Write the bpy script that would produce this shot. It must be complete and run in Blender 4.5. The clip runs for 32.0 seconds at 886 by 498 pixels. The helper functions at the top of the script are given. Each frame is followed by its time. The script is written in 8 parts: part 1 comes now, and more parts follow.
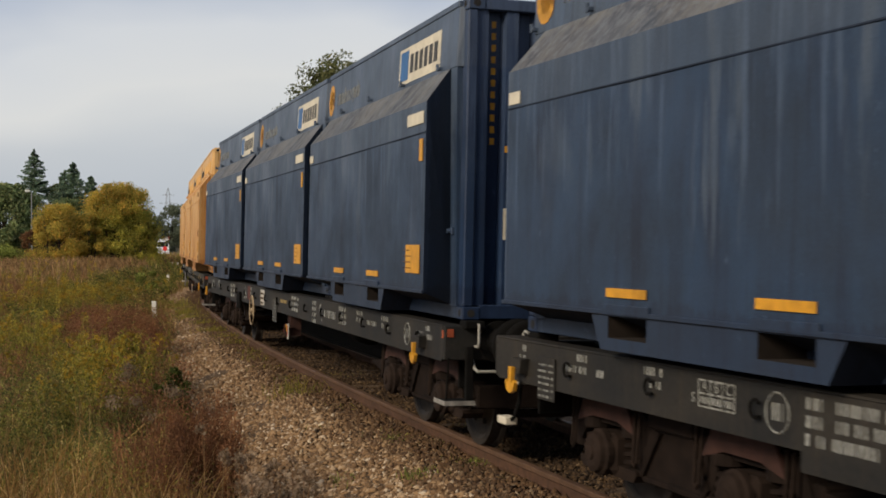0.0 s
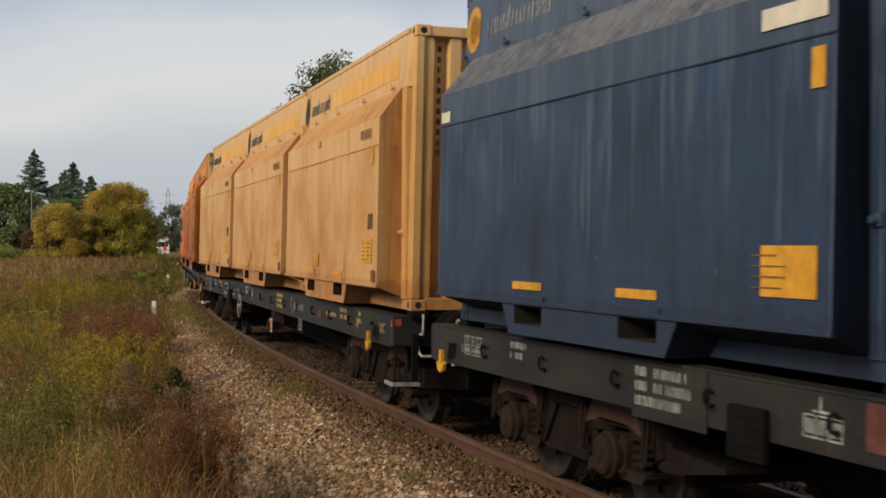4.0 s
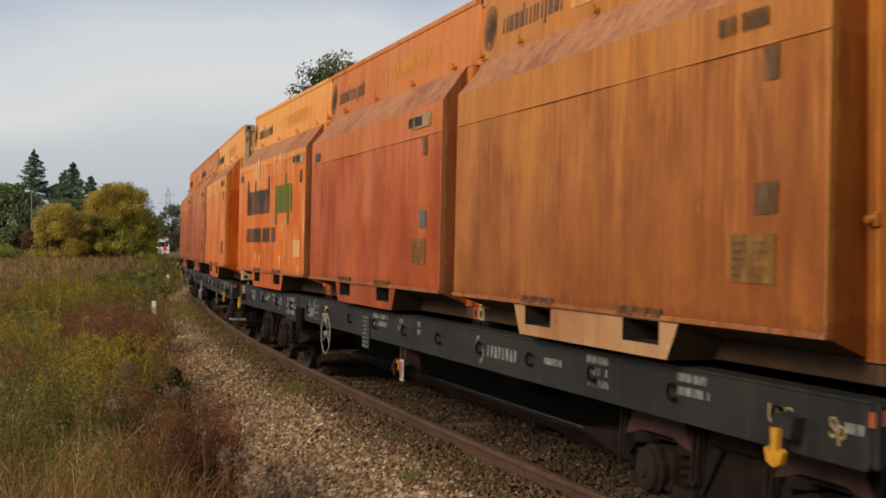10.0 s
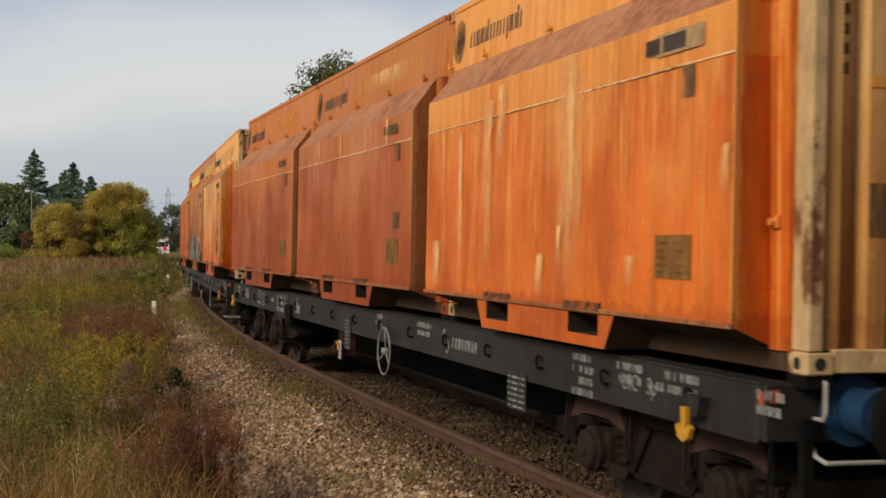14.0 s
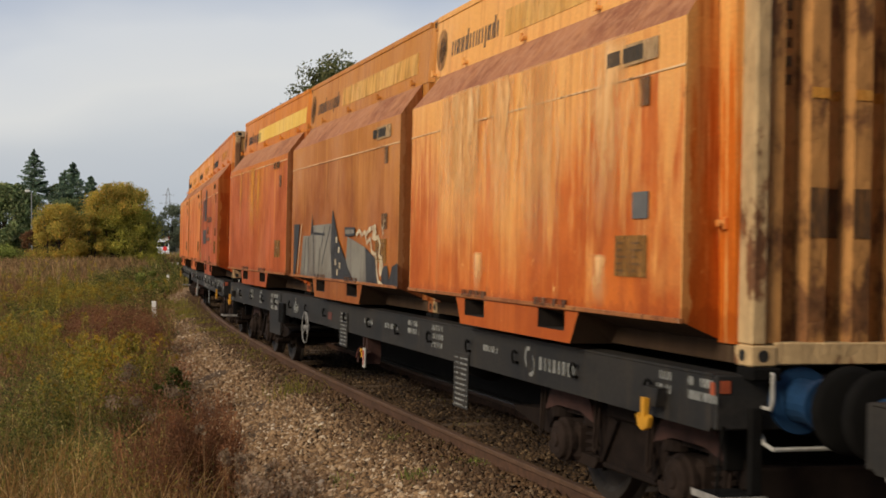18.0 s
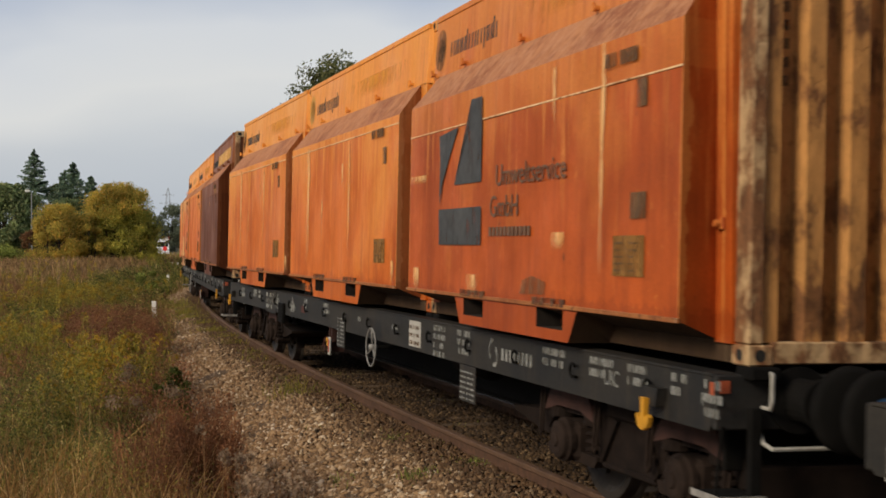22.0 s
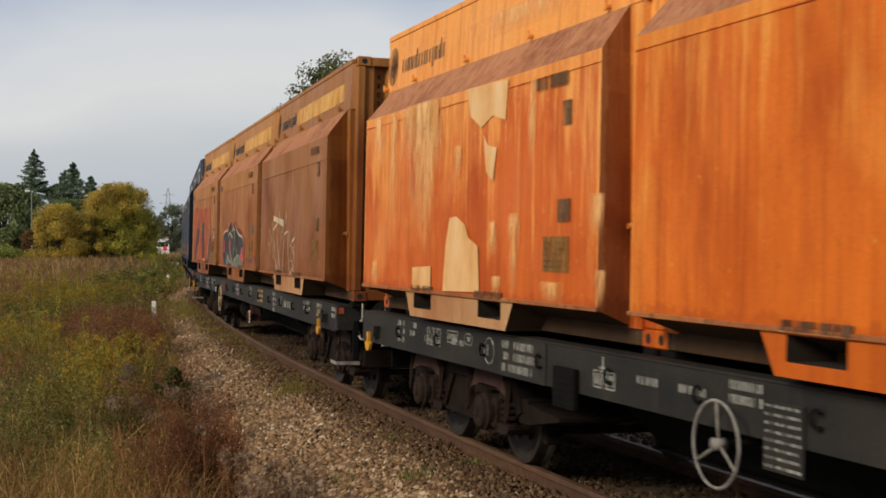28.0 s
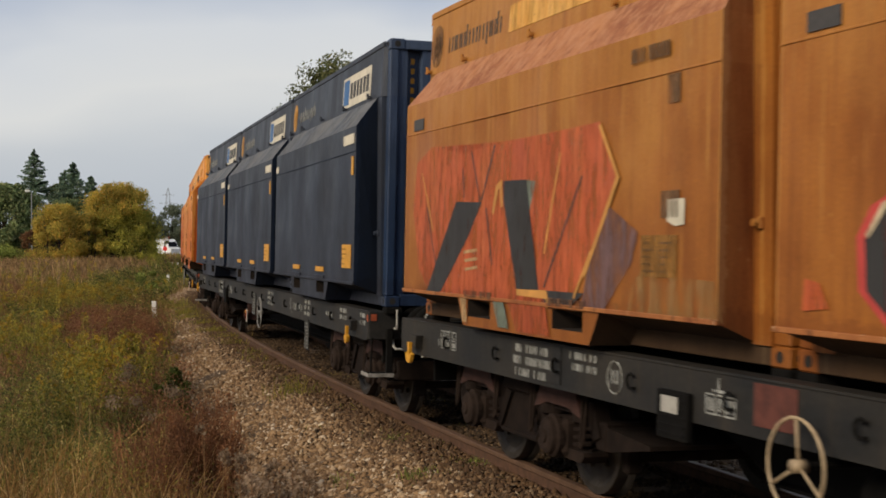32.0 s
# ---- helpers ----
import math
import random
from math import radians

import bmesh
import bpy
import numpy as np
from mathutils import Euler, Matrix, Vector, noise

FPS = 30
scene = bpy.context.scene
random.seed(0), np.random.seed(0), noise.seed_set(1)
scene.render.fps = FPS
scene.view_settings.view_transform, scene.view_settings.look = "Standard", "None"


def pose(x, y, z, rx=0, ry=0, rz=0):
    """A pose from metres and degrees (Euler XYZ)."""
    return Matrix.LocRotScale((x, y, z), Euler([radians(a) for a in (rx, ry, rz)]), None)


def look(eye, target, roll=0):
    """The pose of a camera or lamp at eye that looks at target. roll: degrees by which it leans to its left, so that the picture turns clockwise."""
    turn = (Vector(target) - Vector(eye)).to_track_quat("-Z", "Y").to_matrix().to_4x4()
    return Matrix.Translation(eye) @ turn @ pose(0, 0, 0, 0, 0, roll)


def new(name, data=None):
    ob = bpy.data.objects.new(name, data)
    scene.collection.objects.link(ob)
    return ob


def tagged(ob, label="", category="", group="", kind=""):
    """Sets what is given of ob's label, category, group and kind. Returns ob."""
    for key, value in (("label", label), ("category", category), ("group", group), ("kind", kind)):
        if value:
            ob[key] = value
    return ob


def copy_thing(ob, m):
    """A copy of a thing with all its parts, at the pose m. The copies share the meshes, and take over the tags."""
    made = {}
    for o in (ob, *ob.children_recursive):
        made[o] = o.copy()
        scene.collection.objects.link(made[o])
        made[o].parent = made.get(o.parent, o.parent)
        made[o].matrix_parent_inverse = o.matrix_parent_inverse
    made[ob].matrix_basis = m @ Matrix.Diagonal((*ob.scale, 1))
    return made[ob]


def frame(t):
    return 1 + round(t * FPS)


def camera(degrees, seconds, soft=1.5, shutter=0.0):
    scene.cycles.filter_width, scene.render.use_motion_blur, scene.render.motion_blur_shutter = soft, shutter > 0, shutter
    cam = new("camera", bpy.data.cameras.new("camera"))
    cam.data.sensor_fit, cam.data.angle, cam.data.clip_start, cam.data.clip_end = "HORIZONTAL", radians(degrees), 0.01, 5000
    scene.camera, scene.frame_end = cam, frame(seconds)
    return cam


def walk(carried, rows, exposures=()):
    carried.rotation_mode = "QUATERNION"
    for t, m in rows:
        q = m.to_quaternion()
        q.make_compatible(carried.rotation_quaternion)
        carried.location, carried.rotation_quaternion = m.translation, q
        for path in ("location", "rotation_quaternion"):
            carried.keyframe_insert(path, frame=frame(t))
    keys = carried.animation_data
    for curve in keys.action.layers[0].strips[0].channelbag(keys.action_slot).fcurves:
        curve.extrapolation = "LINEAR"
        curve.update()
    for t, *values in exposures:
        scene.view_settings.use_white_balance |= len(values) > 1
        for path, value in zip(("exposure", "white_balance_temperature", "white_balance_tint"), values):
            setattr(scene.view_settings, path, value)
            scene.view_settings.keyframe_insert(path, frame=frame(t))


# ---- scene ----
# camera: a still tripod beside the curved track; z = 0 is the rail head
FOCAL = 2378.6
cam = camera(math.degrees(2 * math.atan(784 / FOCAL)), 32.0, soft=1.7, shutter=0.25)
EYE = (0.0, 0.0, 1.967)
VIEW = look(EYE, (0.0, 1000.0, 1.967 - 6.035), -0.362)
walk(cam, [(0.0, VIEW), (32.0, VIEW)])

# ---- world, sun ----
SUN_EL, SUN_AZ = radians(30), radians(-131)   # azimuth from +y towards +x
scene.view_settings.exposure = 0.0
world = bpy.data.worlds.new("world")
scene.world = world
world.use_nodes = True
wn, wl = world.node_tree.nodes, world.node_tree.links
wn.clear()
w_out = wn.new("ShaderNodeOutputWorld")
w_sky = wn.new("ShaderNodeTexSky")
w_sky.sky_type, w_sky.sun_disc = "NISHITA", False
w_sky.sun_elevation, w_sky.sun_rotation = SUN_EL, SUN_AZ
w_sky.air_density, w_sky.dust_density = 1.0, 2.0
w_bg1 = wn.new("ShaderNodeBackground")
w_bg1.inputs["Strength"].default_value = 0.075
w_bg2 = wn.new("ShaderNodeBackground")
w_bg2.inputs["Strength"].default_value = 0.95
w_geo = wn.new("ShaderNodeTexCoord")
# a cloud layer: heights above the horizon, stirred by noise
w_sep = wn.new("ShaderNodeSeparateXYZ")
w_map = wn.new("ShaderNodeMapping")
w_map.inputs["Scale"].default_value = (1.0, 1.0, 2.6)
w_map.inputs["Location"].default_value = (0.35, 0.1, 0.2)
w_noise = wn.new("ShaderNodeTexNoise")
w_noise.inputs["Scale"].default_value = 3.2
w_noise.inputs["Detail"].default_value = 4.0
w_noise.inputs["Roughness"].default_value = 0.42
w_add = wn.new("ShaderNodeMath")
w_add.operation = "MULTIPLY_ADD"
w_add.inputs[1].default_value = 0.16
w_ramp = wn.new("ShaderNodeValToRGB")
w_stops = ((0.0, (0.44, 0.49, 0.56)), (0.10, (0.52, 0.57, 0.64)), (0.15, (0.62, 0.65, 0.69)), (0.20, (0.80, 0.80, 0.79)), (0.235, (0.74, 0.76, 0.79)), (0.27, (0.50, 0.56, 0.68)), (1.0, (0.46, 0.50, 0.58)))
while len(w_ramp.color_ramp.elements) < len(w_stops):
    w_ramp.color_ramp.elements.new(0.5)
for w_el, (w_pos, w_col) in zip(w_ramp.color_ramp.elements, w_stops):
    w_el.position, w_el.color = w_pos, (*w_col, 1)
w_mix = wn.new("ShaderNodeMixShader")
w_mix.inputs[0].default_value = 0.88
wl.new(w_geo.outputs["Generated"], w_map.inputs["Vector"])
wl.new(w_geo.outputs["Generated"], w_sep.inputs[0])
wl.new(w_map.outputs[0], w_noise.inputs["Vector"])
wl.new(w_noise.outputs["Fac"], w_add.inputs[0])
wl.new(w_sep.outputs["Z"], w_add.inputs[2])
wl.new(w_add.outputs[0], w_ramp.inputs["Fac"])
wl.new(w_ramp.outputs["Color"], w_bg2.inputs["Color"])
wl.new(w_sky.outputs[0], w_bg1.inputs["Color"])
wl.new(w_bg1.outputs[0], w_mix.inputs[1])
wl.new(w_bg2.outputs[0], w_mix.inputs[2])
wl.new(w_mix.outputs[0], w_out.inputs["Surface"])

sun = new("sun", bpy.data.lights.new("sun", "SUN"))
sun.data.energy, sun.data.angle, sun.data.color = 3.3, radians(18), (1.0, 0.86, 0.66)
sun.matrix_world = look((0, 0, 0), (-math.sin(SUN_AZ) * math.cos(SUN_EL), -math.cos(SUN_AZ) * math.cos(SUN_EL), -math.sin(SUN_EL)))

# ---- the track's line and the train's run ----
X0, Y0, TH0, K0, K1 = 5.8747, -0.7441, 1.92813, -0.003049, -1.2e-05
CANT = 0.02846
WAGON_PITCH, PIVOT = 19.649, 7.1
S_GRID = np.arange(-200.0, 320.0, 0.25)
TH_GRID = TH0 + K0 * S_GRID + K1 * S_GRID ** 2 / 2
_x, _y = np.cumsum(np.cos(TH_GRID)) * 0.25, np.cumsum(np.sin(TH_GRID)) * 0.25
_i0 = int(np.argmin(np.abs(S_GRID)))
X_GRID, Y_GRID = _x - _x[_i0] + X0, _y - _y[_i0] + Y0


def at_track(s, w=0.0, z=0.0):
    """A point s metres along the line (away from the camera), w metres to the camera's side."""
    th = np.interp(s, S_GRID, TH_GRID)
    return Vector((float(np.interp(s, S_GRID, X_GRID) - math.sin(th) * w), float(np.interp(s, S_GRID, Y_GRID) + math.cos(th) * w), z))


def run(t):
    """How far the wagon of number 4 stands along the line at t seconds."""
    d = t - 13.0
    ahead = 0.8 * max(0.0, 1 - t / 6.2) ** 1.2
    return 22.207 - ahead - (4.70795 * d + 0.025636 * d * d / 2 + 0.001509 * d ** 3 / 6 - 0.14556e-4 * d ** 4 + 0.508955e-6 * d ** 5)


def wagon_pose(number, t):
    s = run(t) + (number - 4) * WAGON_PITCH
    a, b = at_track(s - PIVOT), at_track(s + PIVOT)
    m = (a + b) / 2
    yaw = math.atan2(a.y - b.y, a.x - b.x)
    return Matrix.Translation(m) @ Matrix.Rotation(yaw, 4, "Z") @ Matrix.Rotation(-CANT, 4, "X")


# ---- mesh helpers ----
class G:
    """Collects the corners and faces of one mesh."""

    def __init__(self):
        self.v, self.f = [], []

    def add(self, vs, fs):
        n = len(self.v)
        self.v += [tuple(p) for p in vs]
        self.f += [tuple(n + i for i in f) for f in fs]
        return self

    def box(self, x0, x1, y0, y1, z0, z1, c=0.0):
        """A box; c: the chamfer of its edges."""
        if c <= 0:
            vs = [(x, y, z) for z in (z0, z1) for y in (y0, y1) for x in (x0, x1)]
            return self.add(vs, [(0, 2, 3, 1), (4, 5, 7, 6), (0, 1, 5, 4), (2, 6, 7, 3), (0, 4, 6, 2), (1, 3, 7, 5)])
        bm = bmesh.new()
        bmesh.ops.create_cube(bm, size=1.0)
        for v in bm.verts:
            v.co = ((x0 + x1) / 2 + v.co.x * (x1 - x0), (y0 + y1) / 2 + v.co.y * (y1 - y0), (z0 + z1) / 2 + v.co.z * (z1 - z0))
        bmesh.ops.bevel(bm, geom=bm.edges[:], offset=c, segments=1, affect="EDGES")
        bm.verts.index_update()
        self.add([v.co[:] for v in bm.verts], [[v.index for v in f.verts] for f in bm.faces])
        bm.free()
        return self

    def prism(self, poly, d):
        """A polygon of 3D points, drawn out by d."""
        n, d = len(poly), Vector(d)
        vs = [Vector(p) for p in poly] + [Vector(p) + d for p in poly]
        return self.add(vs, [tuple(range(n))[::-1], tuple(range(n, 2 * n))] + [(i, (i + 1) % n, n + (i + 1) % n, n + i) for i in range(n)])

    def cyl(self, a, b, r, n=12, r2=None):
        a, b = Vector(a), Vector(b)
        r2 = r if r2 is None else r2
        q = (b - a).to_track_quat("Z", "Y")
        vs = []
        for p, rr in ((a, r), (b, r2)):
            vs += [p + q @ Vector((rr * math.cos(2 * math.pi * i / n), rr * math.sin(2 * math.pi * i / n), 0)) for i in range(n)]
        return self.add(vs, [tuple(range(n))[::-1], tuple(range(n, 2 * n))] + [(i, (i + 1) % n, n + (i + 1) % n, n + i) for i in range(n)])

    def tube(self, pts, r, n=6):
        """One bent bar through the points."""
        ps = [Vector(p) for p in pts]
        k, vs, up = len(ps), [], None
        for i, p in enumerate(ps):
            d = (ps[min(i + 1, k - 1)] - ps[max(i - 1, 0)]).normalized()
            if up is None:
                up = d.orthogonal().normalized()
            up = (up - d * up.dot(d)).normalized()
            side = d.cross(up)
            vs += [p + up * (r * math.cos(2 * math.pi * j / n)) + side * (r * math.sin(2 * math.pi * j / n)) for j in range(n)]
        fs = [tuple(range(n))[::-1], tuple(range((k - 1) * n, k * n))]
        fs += [(i * n + j, i * n + (j + 1) % n, (i + 1) * n + (j + 1) % n, (i + 1) * n + j) for i in range(k - 1) for j in range(n)]
        return self.add(vs, fs)

    def torus(self, c, axis, big, r, n=24, k=8):
        q = Vector(axis).to_track_quat("Z", "Y")
        vs, fs = [], []
        for i in range(n):
            a = 2 * math.pi * i / n
            for j in range(k):
                b = 2 * math.pi * j / k
                vs.append(Vector(c) + q @ Vector(((big + r * math.cos(b)) * math.cos(a), (big + r * math.cos(b)) * math.sin(a), r * math.sin(b))))
                fs.append((i * k + j, (i + 1) % n * k + j, (i + 1) % n * k + (j + 1) % k, i * k + (j + 1) % k))
        return self.add(vs, fs)

    def lathe(self, c, axis, prof, n=28):
        """prof: (along the axis, radius) pairs."""
        q = Vector(axis).to_track_quat("Z", "Y")
        vs, fs, k = [], [], len(prof)
        for i in range(n):
            a = 2 * math.pi * i / n
            vs += [Vector(c) + q @ Vector((r * math.cos(a), r * math.sin(a), h)) for h, r in prof]
            fs += [(i * k + j, (i + 1) % n * k + j, (i + 1) % n * k + j + 1, i * k + j + 1) for j in range(k - 1)]
        return self.add(vs, fs)

    def mesh(self, name, material, smooth=False):
        me = bpy.data.meshes.new(name)
        me.from_pydata(self.v, [], self.f)
        bm = bmesh.new()
        bm.from_mesh(me)
        bmesh.ops.recalc_face_normals(bm, faces=bm.faces)
        bm.to_mesh(me)
        bm.free()
        me.materials.append(material)
        if smooth:
            me.polygons.foreach_set("use_smooth", [True] * len(me.polygons))
        return me


def part(name, g, material, parent, label="", smooth=False):
    ob = new(name, g.mesh(name, material, smooth))
    ob.parent = parent
    return tagged(ob, label)


def thing(name, label, category, group="", kind=""):
    return tagged(new(name), label, category, group, kind)


def raw_mesh(name, verts, faces, material):
    """A large mesh from arrays of corners and of equal-sided faces."""
    verts, faces = np.asarray(verts, np.float32).reshape(-1, 3), np.asarray(faces, np.int32)
    me = bpy.data.meshes.new(name)
    n, k = faces.shape
    me.vertices.add(len(verts))
    me.vertices.foreach_set("co", verts.ravel())
    me.loops.add(n * k)
    me.loops.foreach_set("vertex_index", faces.ravel())
    me.polygons.add(n)
    me.polygons.foreach_set("loop_start", np.arange(0, n * k, k, dtype=np.int32))
    me.update(calc_edges=True)
    me.materials.append(material)
    return me


# ---- materials ----
def lin(r, g, b):
    return tuple(((c / 255 + 0.055) / 1.055) ** 2.4 if c > 10 else c / 255 / 12.92 for c in (r, g, b)) + (1,)


class M:
    """A node material round one Principled shader."""

    def __init__(self, name, rough=0.6, metal=0.0):
        self.m = bpy.data.materials.new(name)
        self.m.use_nodes = True
        self.n, self.l = self.m.node_tree.nodes, self.m.node_tree.links
        self.b = self.n["Principled BSDF"]
        self.b.inputs["Specular IOR Level"].default_value = 0.3
        self.b.inputs["Roughness"].default_value, self.b.inputs["Metallic"].default_value = rough, metal
        self.tc = self.n.new("ShaderNodeTexCoord")

    def at(self, scale=(1, 1, 1), shift=(0, 0, 0), space="Object"):
        mp = self.n.new("ShaderNodeMapping")
        mp.inputs["Scale"].default_value, mp.inputs["Location"].default_value = scale, shift
        self.l.new(self.tc.outputs[space], mp.inputs["Vector"])
        return mp.outputs[0]

    def noise(self, vec, scale, detail=4.0, rough=0.55):
        nd = self.n.new("ShaderNodeTexNoise")
        nd.inputs["Scale"].default_value, nd.inputs["Detail"].default_value, nd.inputs["Roughness"].default_value = scale, detail, rough
        self.l.new(vec, nd.inputs["Vector"])
        return nd.outputs["Fac"]

    def ramp(self, fac, *stops):
        nd = self.n.new("ShaderNodeValToRGB")
        e = nd.color_ramp.elements
        while len(e) < len(stops):
            e.new(0.5)
        for el, (p, c) in zip(e, stops):
            el.position, el.color = p, c if isinstance(c, tuple) else (c, c, c, 1)
        self.l.new(fac, nd.inputs["Fac"])
        return nd.outputs["Color"]

    def mix(self, fac, a, b, kind="MIX"):
        nd = self.n.new("ShaderNodeMix")
        nd.data_type, nd.blend_type = "RGBA", kind
        for sock, v in ((nd.inputs[0], fac), (nd.inputs[6], a), (nd.inputs[7], b)):
            if isinstance(v, bpy.types.NodeSocket):
                self.l.new(v, sock)
            else:
                sock.default_value = v
        return nd.outputs[2]

    def info(self, which="Random"):
        return self.n.new("ShaderNodeObjectInfo").outputs[which]

    def math(self, op, a, b=0.0):
        nd = self.n.new("ShaderNodeMath")
        nd.operation = op
        for sock, v in ((nd.inputs[0], a), (nd.inputs[1], b)):
            if isinstance(v, bpy.types.NodeSocket):
                self.l.new(v, sock)
            else:
                sock.default_value = v
        return nd.outputs[0]

    def axis(self, which):
        nd = self.n.new("ShaderNodeSeparateXYZ")
        self.l.new(self.tc.outputs["Object"], nd.inputs[0])
        return nd.outputs[which]

    def worn(self, lo, hi, least=0.0, most=1.0, seed=0.0):
        """Let what lies below show through, in ragged upright flecks."""
        a = self.noise(self.at((4.0, 4.0, 0.9), (seed, seed, seed)), 3.0, 6, 0.65)
        self.l.new(self.ramp(a, (lo, least), (hi, most)), self.b.inputs["Alpha"])

    def run_edges(self):
        """Soft feathered sides and a fading foot, over the part's own extent."""
        sep = self.n.new("ShaderNodeSeparateXYZ")
        self.l.new(self.tc.outputs["Generated"], sep.inputs[0])
        side = self.math("SUBTRACT", 1.0, self.math("ABSOLUTE", self.math("SUBTRACT", self.math("MULTIPLY", sep.outputs["X"], 2.0), 1.0)))
        ragged = self.noise(self.at((5.5, 5.5, 1.5)), 2.0, 7, 0.72)
        a = self.math("ADD", side, self.math("MULTIPLY", self.math("SUBTRACT", ragged, 0.5), 2.6))
        foot = self.ramp(sep.outputs["Z"], (0.0, 0.0), (0.5, 0.75), (0.93, 1.0), (1.0, 0.5))
        self.l.new(self.math("MULTIPLY", self.ramp(a, (0.30, 0.0), (1.0, 0.85)), foot), self.b.inputs["Alpha"])

    def island(self):
        return self.n.new("ShaderNodeNewGeometry").outputs["Random Per Island"]

    def bump(self, h, strength=0.2, dist=0.01):
        nd = self.n.new("ShaderNodeBump")
        nd.inputs["Strength"].default_value, nd.inputs["Distance"].default_value = strength, dist
        self.l.new(h, nd.inputs["Height"])
        self.l.new(nd.outputs[0], self.b.inputs["Normal"])

    def done(self, color):
        if isinstance(color, tuple):
            self.b.inputs["Base Color"].default_value = color
        else:
            self.l.new(color, self.b.inputs["Base Color"])
        return self.m


def plain(name, color, rough=0.6, metal=0.0, vary=0.25, scale=12.0, spec=0.3, worn=None):
    """One colour with fine grain and broader soiling."""
    m = M(name, rough, metal)
    m.b.inputs["Specular IOR Level"].default_value = spec
    v = m.at()
    dark = tuple(c * (1 - vary) for c in color[:3]) + (1,)
    light = tuple(min(1, c * (1 + vary * 0.6)) for c in color[:3]) + (1,)
    a = m.noise(v, scale, 5)
    col = m.ramp(a, (0.3, dark), (0.7, light))
    big = m.ramp(m.noise(v, 1.3, 3), (0.35, 0.75), (0.65, 1.0))
    m.bump(a, 0.15, 0.004)
    if worn:
        m.worn(*worn)
    return m.done(m.mix(1.0, col, big, "MULTIPLY"))


def sheet_paint(name, base, fade, soil, streak=0.5, patches=0.3, rust=0.25, seed=0.0, rough=0.5, worn=None, seam=1.672):
    """Weathered paint on sheet steel: pale runs from the upper edges, broad stains, rust flecks, chipped edges."""
    m = M(name, rough)
    m.b.inputs["Specular IOR Level"].default_value = 0.2
    sh = (seed * 3.7, seed * 1.9, seed * 0.7)
    x, z = m.axis("X"), m.axis("Z")
    runs = m.noise(m.at((2.3, 2.3, 0.26), sh), 1.7, 7, 0.70)
    fine_runs = m.noise(m.at((10, 10, 0.55), sh), 1.4, 5, 0.68)
    broad = m.noise(m.at((0.75, 0.75, 0.55), sh), 1.5, 5, 0.6)
    spots = m.noise(m.at((1, 1, 0.5), sh), 8.5, 7, 0.68)
    grain = m.noise(m.at(), 60, 3)
    deep = tuple(c * k for c, k in zip(soil[:3], (0.62, 0.50, 0.55))) + (1,)
    pale = tuple(min(0.85, c * k) for c, k in zip(fade[:3], (1.04, 1.16, 1.35))) + (1,)
    # broad stains, then deeper rusty ones
    col = m.mix(m.ramp(broad, (0.50 - 0.2 * patches, 0.0), (0.68 - 0.1 * patches, 0.9)), base, soil)
    col = m.mix(m.ramp(m.noise(m.at((1.3, 1.3, 0.35), (sh[1], sh[0], 4.0)), 1.4, 6, 0.65), (0.53 - 0.1 * patches, 0.0), (0.74 - 0.1 * patches, 0.65)), col, deep)
    # broad bleached areas with soft edges
    high = m.math("MULTIPLY", z, 0.5)
    bleach = m.math("ADD", m.noise(m.at((0.6, 0.6, 0.42), (sh[2], sh[0], sh[1])), 1.3, 6, 0.62), m.math("MULTIPLY", m.math("SUBTRACT", high, 0.5), 0.20))
    col = m.mix(m.ramp(bleach, (0.60 - 0.14 * streak, 0.0), (0.80 - 0.14 * streak, 0.85)), col, fade)
    # runs of faded paint, strongest below each upper edge
    lo = 0.66 - 0.18 * streak
    pull = m.math("ADD", runs, m.math("MULTIPLY", m.math("SUBTRACT", high, 0.55), 0.16))
    col = m.mix(m.ramp(pull, (lo, 0.0), (lo + 0.10, 0.8)), col, fade)
    col = m.mix(m.ramp(m.math("ADD", fine_runs, m.math("MULTIPLY", m.math("SUBTRACT", high, 0.6), 0.22)), (0.60 - 0.10 * streak, 0.0), (0.74 - 0.10 * streak, 0.55 + 0.3 * streak)), col, pale)
    col = m.mix(m.ramp(m.noise(m.at((9, 9, 0.22), (sh[2], 5.0, 1.0)), 1.5, 4), (0.52, 0.0), (0.75, 0.7)), col, deep)
    # paler fade colour in the upper panel and in the band over the seam
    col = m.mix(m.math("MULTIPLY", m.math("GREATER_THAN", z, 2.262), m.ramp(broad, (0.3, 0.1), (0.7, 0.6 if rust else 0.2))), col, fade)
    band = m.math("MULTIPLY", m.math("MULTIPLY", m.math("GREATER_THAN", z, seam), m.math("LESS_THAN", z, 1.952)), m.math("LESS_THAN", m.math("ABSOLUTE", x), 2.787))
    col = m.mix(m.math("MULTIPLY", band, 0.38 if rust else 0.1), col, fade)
    # chipped upright edges and lower rim
    rim = m.math("LESS_THAN", m.math("ADD", m.math("ABSOLUTE", m.math("SUBTRACT", m.math("ABSOLUTE", x), 2.785)), m.math("MULTIPLY", spots, 0.05)), 0.036)
    col = m.mix(m.math("MULTIPLY", rim, 0.65), col, pale)
    low = m.math("LESS_THAN", m.math("SUBTRACT", z, m.math("MULTIPLY", fine_runs, 0.35)), 0.12)
    col = m.mix(m.math("MULTIPLY", low, 0.4), col, deep)
    col = m.mix(m.ramp(spots, (0.70 - 0.13 * rust, 0.0), (0.75 - 0.10 * rust, 0.8 * min(1, rust * 3.0))), col, lin(74, 42, 27))
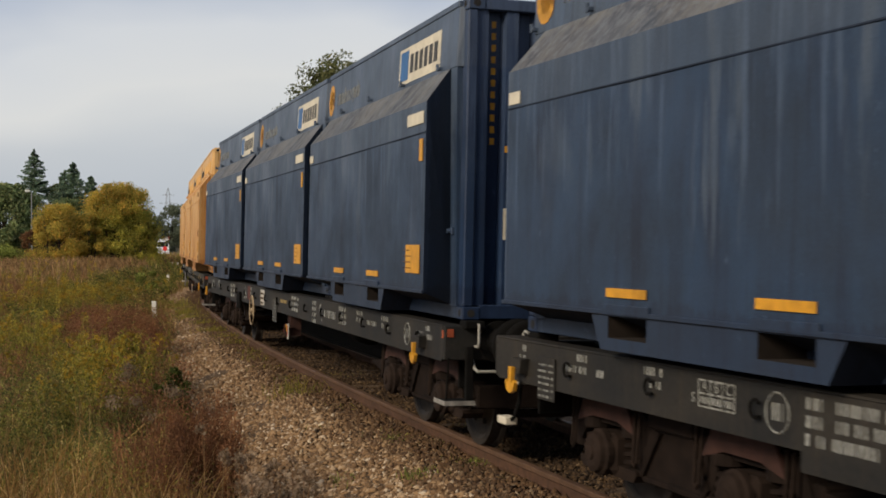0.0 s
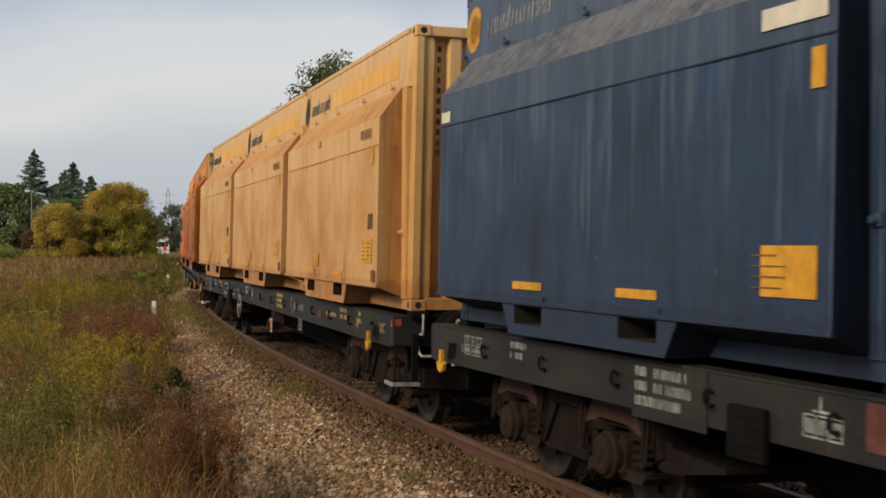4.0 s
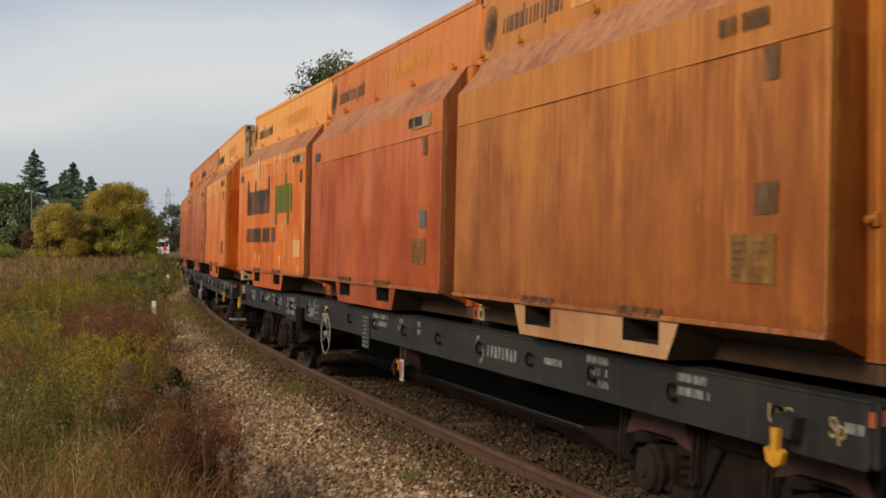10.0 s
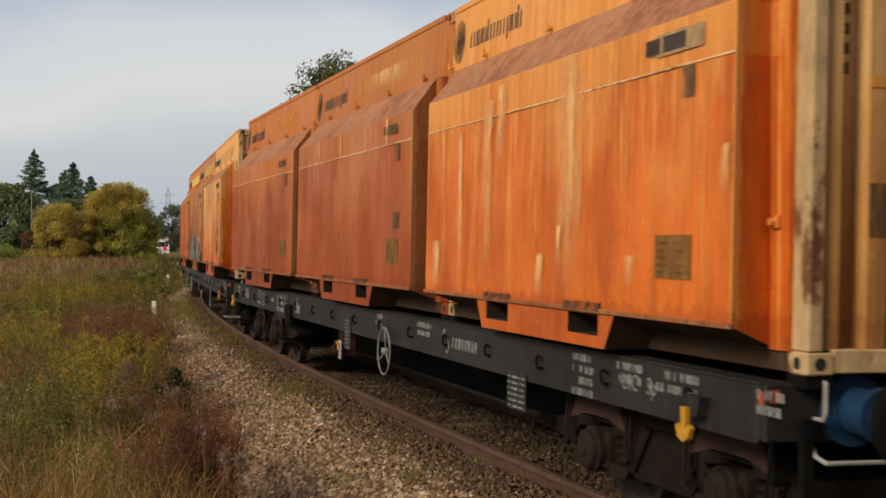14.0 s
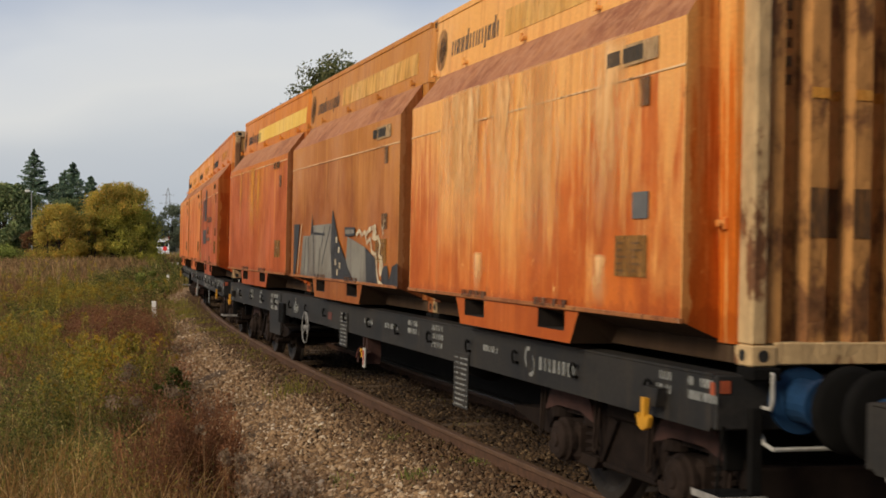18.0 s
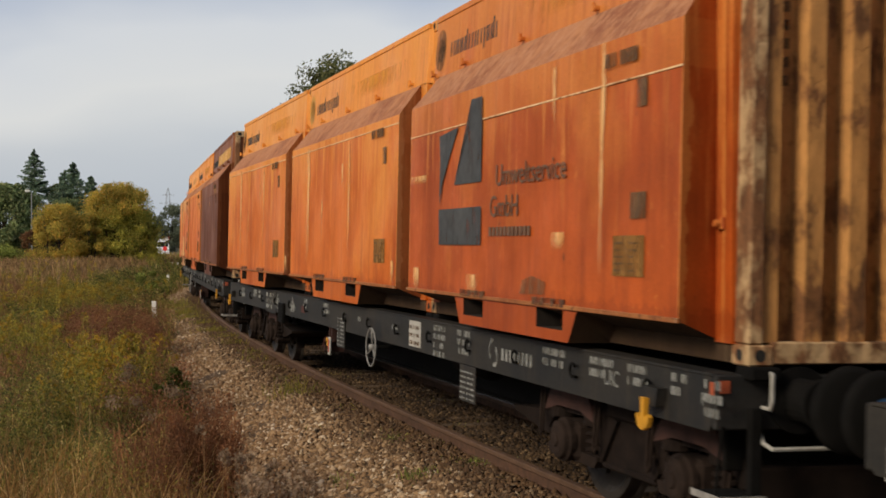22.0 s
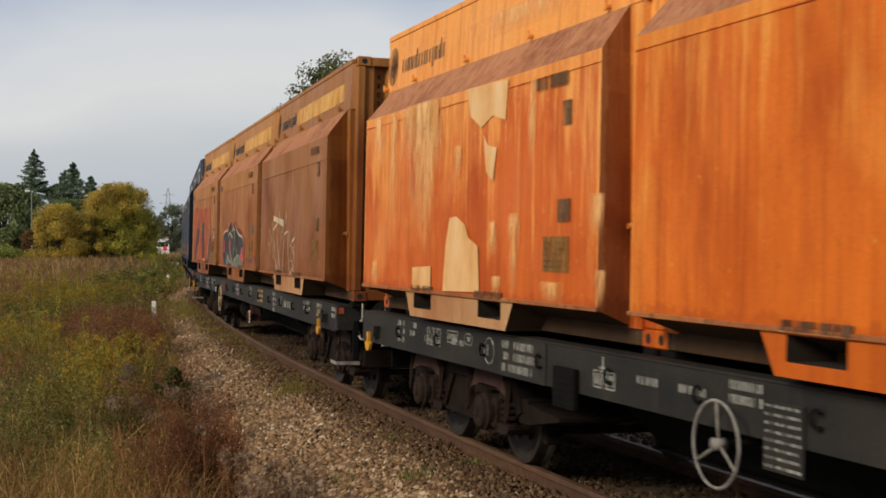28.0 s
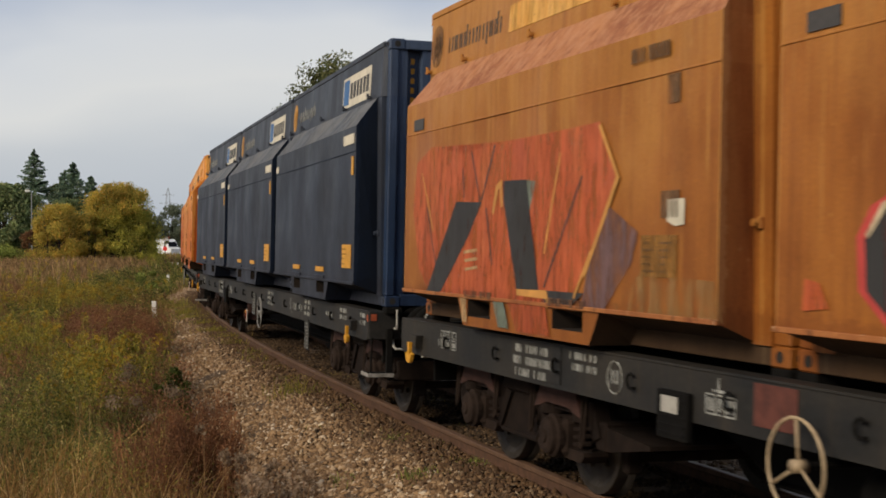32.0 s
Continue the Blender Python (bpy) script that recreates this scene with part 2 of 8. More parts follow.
    # small pale chips and scratches
    chips = m.noise(m.at((1.0, 1.0, 0.6), (sh[1], 7.0, sh[0])), 13.0, 5, 0.75)
    col = m.mix(m.ramp(chips, (0.655 - 0.02 * rust, 0.0), (0.70 - 0.02 * rust, 0.7 if rust else 0.25)), col, pale)
    col = m.mix(1.0, col, m.ramp(grain, (0.3, 0.86), (0.7, 1.06)), "MULTIPLY")
    m.bump(m.mix(0.35, m.noise(m.at((1, 1, 0.8), sh), 2.2, 2), grain), 0.25, 0.012)
    rr = m.ramp(broad, (0.3, rough - 0.08), (0.7, min(1.0, rough + 0.2)))
    m.l.new(rr, m.b.inputs["Roughness"])
    if worn:
        m.worn(*worn, seed)
    return m.done(col)


_m = M("wagon_grey_paint", 0.62)
_m.b.inputs["Specular IOR Level"].default_value = 0.18
_g = _m.noise(_m.at(), 26, 5)
_c = _m.mix(_m.ramp(_m.noise(_m.at((0.55, 0.55, 1.2)), 1.6, 5, 0.6), (0.38, 0.0), (0.64, 1.0)), (0.0150, 0.0150, 0.0152, 1), (0.029, 0.0255, 0.0215, 1))
_c = _m.mix(_m.ramp(_m.noise(_m.at((5.0, 5.0, 0.5)), 1.6, 5, 0.65), (0.52, 0.0), (0.74, 0.6)), _c, (0.050, 0.038, 0.027, 1))
_c = _m.mix(_m.ramp(_m.noise(_m.at((3.0, 3.0, 1.0), (3.0, 1.0, 2.0)), 3.2, 6, 0.7), (0.60, 0.0), (0.70, 0.5)), _c, (0.008, 0.0075, 0.007, 1))
_m.bump(_g, 0.15, 0.004)
WAGON_GREY = _m.done(_m.mix(1.0, _c, _m.ramp(_g, (0.3, 0.78), (0.7, 1.15)), "MULTIPLY"))
# near-black base colour for underframe parts and small fittings
UNDERFRAME = plain("underframe_black", (0.006, 0.0055, 0.005, 1), 0.9, 0, 0.4, 7, 0.1)
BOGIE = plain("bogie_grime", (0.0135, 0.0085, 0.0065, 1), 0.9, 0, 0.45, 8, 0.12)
AXLEBOX = plain("brake_dust", (0.0215, 0.0138, 0.0105, 1), 0.92, 0, 0.45, 9, 0.12)
BOGIE_RUST = plain("bogie_rust", (0.042, 0.0175, 0.0130, 1), 0.85, 0, 0.45, 8)
WHEEL_STEEL = plain("wheel_steel", (0.045, 0.037, 0.031, 1), 0.6, 0.4, 0.4, 9)
STEP_GREY = plain("worn_step_grey", (0.24, 0.225, 0.205, 1), 0.7, 0, 0.45, 14)
WHEEL_PALE = plain("worn_pale_paint", (0.22, 0.21, 0.195, 1), 0.6, 0, 0.35, 16)
WHITE = plain("white_paint", (0.40, 0.38, 0.34, 1), 0.6, 0, 0.25, 14)
LETTER = plain("stencil_white", (0.30, 0.30, 0.28, 1), 0.7, 0, 0.35, 25, 0.3, (0.42, 0.62, 0.95, 0.25))
YELLOW = plain("yellow_paint", (0.60, 0.285, 0.022, 1), 0.5, 0, 0.25, 14)
RED = plain("red_paint", (0.36, 0.05, 0.025, 1), 0.6, 0, 0.3, 14)
RED_DULL = plain("dull_red_mark", (0.11, 0.035, 0.025, 1), 0.7, 0, 0.35, 14)
BLUE_BUFFER = plain("blue_paint", (0.012, 0.042, 0.10, 1), 0.5, 0, 0.3, 10)
DARK = plain("dark_void", (0.02, 0.018, 0.016, 1), 0.9, 0, 0.3, 6)
# brown grime darkened to near-black for the shade inside the pockets
POCKET = plain("grimy_shaded_pocket", (0.020, 0.013, 0.009, 1), 0.9, 0, 0.45, 9)
GREY_MARK = plain("faded_grey_decal", (0.17, 0.09, 0.042, 1), 0.7, 0, 0.3, 18, 0.3, (0.36, 0.64, 0.85, 0.2))
CHARCOAL = plain("charcoal_print", (0.055, 0.055, 0.055, 1), 0.6, 0, 0.35, 14, 0.3, (0.50, 0.78, 1.0, 0.4))
FINE_PRINT = plain("dark_fine_print", (0.05, 0.04, 0.03, 1), 0.7, 0, 0.3, 20)
CREAM_SIGN = plain("cream_sign", (0.62, 0.56, 0.44, 1), 0.6, 0, 0.15, 10)
SIGN_BLUE = plain("sign_blue", (0.03, 0.12, 0.30, 1), 0.5, 0, 0.15, 10)
GREEN_PRINT = plain("green_print", (0.10, 0.20, 0.03, 1), 0.6, 0, 0.25, 10)

# ---- ground, track bed, rails ----
GRASS_SOIL = M("meadow_soil", 0.95)
_v = GRASS_SOIL.at()
GRASS_SOIL = GRASS_SOIL.done(GRASS_SOIL.mix(GRASS_SOIL.ramp(GRASS_SOIL.noise(_v, 0.35, 6), (0.4, 0.0), (0.6, 1.0)), (0.075, 0.062, 0.022, 1), (0.13, 0.085, 0.045, 1)))
_m = M("ballast_bed", 0.95)
_v = _m.at()
_a = _m.noise(_v, 18, 6, 0.7)
_m.bump(_a, 0.9, 0.03)
BALLAST = _m.done(_m.mix(_m.ramp(_m.noise(_v, 0.7, 4), (0.4, 0.0), (0.62, 1.0)), _m.ramp(_a, (0.3, (0.035, 0.021, 0.011, 1)), (0.7, (0.11, 0.070, 0.038, 1))), _m.ramp(_a, (0.3, (0.05, 0.030, 0.017, 1)), (0.7, (0.14, 0.085, 0.045, 1)))))
_m = M("ballast_stone", 0.9)
_r = _m.island()
_a = _m.noise(_m.at(), 45, 4)
STONE = _m.done(_m.mix(0.35, _m.ramp(_r, (0.0, (0.072, 0.036, 0.016, 1)), (0.35, (0.160, 0.086, 0.038, 1)), (0.65, (0.285, 0.170, 0.082, 1)), (0.88, (0.40, 0.280, 0.168, 1)), (1.0, (0.62, 0.51, 0.38, 1))), _m.ramp(_a, (0.3, (0.09, 0.052, 0.026, 1)), (0.7, (0.32, 0.21, 0.115, 1)))))
# rusty brown stone, colour taken darker for the shade under the train
_m = M("rusty_shaded_stone", 0.95)
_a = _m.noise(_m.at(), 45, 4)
RUSTY_SHADED_STONE = _m.done(_m.mix(0.35, _m.ramp(_m.island(), (0.0, (0.0161, 0.0093, 0.0054, 1)), (0.5, (0.0459, 0.0257, 0.0121, 1)), (0.85, (0.0836, 0.0486, 0.0228, 1)), (1.0, (0.2025, 0.1350, 0.0743, 1))), _m.ramp(_a, (0.3, (0.0177, 0.0109, 0.0054, 1)), (0.7, (0.0675, 0.0392, 0.0189, 1)))))
_m = M("rust_tinged_stone", 0.95)
_a = _m.noise(_m.at(), 45, 4)
WARM_STONE = _m.done(_m.mix(0.35, _m.ramp(_m.island(), (0.0, (0.0310, 0.0144, 0.0062, 1)), (0.5, (0.0791, 0.0399, 0.0172, 1)), (0.85, (0.1342, 0.0757, 0.0358, 1)), (1.0, (0.2270, 0.1582, 0.0963, 1))), _m.ramp(_a, (0.3, (0.0344, 0.0179, 0.0089, 1)), (0.7, (0.1514, 0.0894, 0.0447, 1)))))
RAIL_SIDE = plain("rusty_rail", (0.082, 0.040, 0.022, 1), 0.85, 0, 0.4, 14)
RAIL_HEAD = plain("polished_rail_head", (0.15, 0.085, 0.052, 1), 0.55, 0.35, 0.25, 10)
SLEEPER = plain("old_sleeper", (0.105, 0.066, 0.036, 1), 0.9, 0, 0.4, 10)


def bed_z(w):
    """Height of the ground w metres from the line's middle, on the camera's side (w > 0) or beyond."""
    a = abs(w)
    if a < 1.5:
        return -0.172
    if a < 2.9:
        return -0.172 - 0.368 * (a - 1.5) / 1.4
    return -0.54


FIELD_Z = -0.55
_UP = S_GRID < 250


def rise(x, y):
    """The meadow climbs a low bank in the middle distance, away from the line."""
    def ease(v):
        v = np.clip(v, 0, 1)
        return v * v * (3 - 2 * v)
    x, y = np.asarray(x, float), np.asarray(y, float)
    w = (np.interp(y, Y_GRID[_UP], X_GRID[_UP]) - x) * 0.97
    return 1.15 * ease((y - 32) / 58) * (1 - ease((y - 112) / 26)) * ease((w - 3.2) / 5.5)


def ground():
    g = G()
    n = 360
    rings = [0.0, 4, 8, 14, 22, 30, 36, 42, 48, 54, 60, 66, 72, 78, 84, 90, 96, 102, 108, 114, 120, 126, 132, 138, 144, 180, 280, 450, 900, 2500, 4500]
    vs, fs = [], []
    for r in rings:
        for k in range(n):
            a = 2 * math.pi * k / n
            x, y = r * math.cos(a), r * math.sin(a)
            z = FIELD_Z + (0.05 * noise.noise(Vector((x * 0.2, y * 0.2, 0))) if r < 100 else 0) - 0.02 + float(rise(x, y))
            vs.append((x, y, z))
    for i in range(len(rings) - 1):
        for k in range(n):
            fs.append((i * n + k, i * n + (k + 1) % n, (i + 1) * n + (k + 1) % n, (i + 1) * n + k))
    g.add(vs, fs)
    tagged(new("ground", g.mesh("ground", GRASS_SOIL)), "flat overgrown meadow ground reaching the horizon", "ground", kind="structure")
    # ballast bed swept along the line
    ws = [-3.2, -2.9, -1.5, -0.75, 0.0, 0.75, 1.5, 1.9, 2.4, 2.9, 3.2]
    ss = np.arange(-60, 150, 1.0)
    vs, fs = [], []
    for s in ss:
        for w in ws:
            z = bed_z(w) + CANT * max(-1.5, min(1.5, w)) + (0.03 * noise.noise(Vector((s * 0.7, w * 2, 5))) if abs(w) < 3 else 0)
            if abs(w) > 3:
                z = FIELD_Z - 0.12
            vs.append(tuple(at_track(s, w, z)))
    k = len(ws)
    for i in range(len(ss) - 1):
        fs += [(i * k + j, i * k + j + 1, (i + 1) * k + j + 1, (i + 1) * k + j) for j in range(k - 1)]
    bed = tagged(new("track_bed", G().add(vs, fs).mesh("track_bed", BALLAST)), "brown-grey ballast bed of the curved railway line", "track bed", kind="structure")
    return bed


def rails():
    head = [(-0.036, -0.04), (-0.036, -0.008), (-0.028, 0.0), (0.028, 0.0), (0.036, -0.008), (0.036, -0.04)]
    web = [(-0.036, -0.04), (-0.010, -0.055), (-0.010, -0.13), (-0.07, -0.15), (-0.07, -0.165), (0.07, -0.165), (0.07, -0.15), (0.010, -0.13), (0.010, -0.055), (0.036, -0.04)]
    ss = list(np.arange(-60, 150, 1.0))
    for side in (1, -1):
        w0 = side * 0.7535
        rail = thing("rail", "rust-brown steel rail with a worn bright head", "rail", "rails of the track", "structure")
        for name, prof, m in (("rail_head", head, RAIL_HEAD), ("rail_web", web, RAIL_SIDE)):
            g = G()
            vs, fs, k = [], [], len(prof)
            for s in ss:
                vs += [tuple(at_track(s, w0 + dw, dz + CANT * w0)) for dw, dz in prof]
            for i in range(len(ss) - 1):
                fs += [(i * k + j, i * k + j + 1, (i + 1) * k + j + 1, (i + 1) * k + j) for j in range(k - 1)]
            part(name, g.add(vs, fs), m, rail)


def stones(s0, s1, w0, w1, count, seed, size=(0.025, 0.055), ob_name="ballast_stones", material=None, lift=0.0):
    """Loose ballast: many small uneven stones in one mesh."""
    r = np.random.default_rng(seed)
    base = np.array([(1, 0, 0), (-1, 0, 0), (0, 1, 0), (0, -1, 0), (0, 0, 1), (0, 0, -1)], float)
    face = np.array([(0, 2, 4), (2, 1, 4), (1, 3, 4), (3, 0, 4), (2, 0, 5), (1, 2, 5), (3, 1, 5), (0, 3, 5)])
    s = s0 + (s1 - s0) * r.random(count) ** 1.7
    w = r.uniform(w0, w1, count)
    th = np.interp(s, S_GRID, TH_GRID)
    cx = np.interp(s, S_GRID, X_GRID) - np.sin(th) * w
    cy = np.interp(s, S_GRID, Y_GRID) + np.cos(th) * w
    cz = np.array([bed_z(q) + CANT * min(1.5, max(-1.5, q)) for q in w]) + 0.012 + 0.022 * np.sin(s * 2.1 + w * 3.0) * np.sin(s * 0.83 - w * 1.7) + lift * np.clip((1.5 - np.abs(w)) / 0.4, 0, 1)
    rad = r.uniform(size[0], size[1], count) * np.where(r.random(count) < 0.12, 1.45, 1.0)
    vv = base[None] * rad[:, None, None] * r.uniform(0.55, 1.25, (count, 6, 1)) + r.normal(0, 0.22, (count, 6, 3)) * rad[:, None, None]
    a = r.uniform(0, 6.28, count)
    ca, sa = np.cos(a)[:, None], np.sin(a)[:, None]
    vx, vy = vv[:, :, 0] * ca - vv[:, :, 1] * sa, vv[:, :, 0] * sa + vv[:, :, 1] * ca
    verts = np.stack([vx + cx[:, None], vy + cy[:, None], vv[:, :, 2] * 0.75 + cz[:, None]], 2)
    faces = face[None] + 6 * np.arange(count)[:, None, None]
    me = raw_mesh(ob_name, verts, faces.reshape(-1, 3), material or STONE)
    return tagged(new(ob_name, me), "loose pale and brown ballast stones beside the rail", "ballast", kind="stuff")


ground()
rails()
stones(9, 75, 1.05, 3.0, 64000, 3, (0.017, 0.042))
stones(9, 60, -0.70, 0.70, 26000, 4, (0.018, 0.036), "inner_ballast", RUSTY_SHADED_STONE, 0.018)
stones(9, 60, 0.82, 1.7, 20000, 5, (0.016, 0.038), "rail_side_ballast", WARM_STONE, 0.03)
stones(9, 60, -2.6, -0.82, 6000, 6, (0.03, 0.05), "outer_ballast", RUSTY_SHADED_STONE)
SLEEPERS = thing("sleepers", "row of weathered sleepers half sunk in ballast", "sleepers", kind="structure")
_sl = None
for _k in range(150):
    _s = 6 + _k * 0.62
    _p = at_track(_s, 0, 0)
    _t = float(np.interp(_s, S_GRID, TH_GRID))
    if _sl is None:
        _sl = G().box(-0.13, 0.13, -1.3, 1.3, -0.31, -0.146, 0.015).mesh("sleeper", SLEEPER)
    _o = new("sleeper", _sl)
    _o.parent = SLEEPERS
    _o.matrix_basis = Matrix.Translation(_p) @ Matrix.Rotation(_t, 4, "Z") @ Matrix.Rotation(CANT, 4, "X")

# ---- vegetation and distance ----
def foliage(name, *stops, rough=0.75, gain=2.1):
    """Leaf colour by piece, over two scales of change."""
    m = M(name, rough)
    col = m.ramp(m.island(), *stops)
    big = m.ramp(m.noise(m.at((1, 1, 0.5)), 1.1, 4), (0.34, 0.45), (0.66, 1.25))
    col = m.mix(1.0, col, big, "MULTIPLY")
    m.b.inputs["Specular IOR Level"].default_value = 0.2
    col = m.mix(1.0, col, (gain * 1.05, gain * 0.975, gain * 0.82, 1), "MULTIPLY")
    m.done(col)
    # thin leaves let light through
    tr = m.n.new("ShaderNodeBsdfTranslucent")
    mx = m.n.new("ShaderNodeMixShader")
    mx.inputs[0].default_value = 0.5
    m.l.new(col, tr.inputs["Color"])
    m.l.new(m.b.outputs[0], mx.inputs[1])
    m.l.new(tr.outputs[0], mx.inputs[2])
    m.l.new(mx.outputs[0], m.n["Material Output"].inputs["Surface"])
    return m.m


STRAW = foliage("dry_straw", (0.0, (0.09, 0.050, 0.020, 1)), (0.5, (0.15, 0.090, 0.034, 1)), (0.85, (0.21, 0.14, 0.06, 1)), (1.0, (0.36, 0.27, 0.14, 1)), gain=2.3)
PALESTRAW = foliage("pale_straw", (0.0, (0.16, 0.11, 0.055, 1)), (1.0, (0.34, 0.25, 0.14, 1)), gain=1.9)
RUSTGRASS = foliage("rust_brown_grass", (0.0, (0.055, 0.036, 0.020, 1)), (0.6, (0.115, 0.072, 0.036, 1)), (1.0, (0.18, 0.12, 0.06, 1)), gain=2.3)
GREENGRASS = foliage("green_grass", (0.0, (0.034, 0.040, 0.010, 1)), (0.5, (0.074, 0.078, 0.018, 1)), (1.0, (0.145, 0.135, 0.032, 1)), gain=2.4)
OLIVE = foliage("olive_weed", (0.0, (0.050, 0.056, 0.014, 1)), (0.5, (0.100, 0.100, 0.022, 1)), (1.0, (0.18, 0.15, 0.034, 1)), gain=2.4)
HERB = foliage("herb_leaf", (0.0, (0.016, 0.024, 0.007, 1)), (0.5, (0.062, 0.070, 0.017, 1)), (0.85, (0.130, 0.125, 0.034, 1)), (1.0, (0.27, 0.23, 0.10, 1)), gain=2.45)
SHRUBLEAF = foliage("shrub_leaf", (0.0, (0.04, 0.055, 0.015, 1)), (0.6, (0.085, 0.105, 0.028, 1)), (1.0, (0.15, 0.17, 0.05, 1)), gain=2.8)
BROWNHERB = foliage("withered_leaf", (0.0, (0.050, 0.027, 0.016, 1)), (0.5, (0.096, 0.052, 0.029, 1)), (1.0, (0.15, 0.088, 0.048, 1)), gain=2.4)
GOLD = foliage("goldenrod_yellow", (0.0, (0.14, 0.098, 0.018, 1)), (0.6, (0.20, 0.138, 0.022, 1)), (1.0, (0.28, 0.19, 0.030, 1)), gain=2.1)
SEED = foliage("red_brown_seed", (0.0, (0.040, 0.019, 0.011, 1)), (0.7, (0.066, 0.032, 0.018, 1)), (1.0, (0.115, 0.062, 0.034, 1)), gain=4.3)
DOWN = foliage("grey_seed_down", (0.0, (0.14, 0.105, 0.08, 1)), (1.0, (0.27, 0.21, 0.165, 1)), gain=1.5)
BUSHGREEN = foliage("bush_leaf", (0.0, (0.044, 0.050, 0.012, 1)), (0.5, (0.080, 0.084, 0.019, 1)), (0.9, (0.120, 0.110, 0.026, 1)), (1.0, (0.16, 0.120, 0.032, 1)), gain=5.0)
BUSHGOLD = foliage("autumn_leaf", (0.0, (0.070, 0.072, 0.016, 1)), (0.5, (0.112, 0.096, 0.024, 1)), (0.9, (0.155, 0.110, 0.028, 1)), (1.0, (0.21, 0.113, 0.030, 1)), gain=4.3)
DARKLEAF = foliage("dark_leaf", (0.0, (0.016, 0.024, 0.013, 1)), (0.6, (0.034, 0.046, 0.022, 1)), (1.0, (0.062, 0.068, 0.038, 1)), gain=6.2)
NEEDLE = foliage("spruce_needle", (0.0, (0.014, 0.024, 0.020, 1)), (0.6, (0.028, 0.044, 0.034, 1)), (1.0, (0.056, 0.068, 0.052, 1)), gain=6.4)
# distance haze is mixed into this leaf colour
HAZELEAF = foliage("far_leaf", (0.0, (0.055, 0.070, 0.055, 1)), (1.0, (0.10, 0.118, 0.09, 1)))
TREELEAF = foliage("tree_leaf", (0.0, (0.030, 0.040, 0.018, 1)), (0.6, (0.065, 0.075, 0.034, 1)), (1.0, (0.13, 0.13, 0.06, 1)), gain=3.6)
TALLLEAF = foliage("grey_green_leaf", (0.0, (0.020, 0.027, 0.013, 1)), (0.6, (0.045, 0.053, 0.026, 1)), (1.0, (0.09, 0.09, 0.045, 1)), gain=3.2)
DARKSHRUB = foliage("dark_shrub_leaf", (0.0, (0.016, 0.024, 0.008, 1)), (0.6, (0.042, 0.056, 0.015, 1)), (1.0, (0.08, 0.095, 0.028, 1)), gain=2.4)
FARGRASS = foliage("far_brown_grass", (0.0, (0.075, 0.050, 0.028, 1)), (0.6, (0.135, 0.086, 0.046, 1)), (1.0, (0.20, 0.14, 0.075, 1)), gain=2.5)
YELLOWHERB = foliage("yellow_green_leaf", (0.0, (0.060, 0.062, 0.012, 1)), (0.5, (0.125, 0.118, 0.022, 1)), (0.9, (0.20, 0.17, 0.032, 1)), (1.0, (0.27, 0.21, 0.045, 1)), gain=2.2)
BARK = plain("bark", (0.06, 0.045, 0.033, 1), 0.9, 0, 0.4, 8)


POSTS = ((-8.15, 37.9), (-14.66, 71.6))   # marker posts stand in small clearings


def edge_w(s, r):
    """Where the weeds begin beside the ballast."""
    return 3.0 - 1.15 * min(1.0, max(0.0, (s - 13) / 24)) + 0.35 * noise.noise(Vector((s * 0.21, 0.3, 2.0)))


def meadow_points(n, d0, d1, seed, power=1.0, clear=0.0, spread=0.62):
    """Random places on the meadow between two distances, left of the line."""
    r = np.random.default_rng(seed)
    out = []
    while len(out) < n:
        d = d0 + (d1 - d0) * r.random(4 * n) ** power
        x = -d * spread + (d * spread + 2) * r.random(4 * n)
        for xx, yy in zip(x, d):
            k = np.searchsorted(Y_GRID, yy) if yy < Y_GRID[-1] else -1
            xt = X_GRID[min(max(k, 0), len(X_GRID) - 1)]
            th = TH_GRID[min(max(k, 0), len(X_GRID) - 1)]
            w = (xt - xx) * math.sin(th)
            if w > edge_w(yy, r) + clear and not any(y0 - 9 < yy < y0 + 0.3 and abs(xx - x0 * yy / y0) < 0.22 for x0, y0 in POSTS):
                out.append((xx, yy))
                if len(out) >= n:
                    break
    return np.array(out[:n]), r


def blades(name, pts, r, h, width, material, label, lean=0.35, z=FIELD_Z, category="grass"):
    """Bent tapering blades, one mesh of kind stuff."""
    n = len(pts)
    up = rise(pts[:, 0], pts[:, 1])
    hh = r.uniform(h[0], h[1], n)
    ww = r.uniform(width[0], width[1], n)
    a, b = r.uniform(0, 6.283, n), r.uniform(0, 6.283, n)
    l = np.abs(r.normal(0, lean, n)) * hh
    px, py = np.cos(a) * ww / 2, np.sin(a) * ww / 2
    lx, ly = np.cos(b) * l, np.sin(b) * l
    rows = []
    for t, k in ((0.0, 1.0), (0.5, 0.8), (0.85, 0.5), (1.0, 0.12)):
        cx, cy, cz = pts[:, 0] + lx * t * t, pts[:, 1] + ly * t * t, z + up - 0.03 + hh * (t - 0.12 * t * t)
        rows += [np.stack([cx - px * k, cy - py * k, cz], 1), np.stack([cx + px * k, cy + py * k, cz], 1)]
    v = np.stack(rows, 1)
    f = np.array([(0, 1, 3, 2), (2, 3, 5, 4), (4, 5, 7, 6)])[None] + 8 * np.arange(n)[:, None, None]
    return tagged(new(name, raw_mesh(name, v, f.reshape(-1, 4), material)), label, category, kind="stuff")


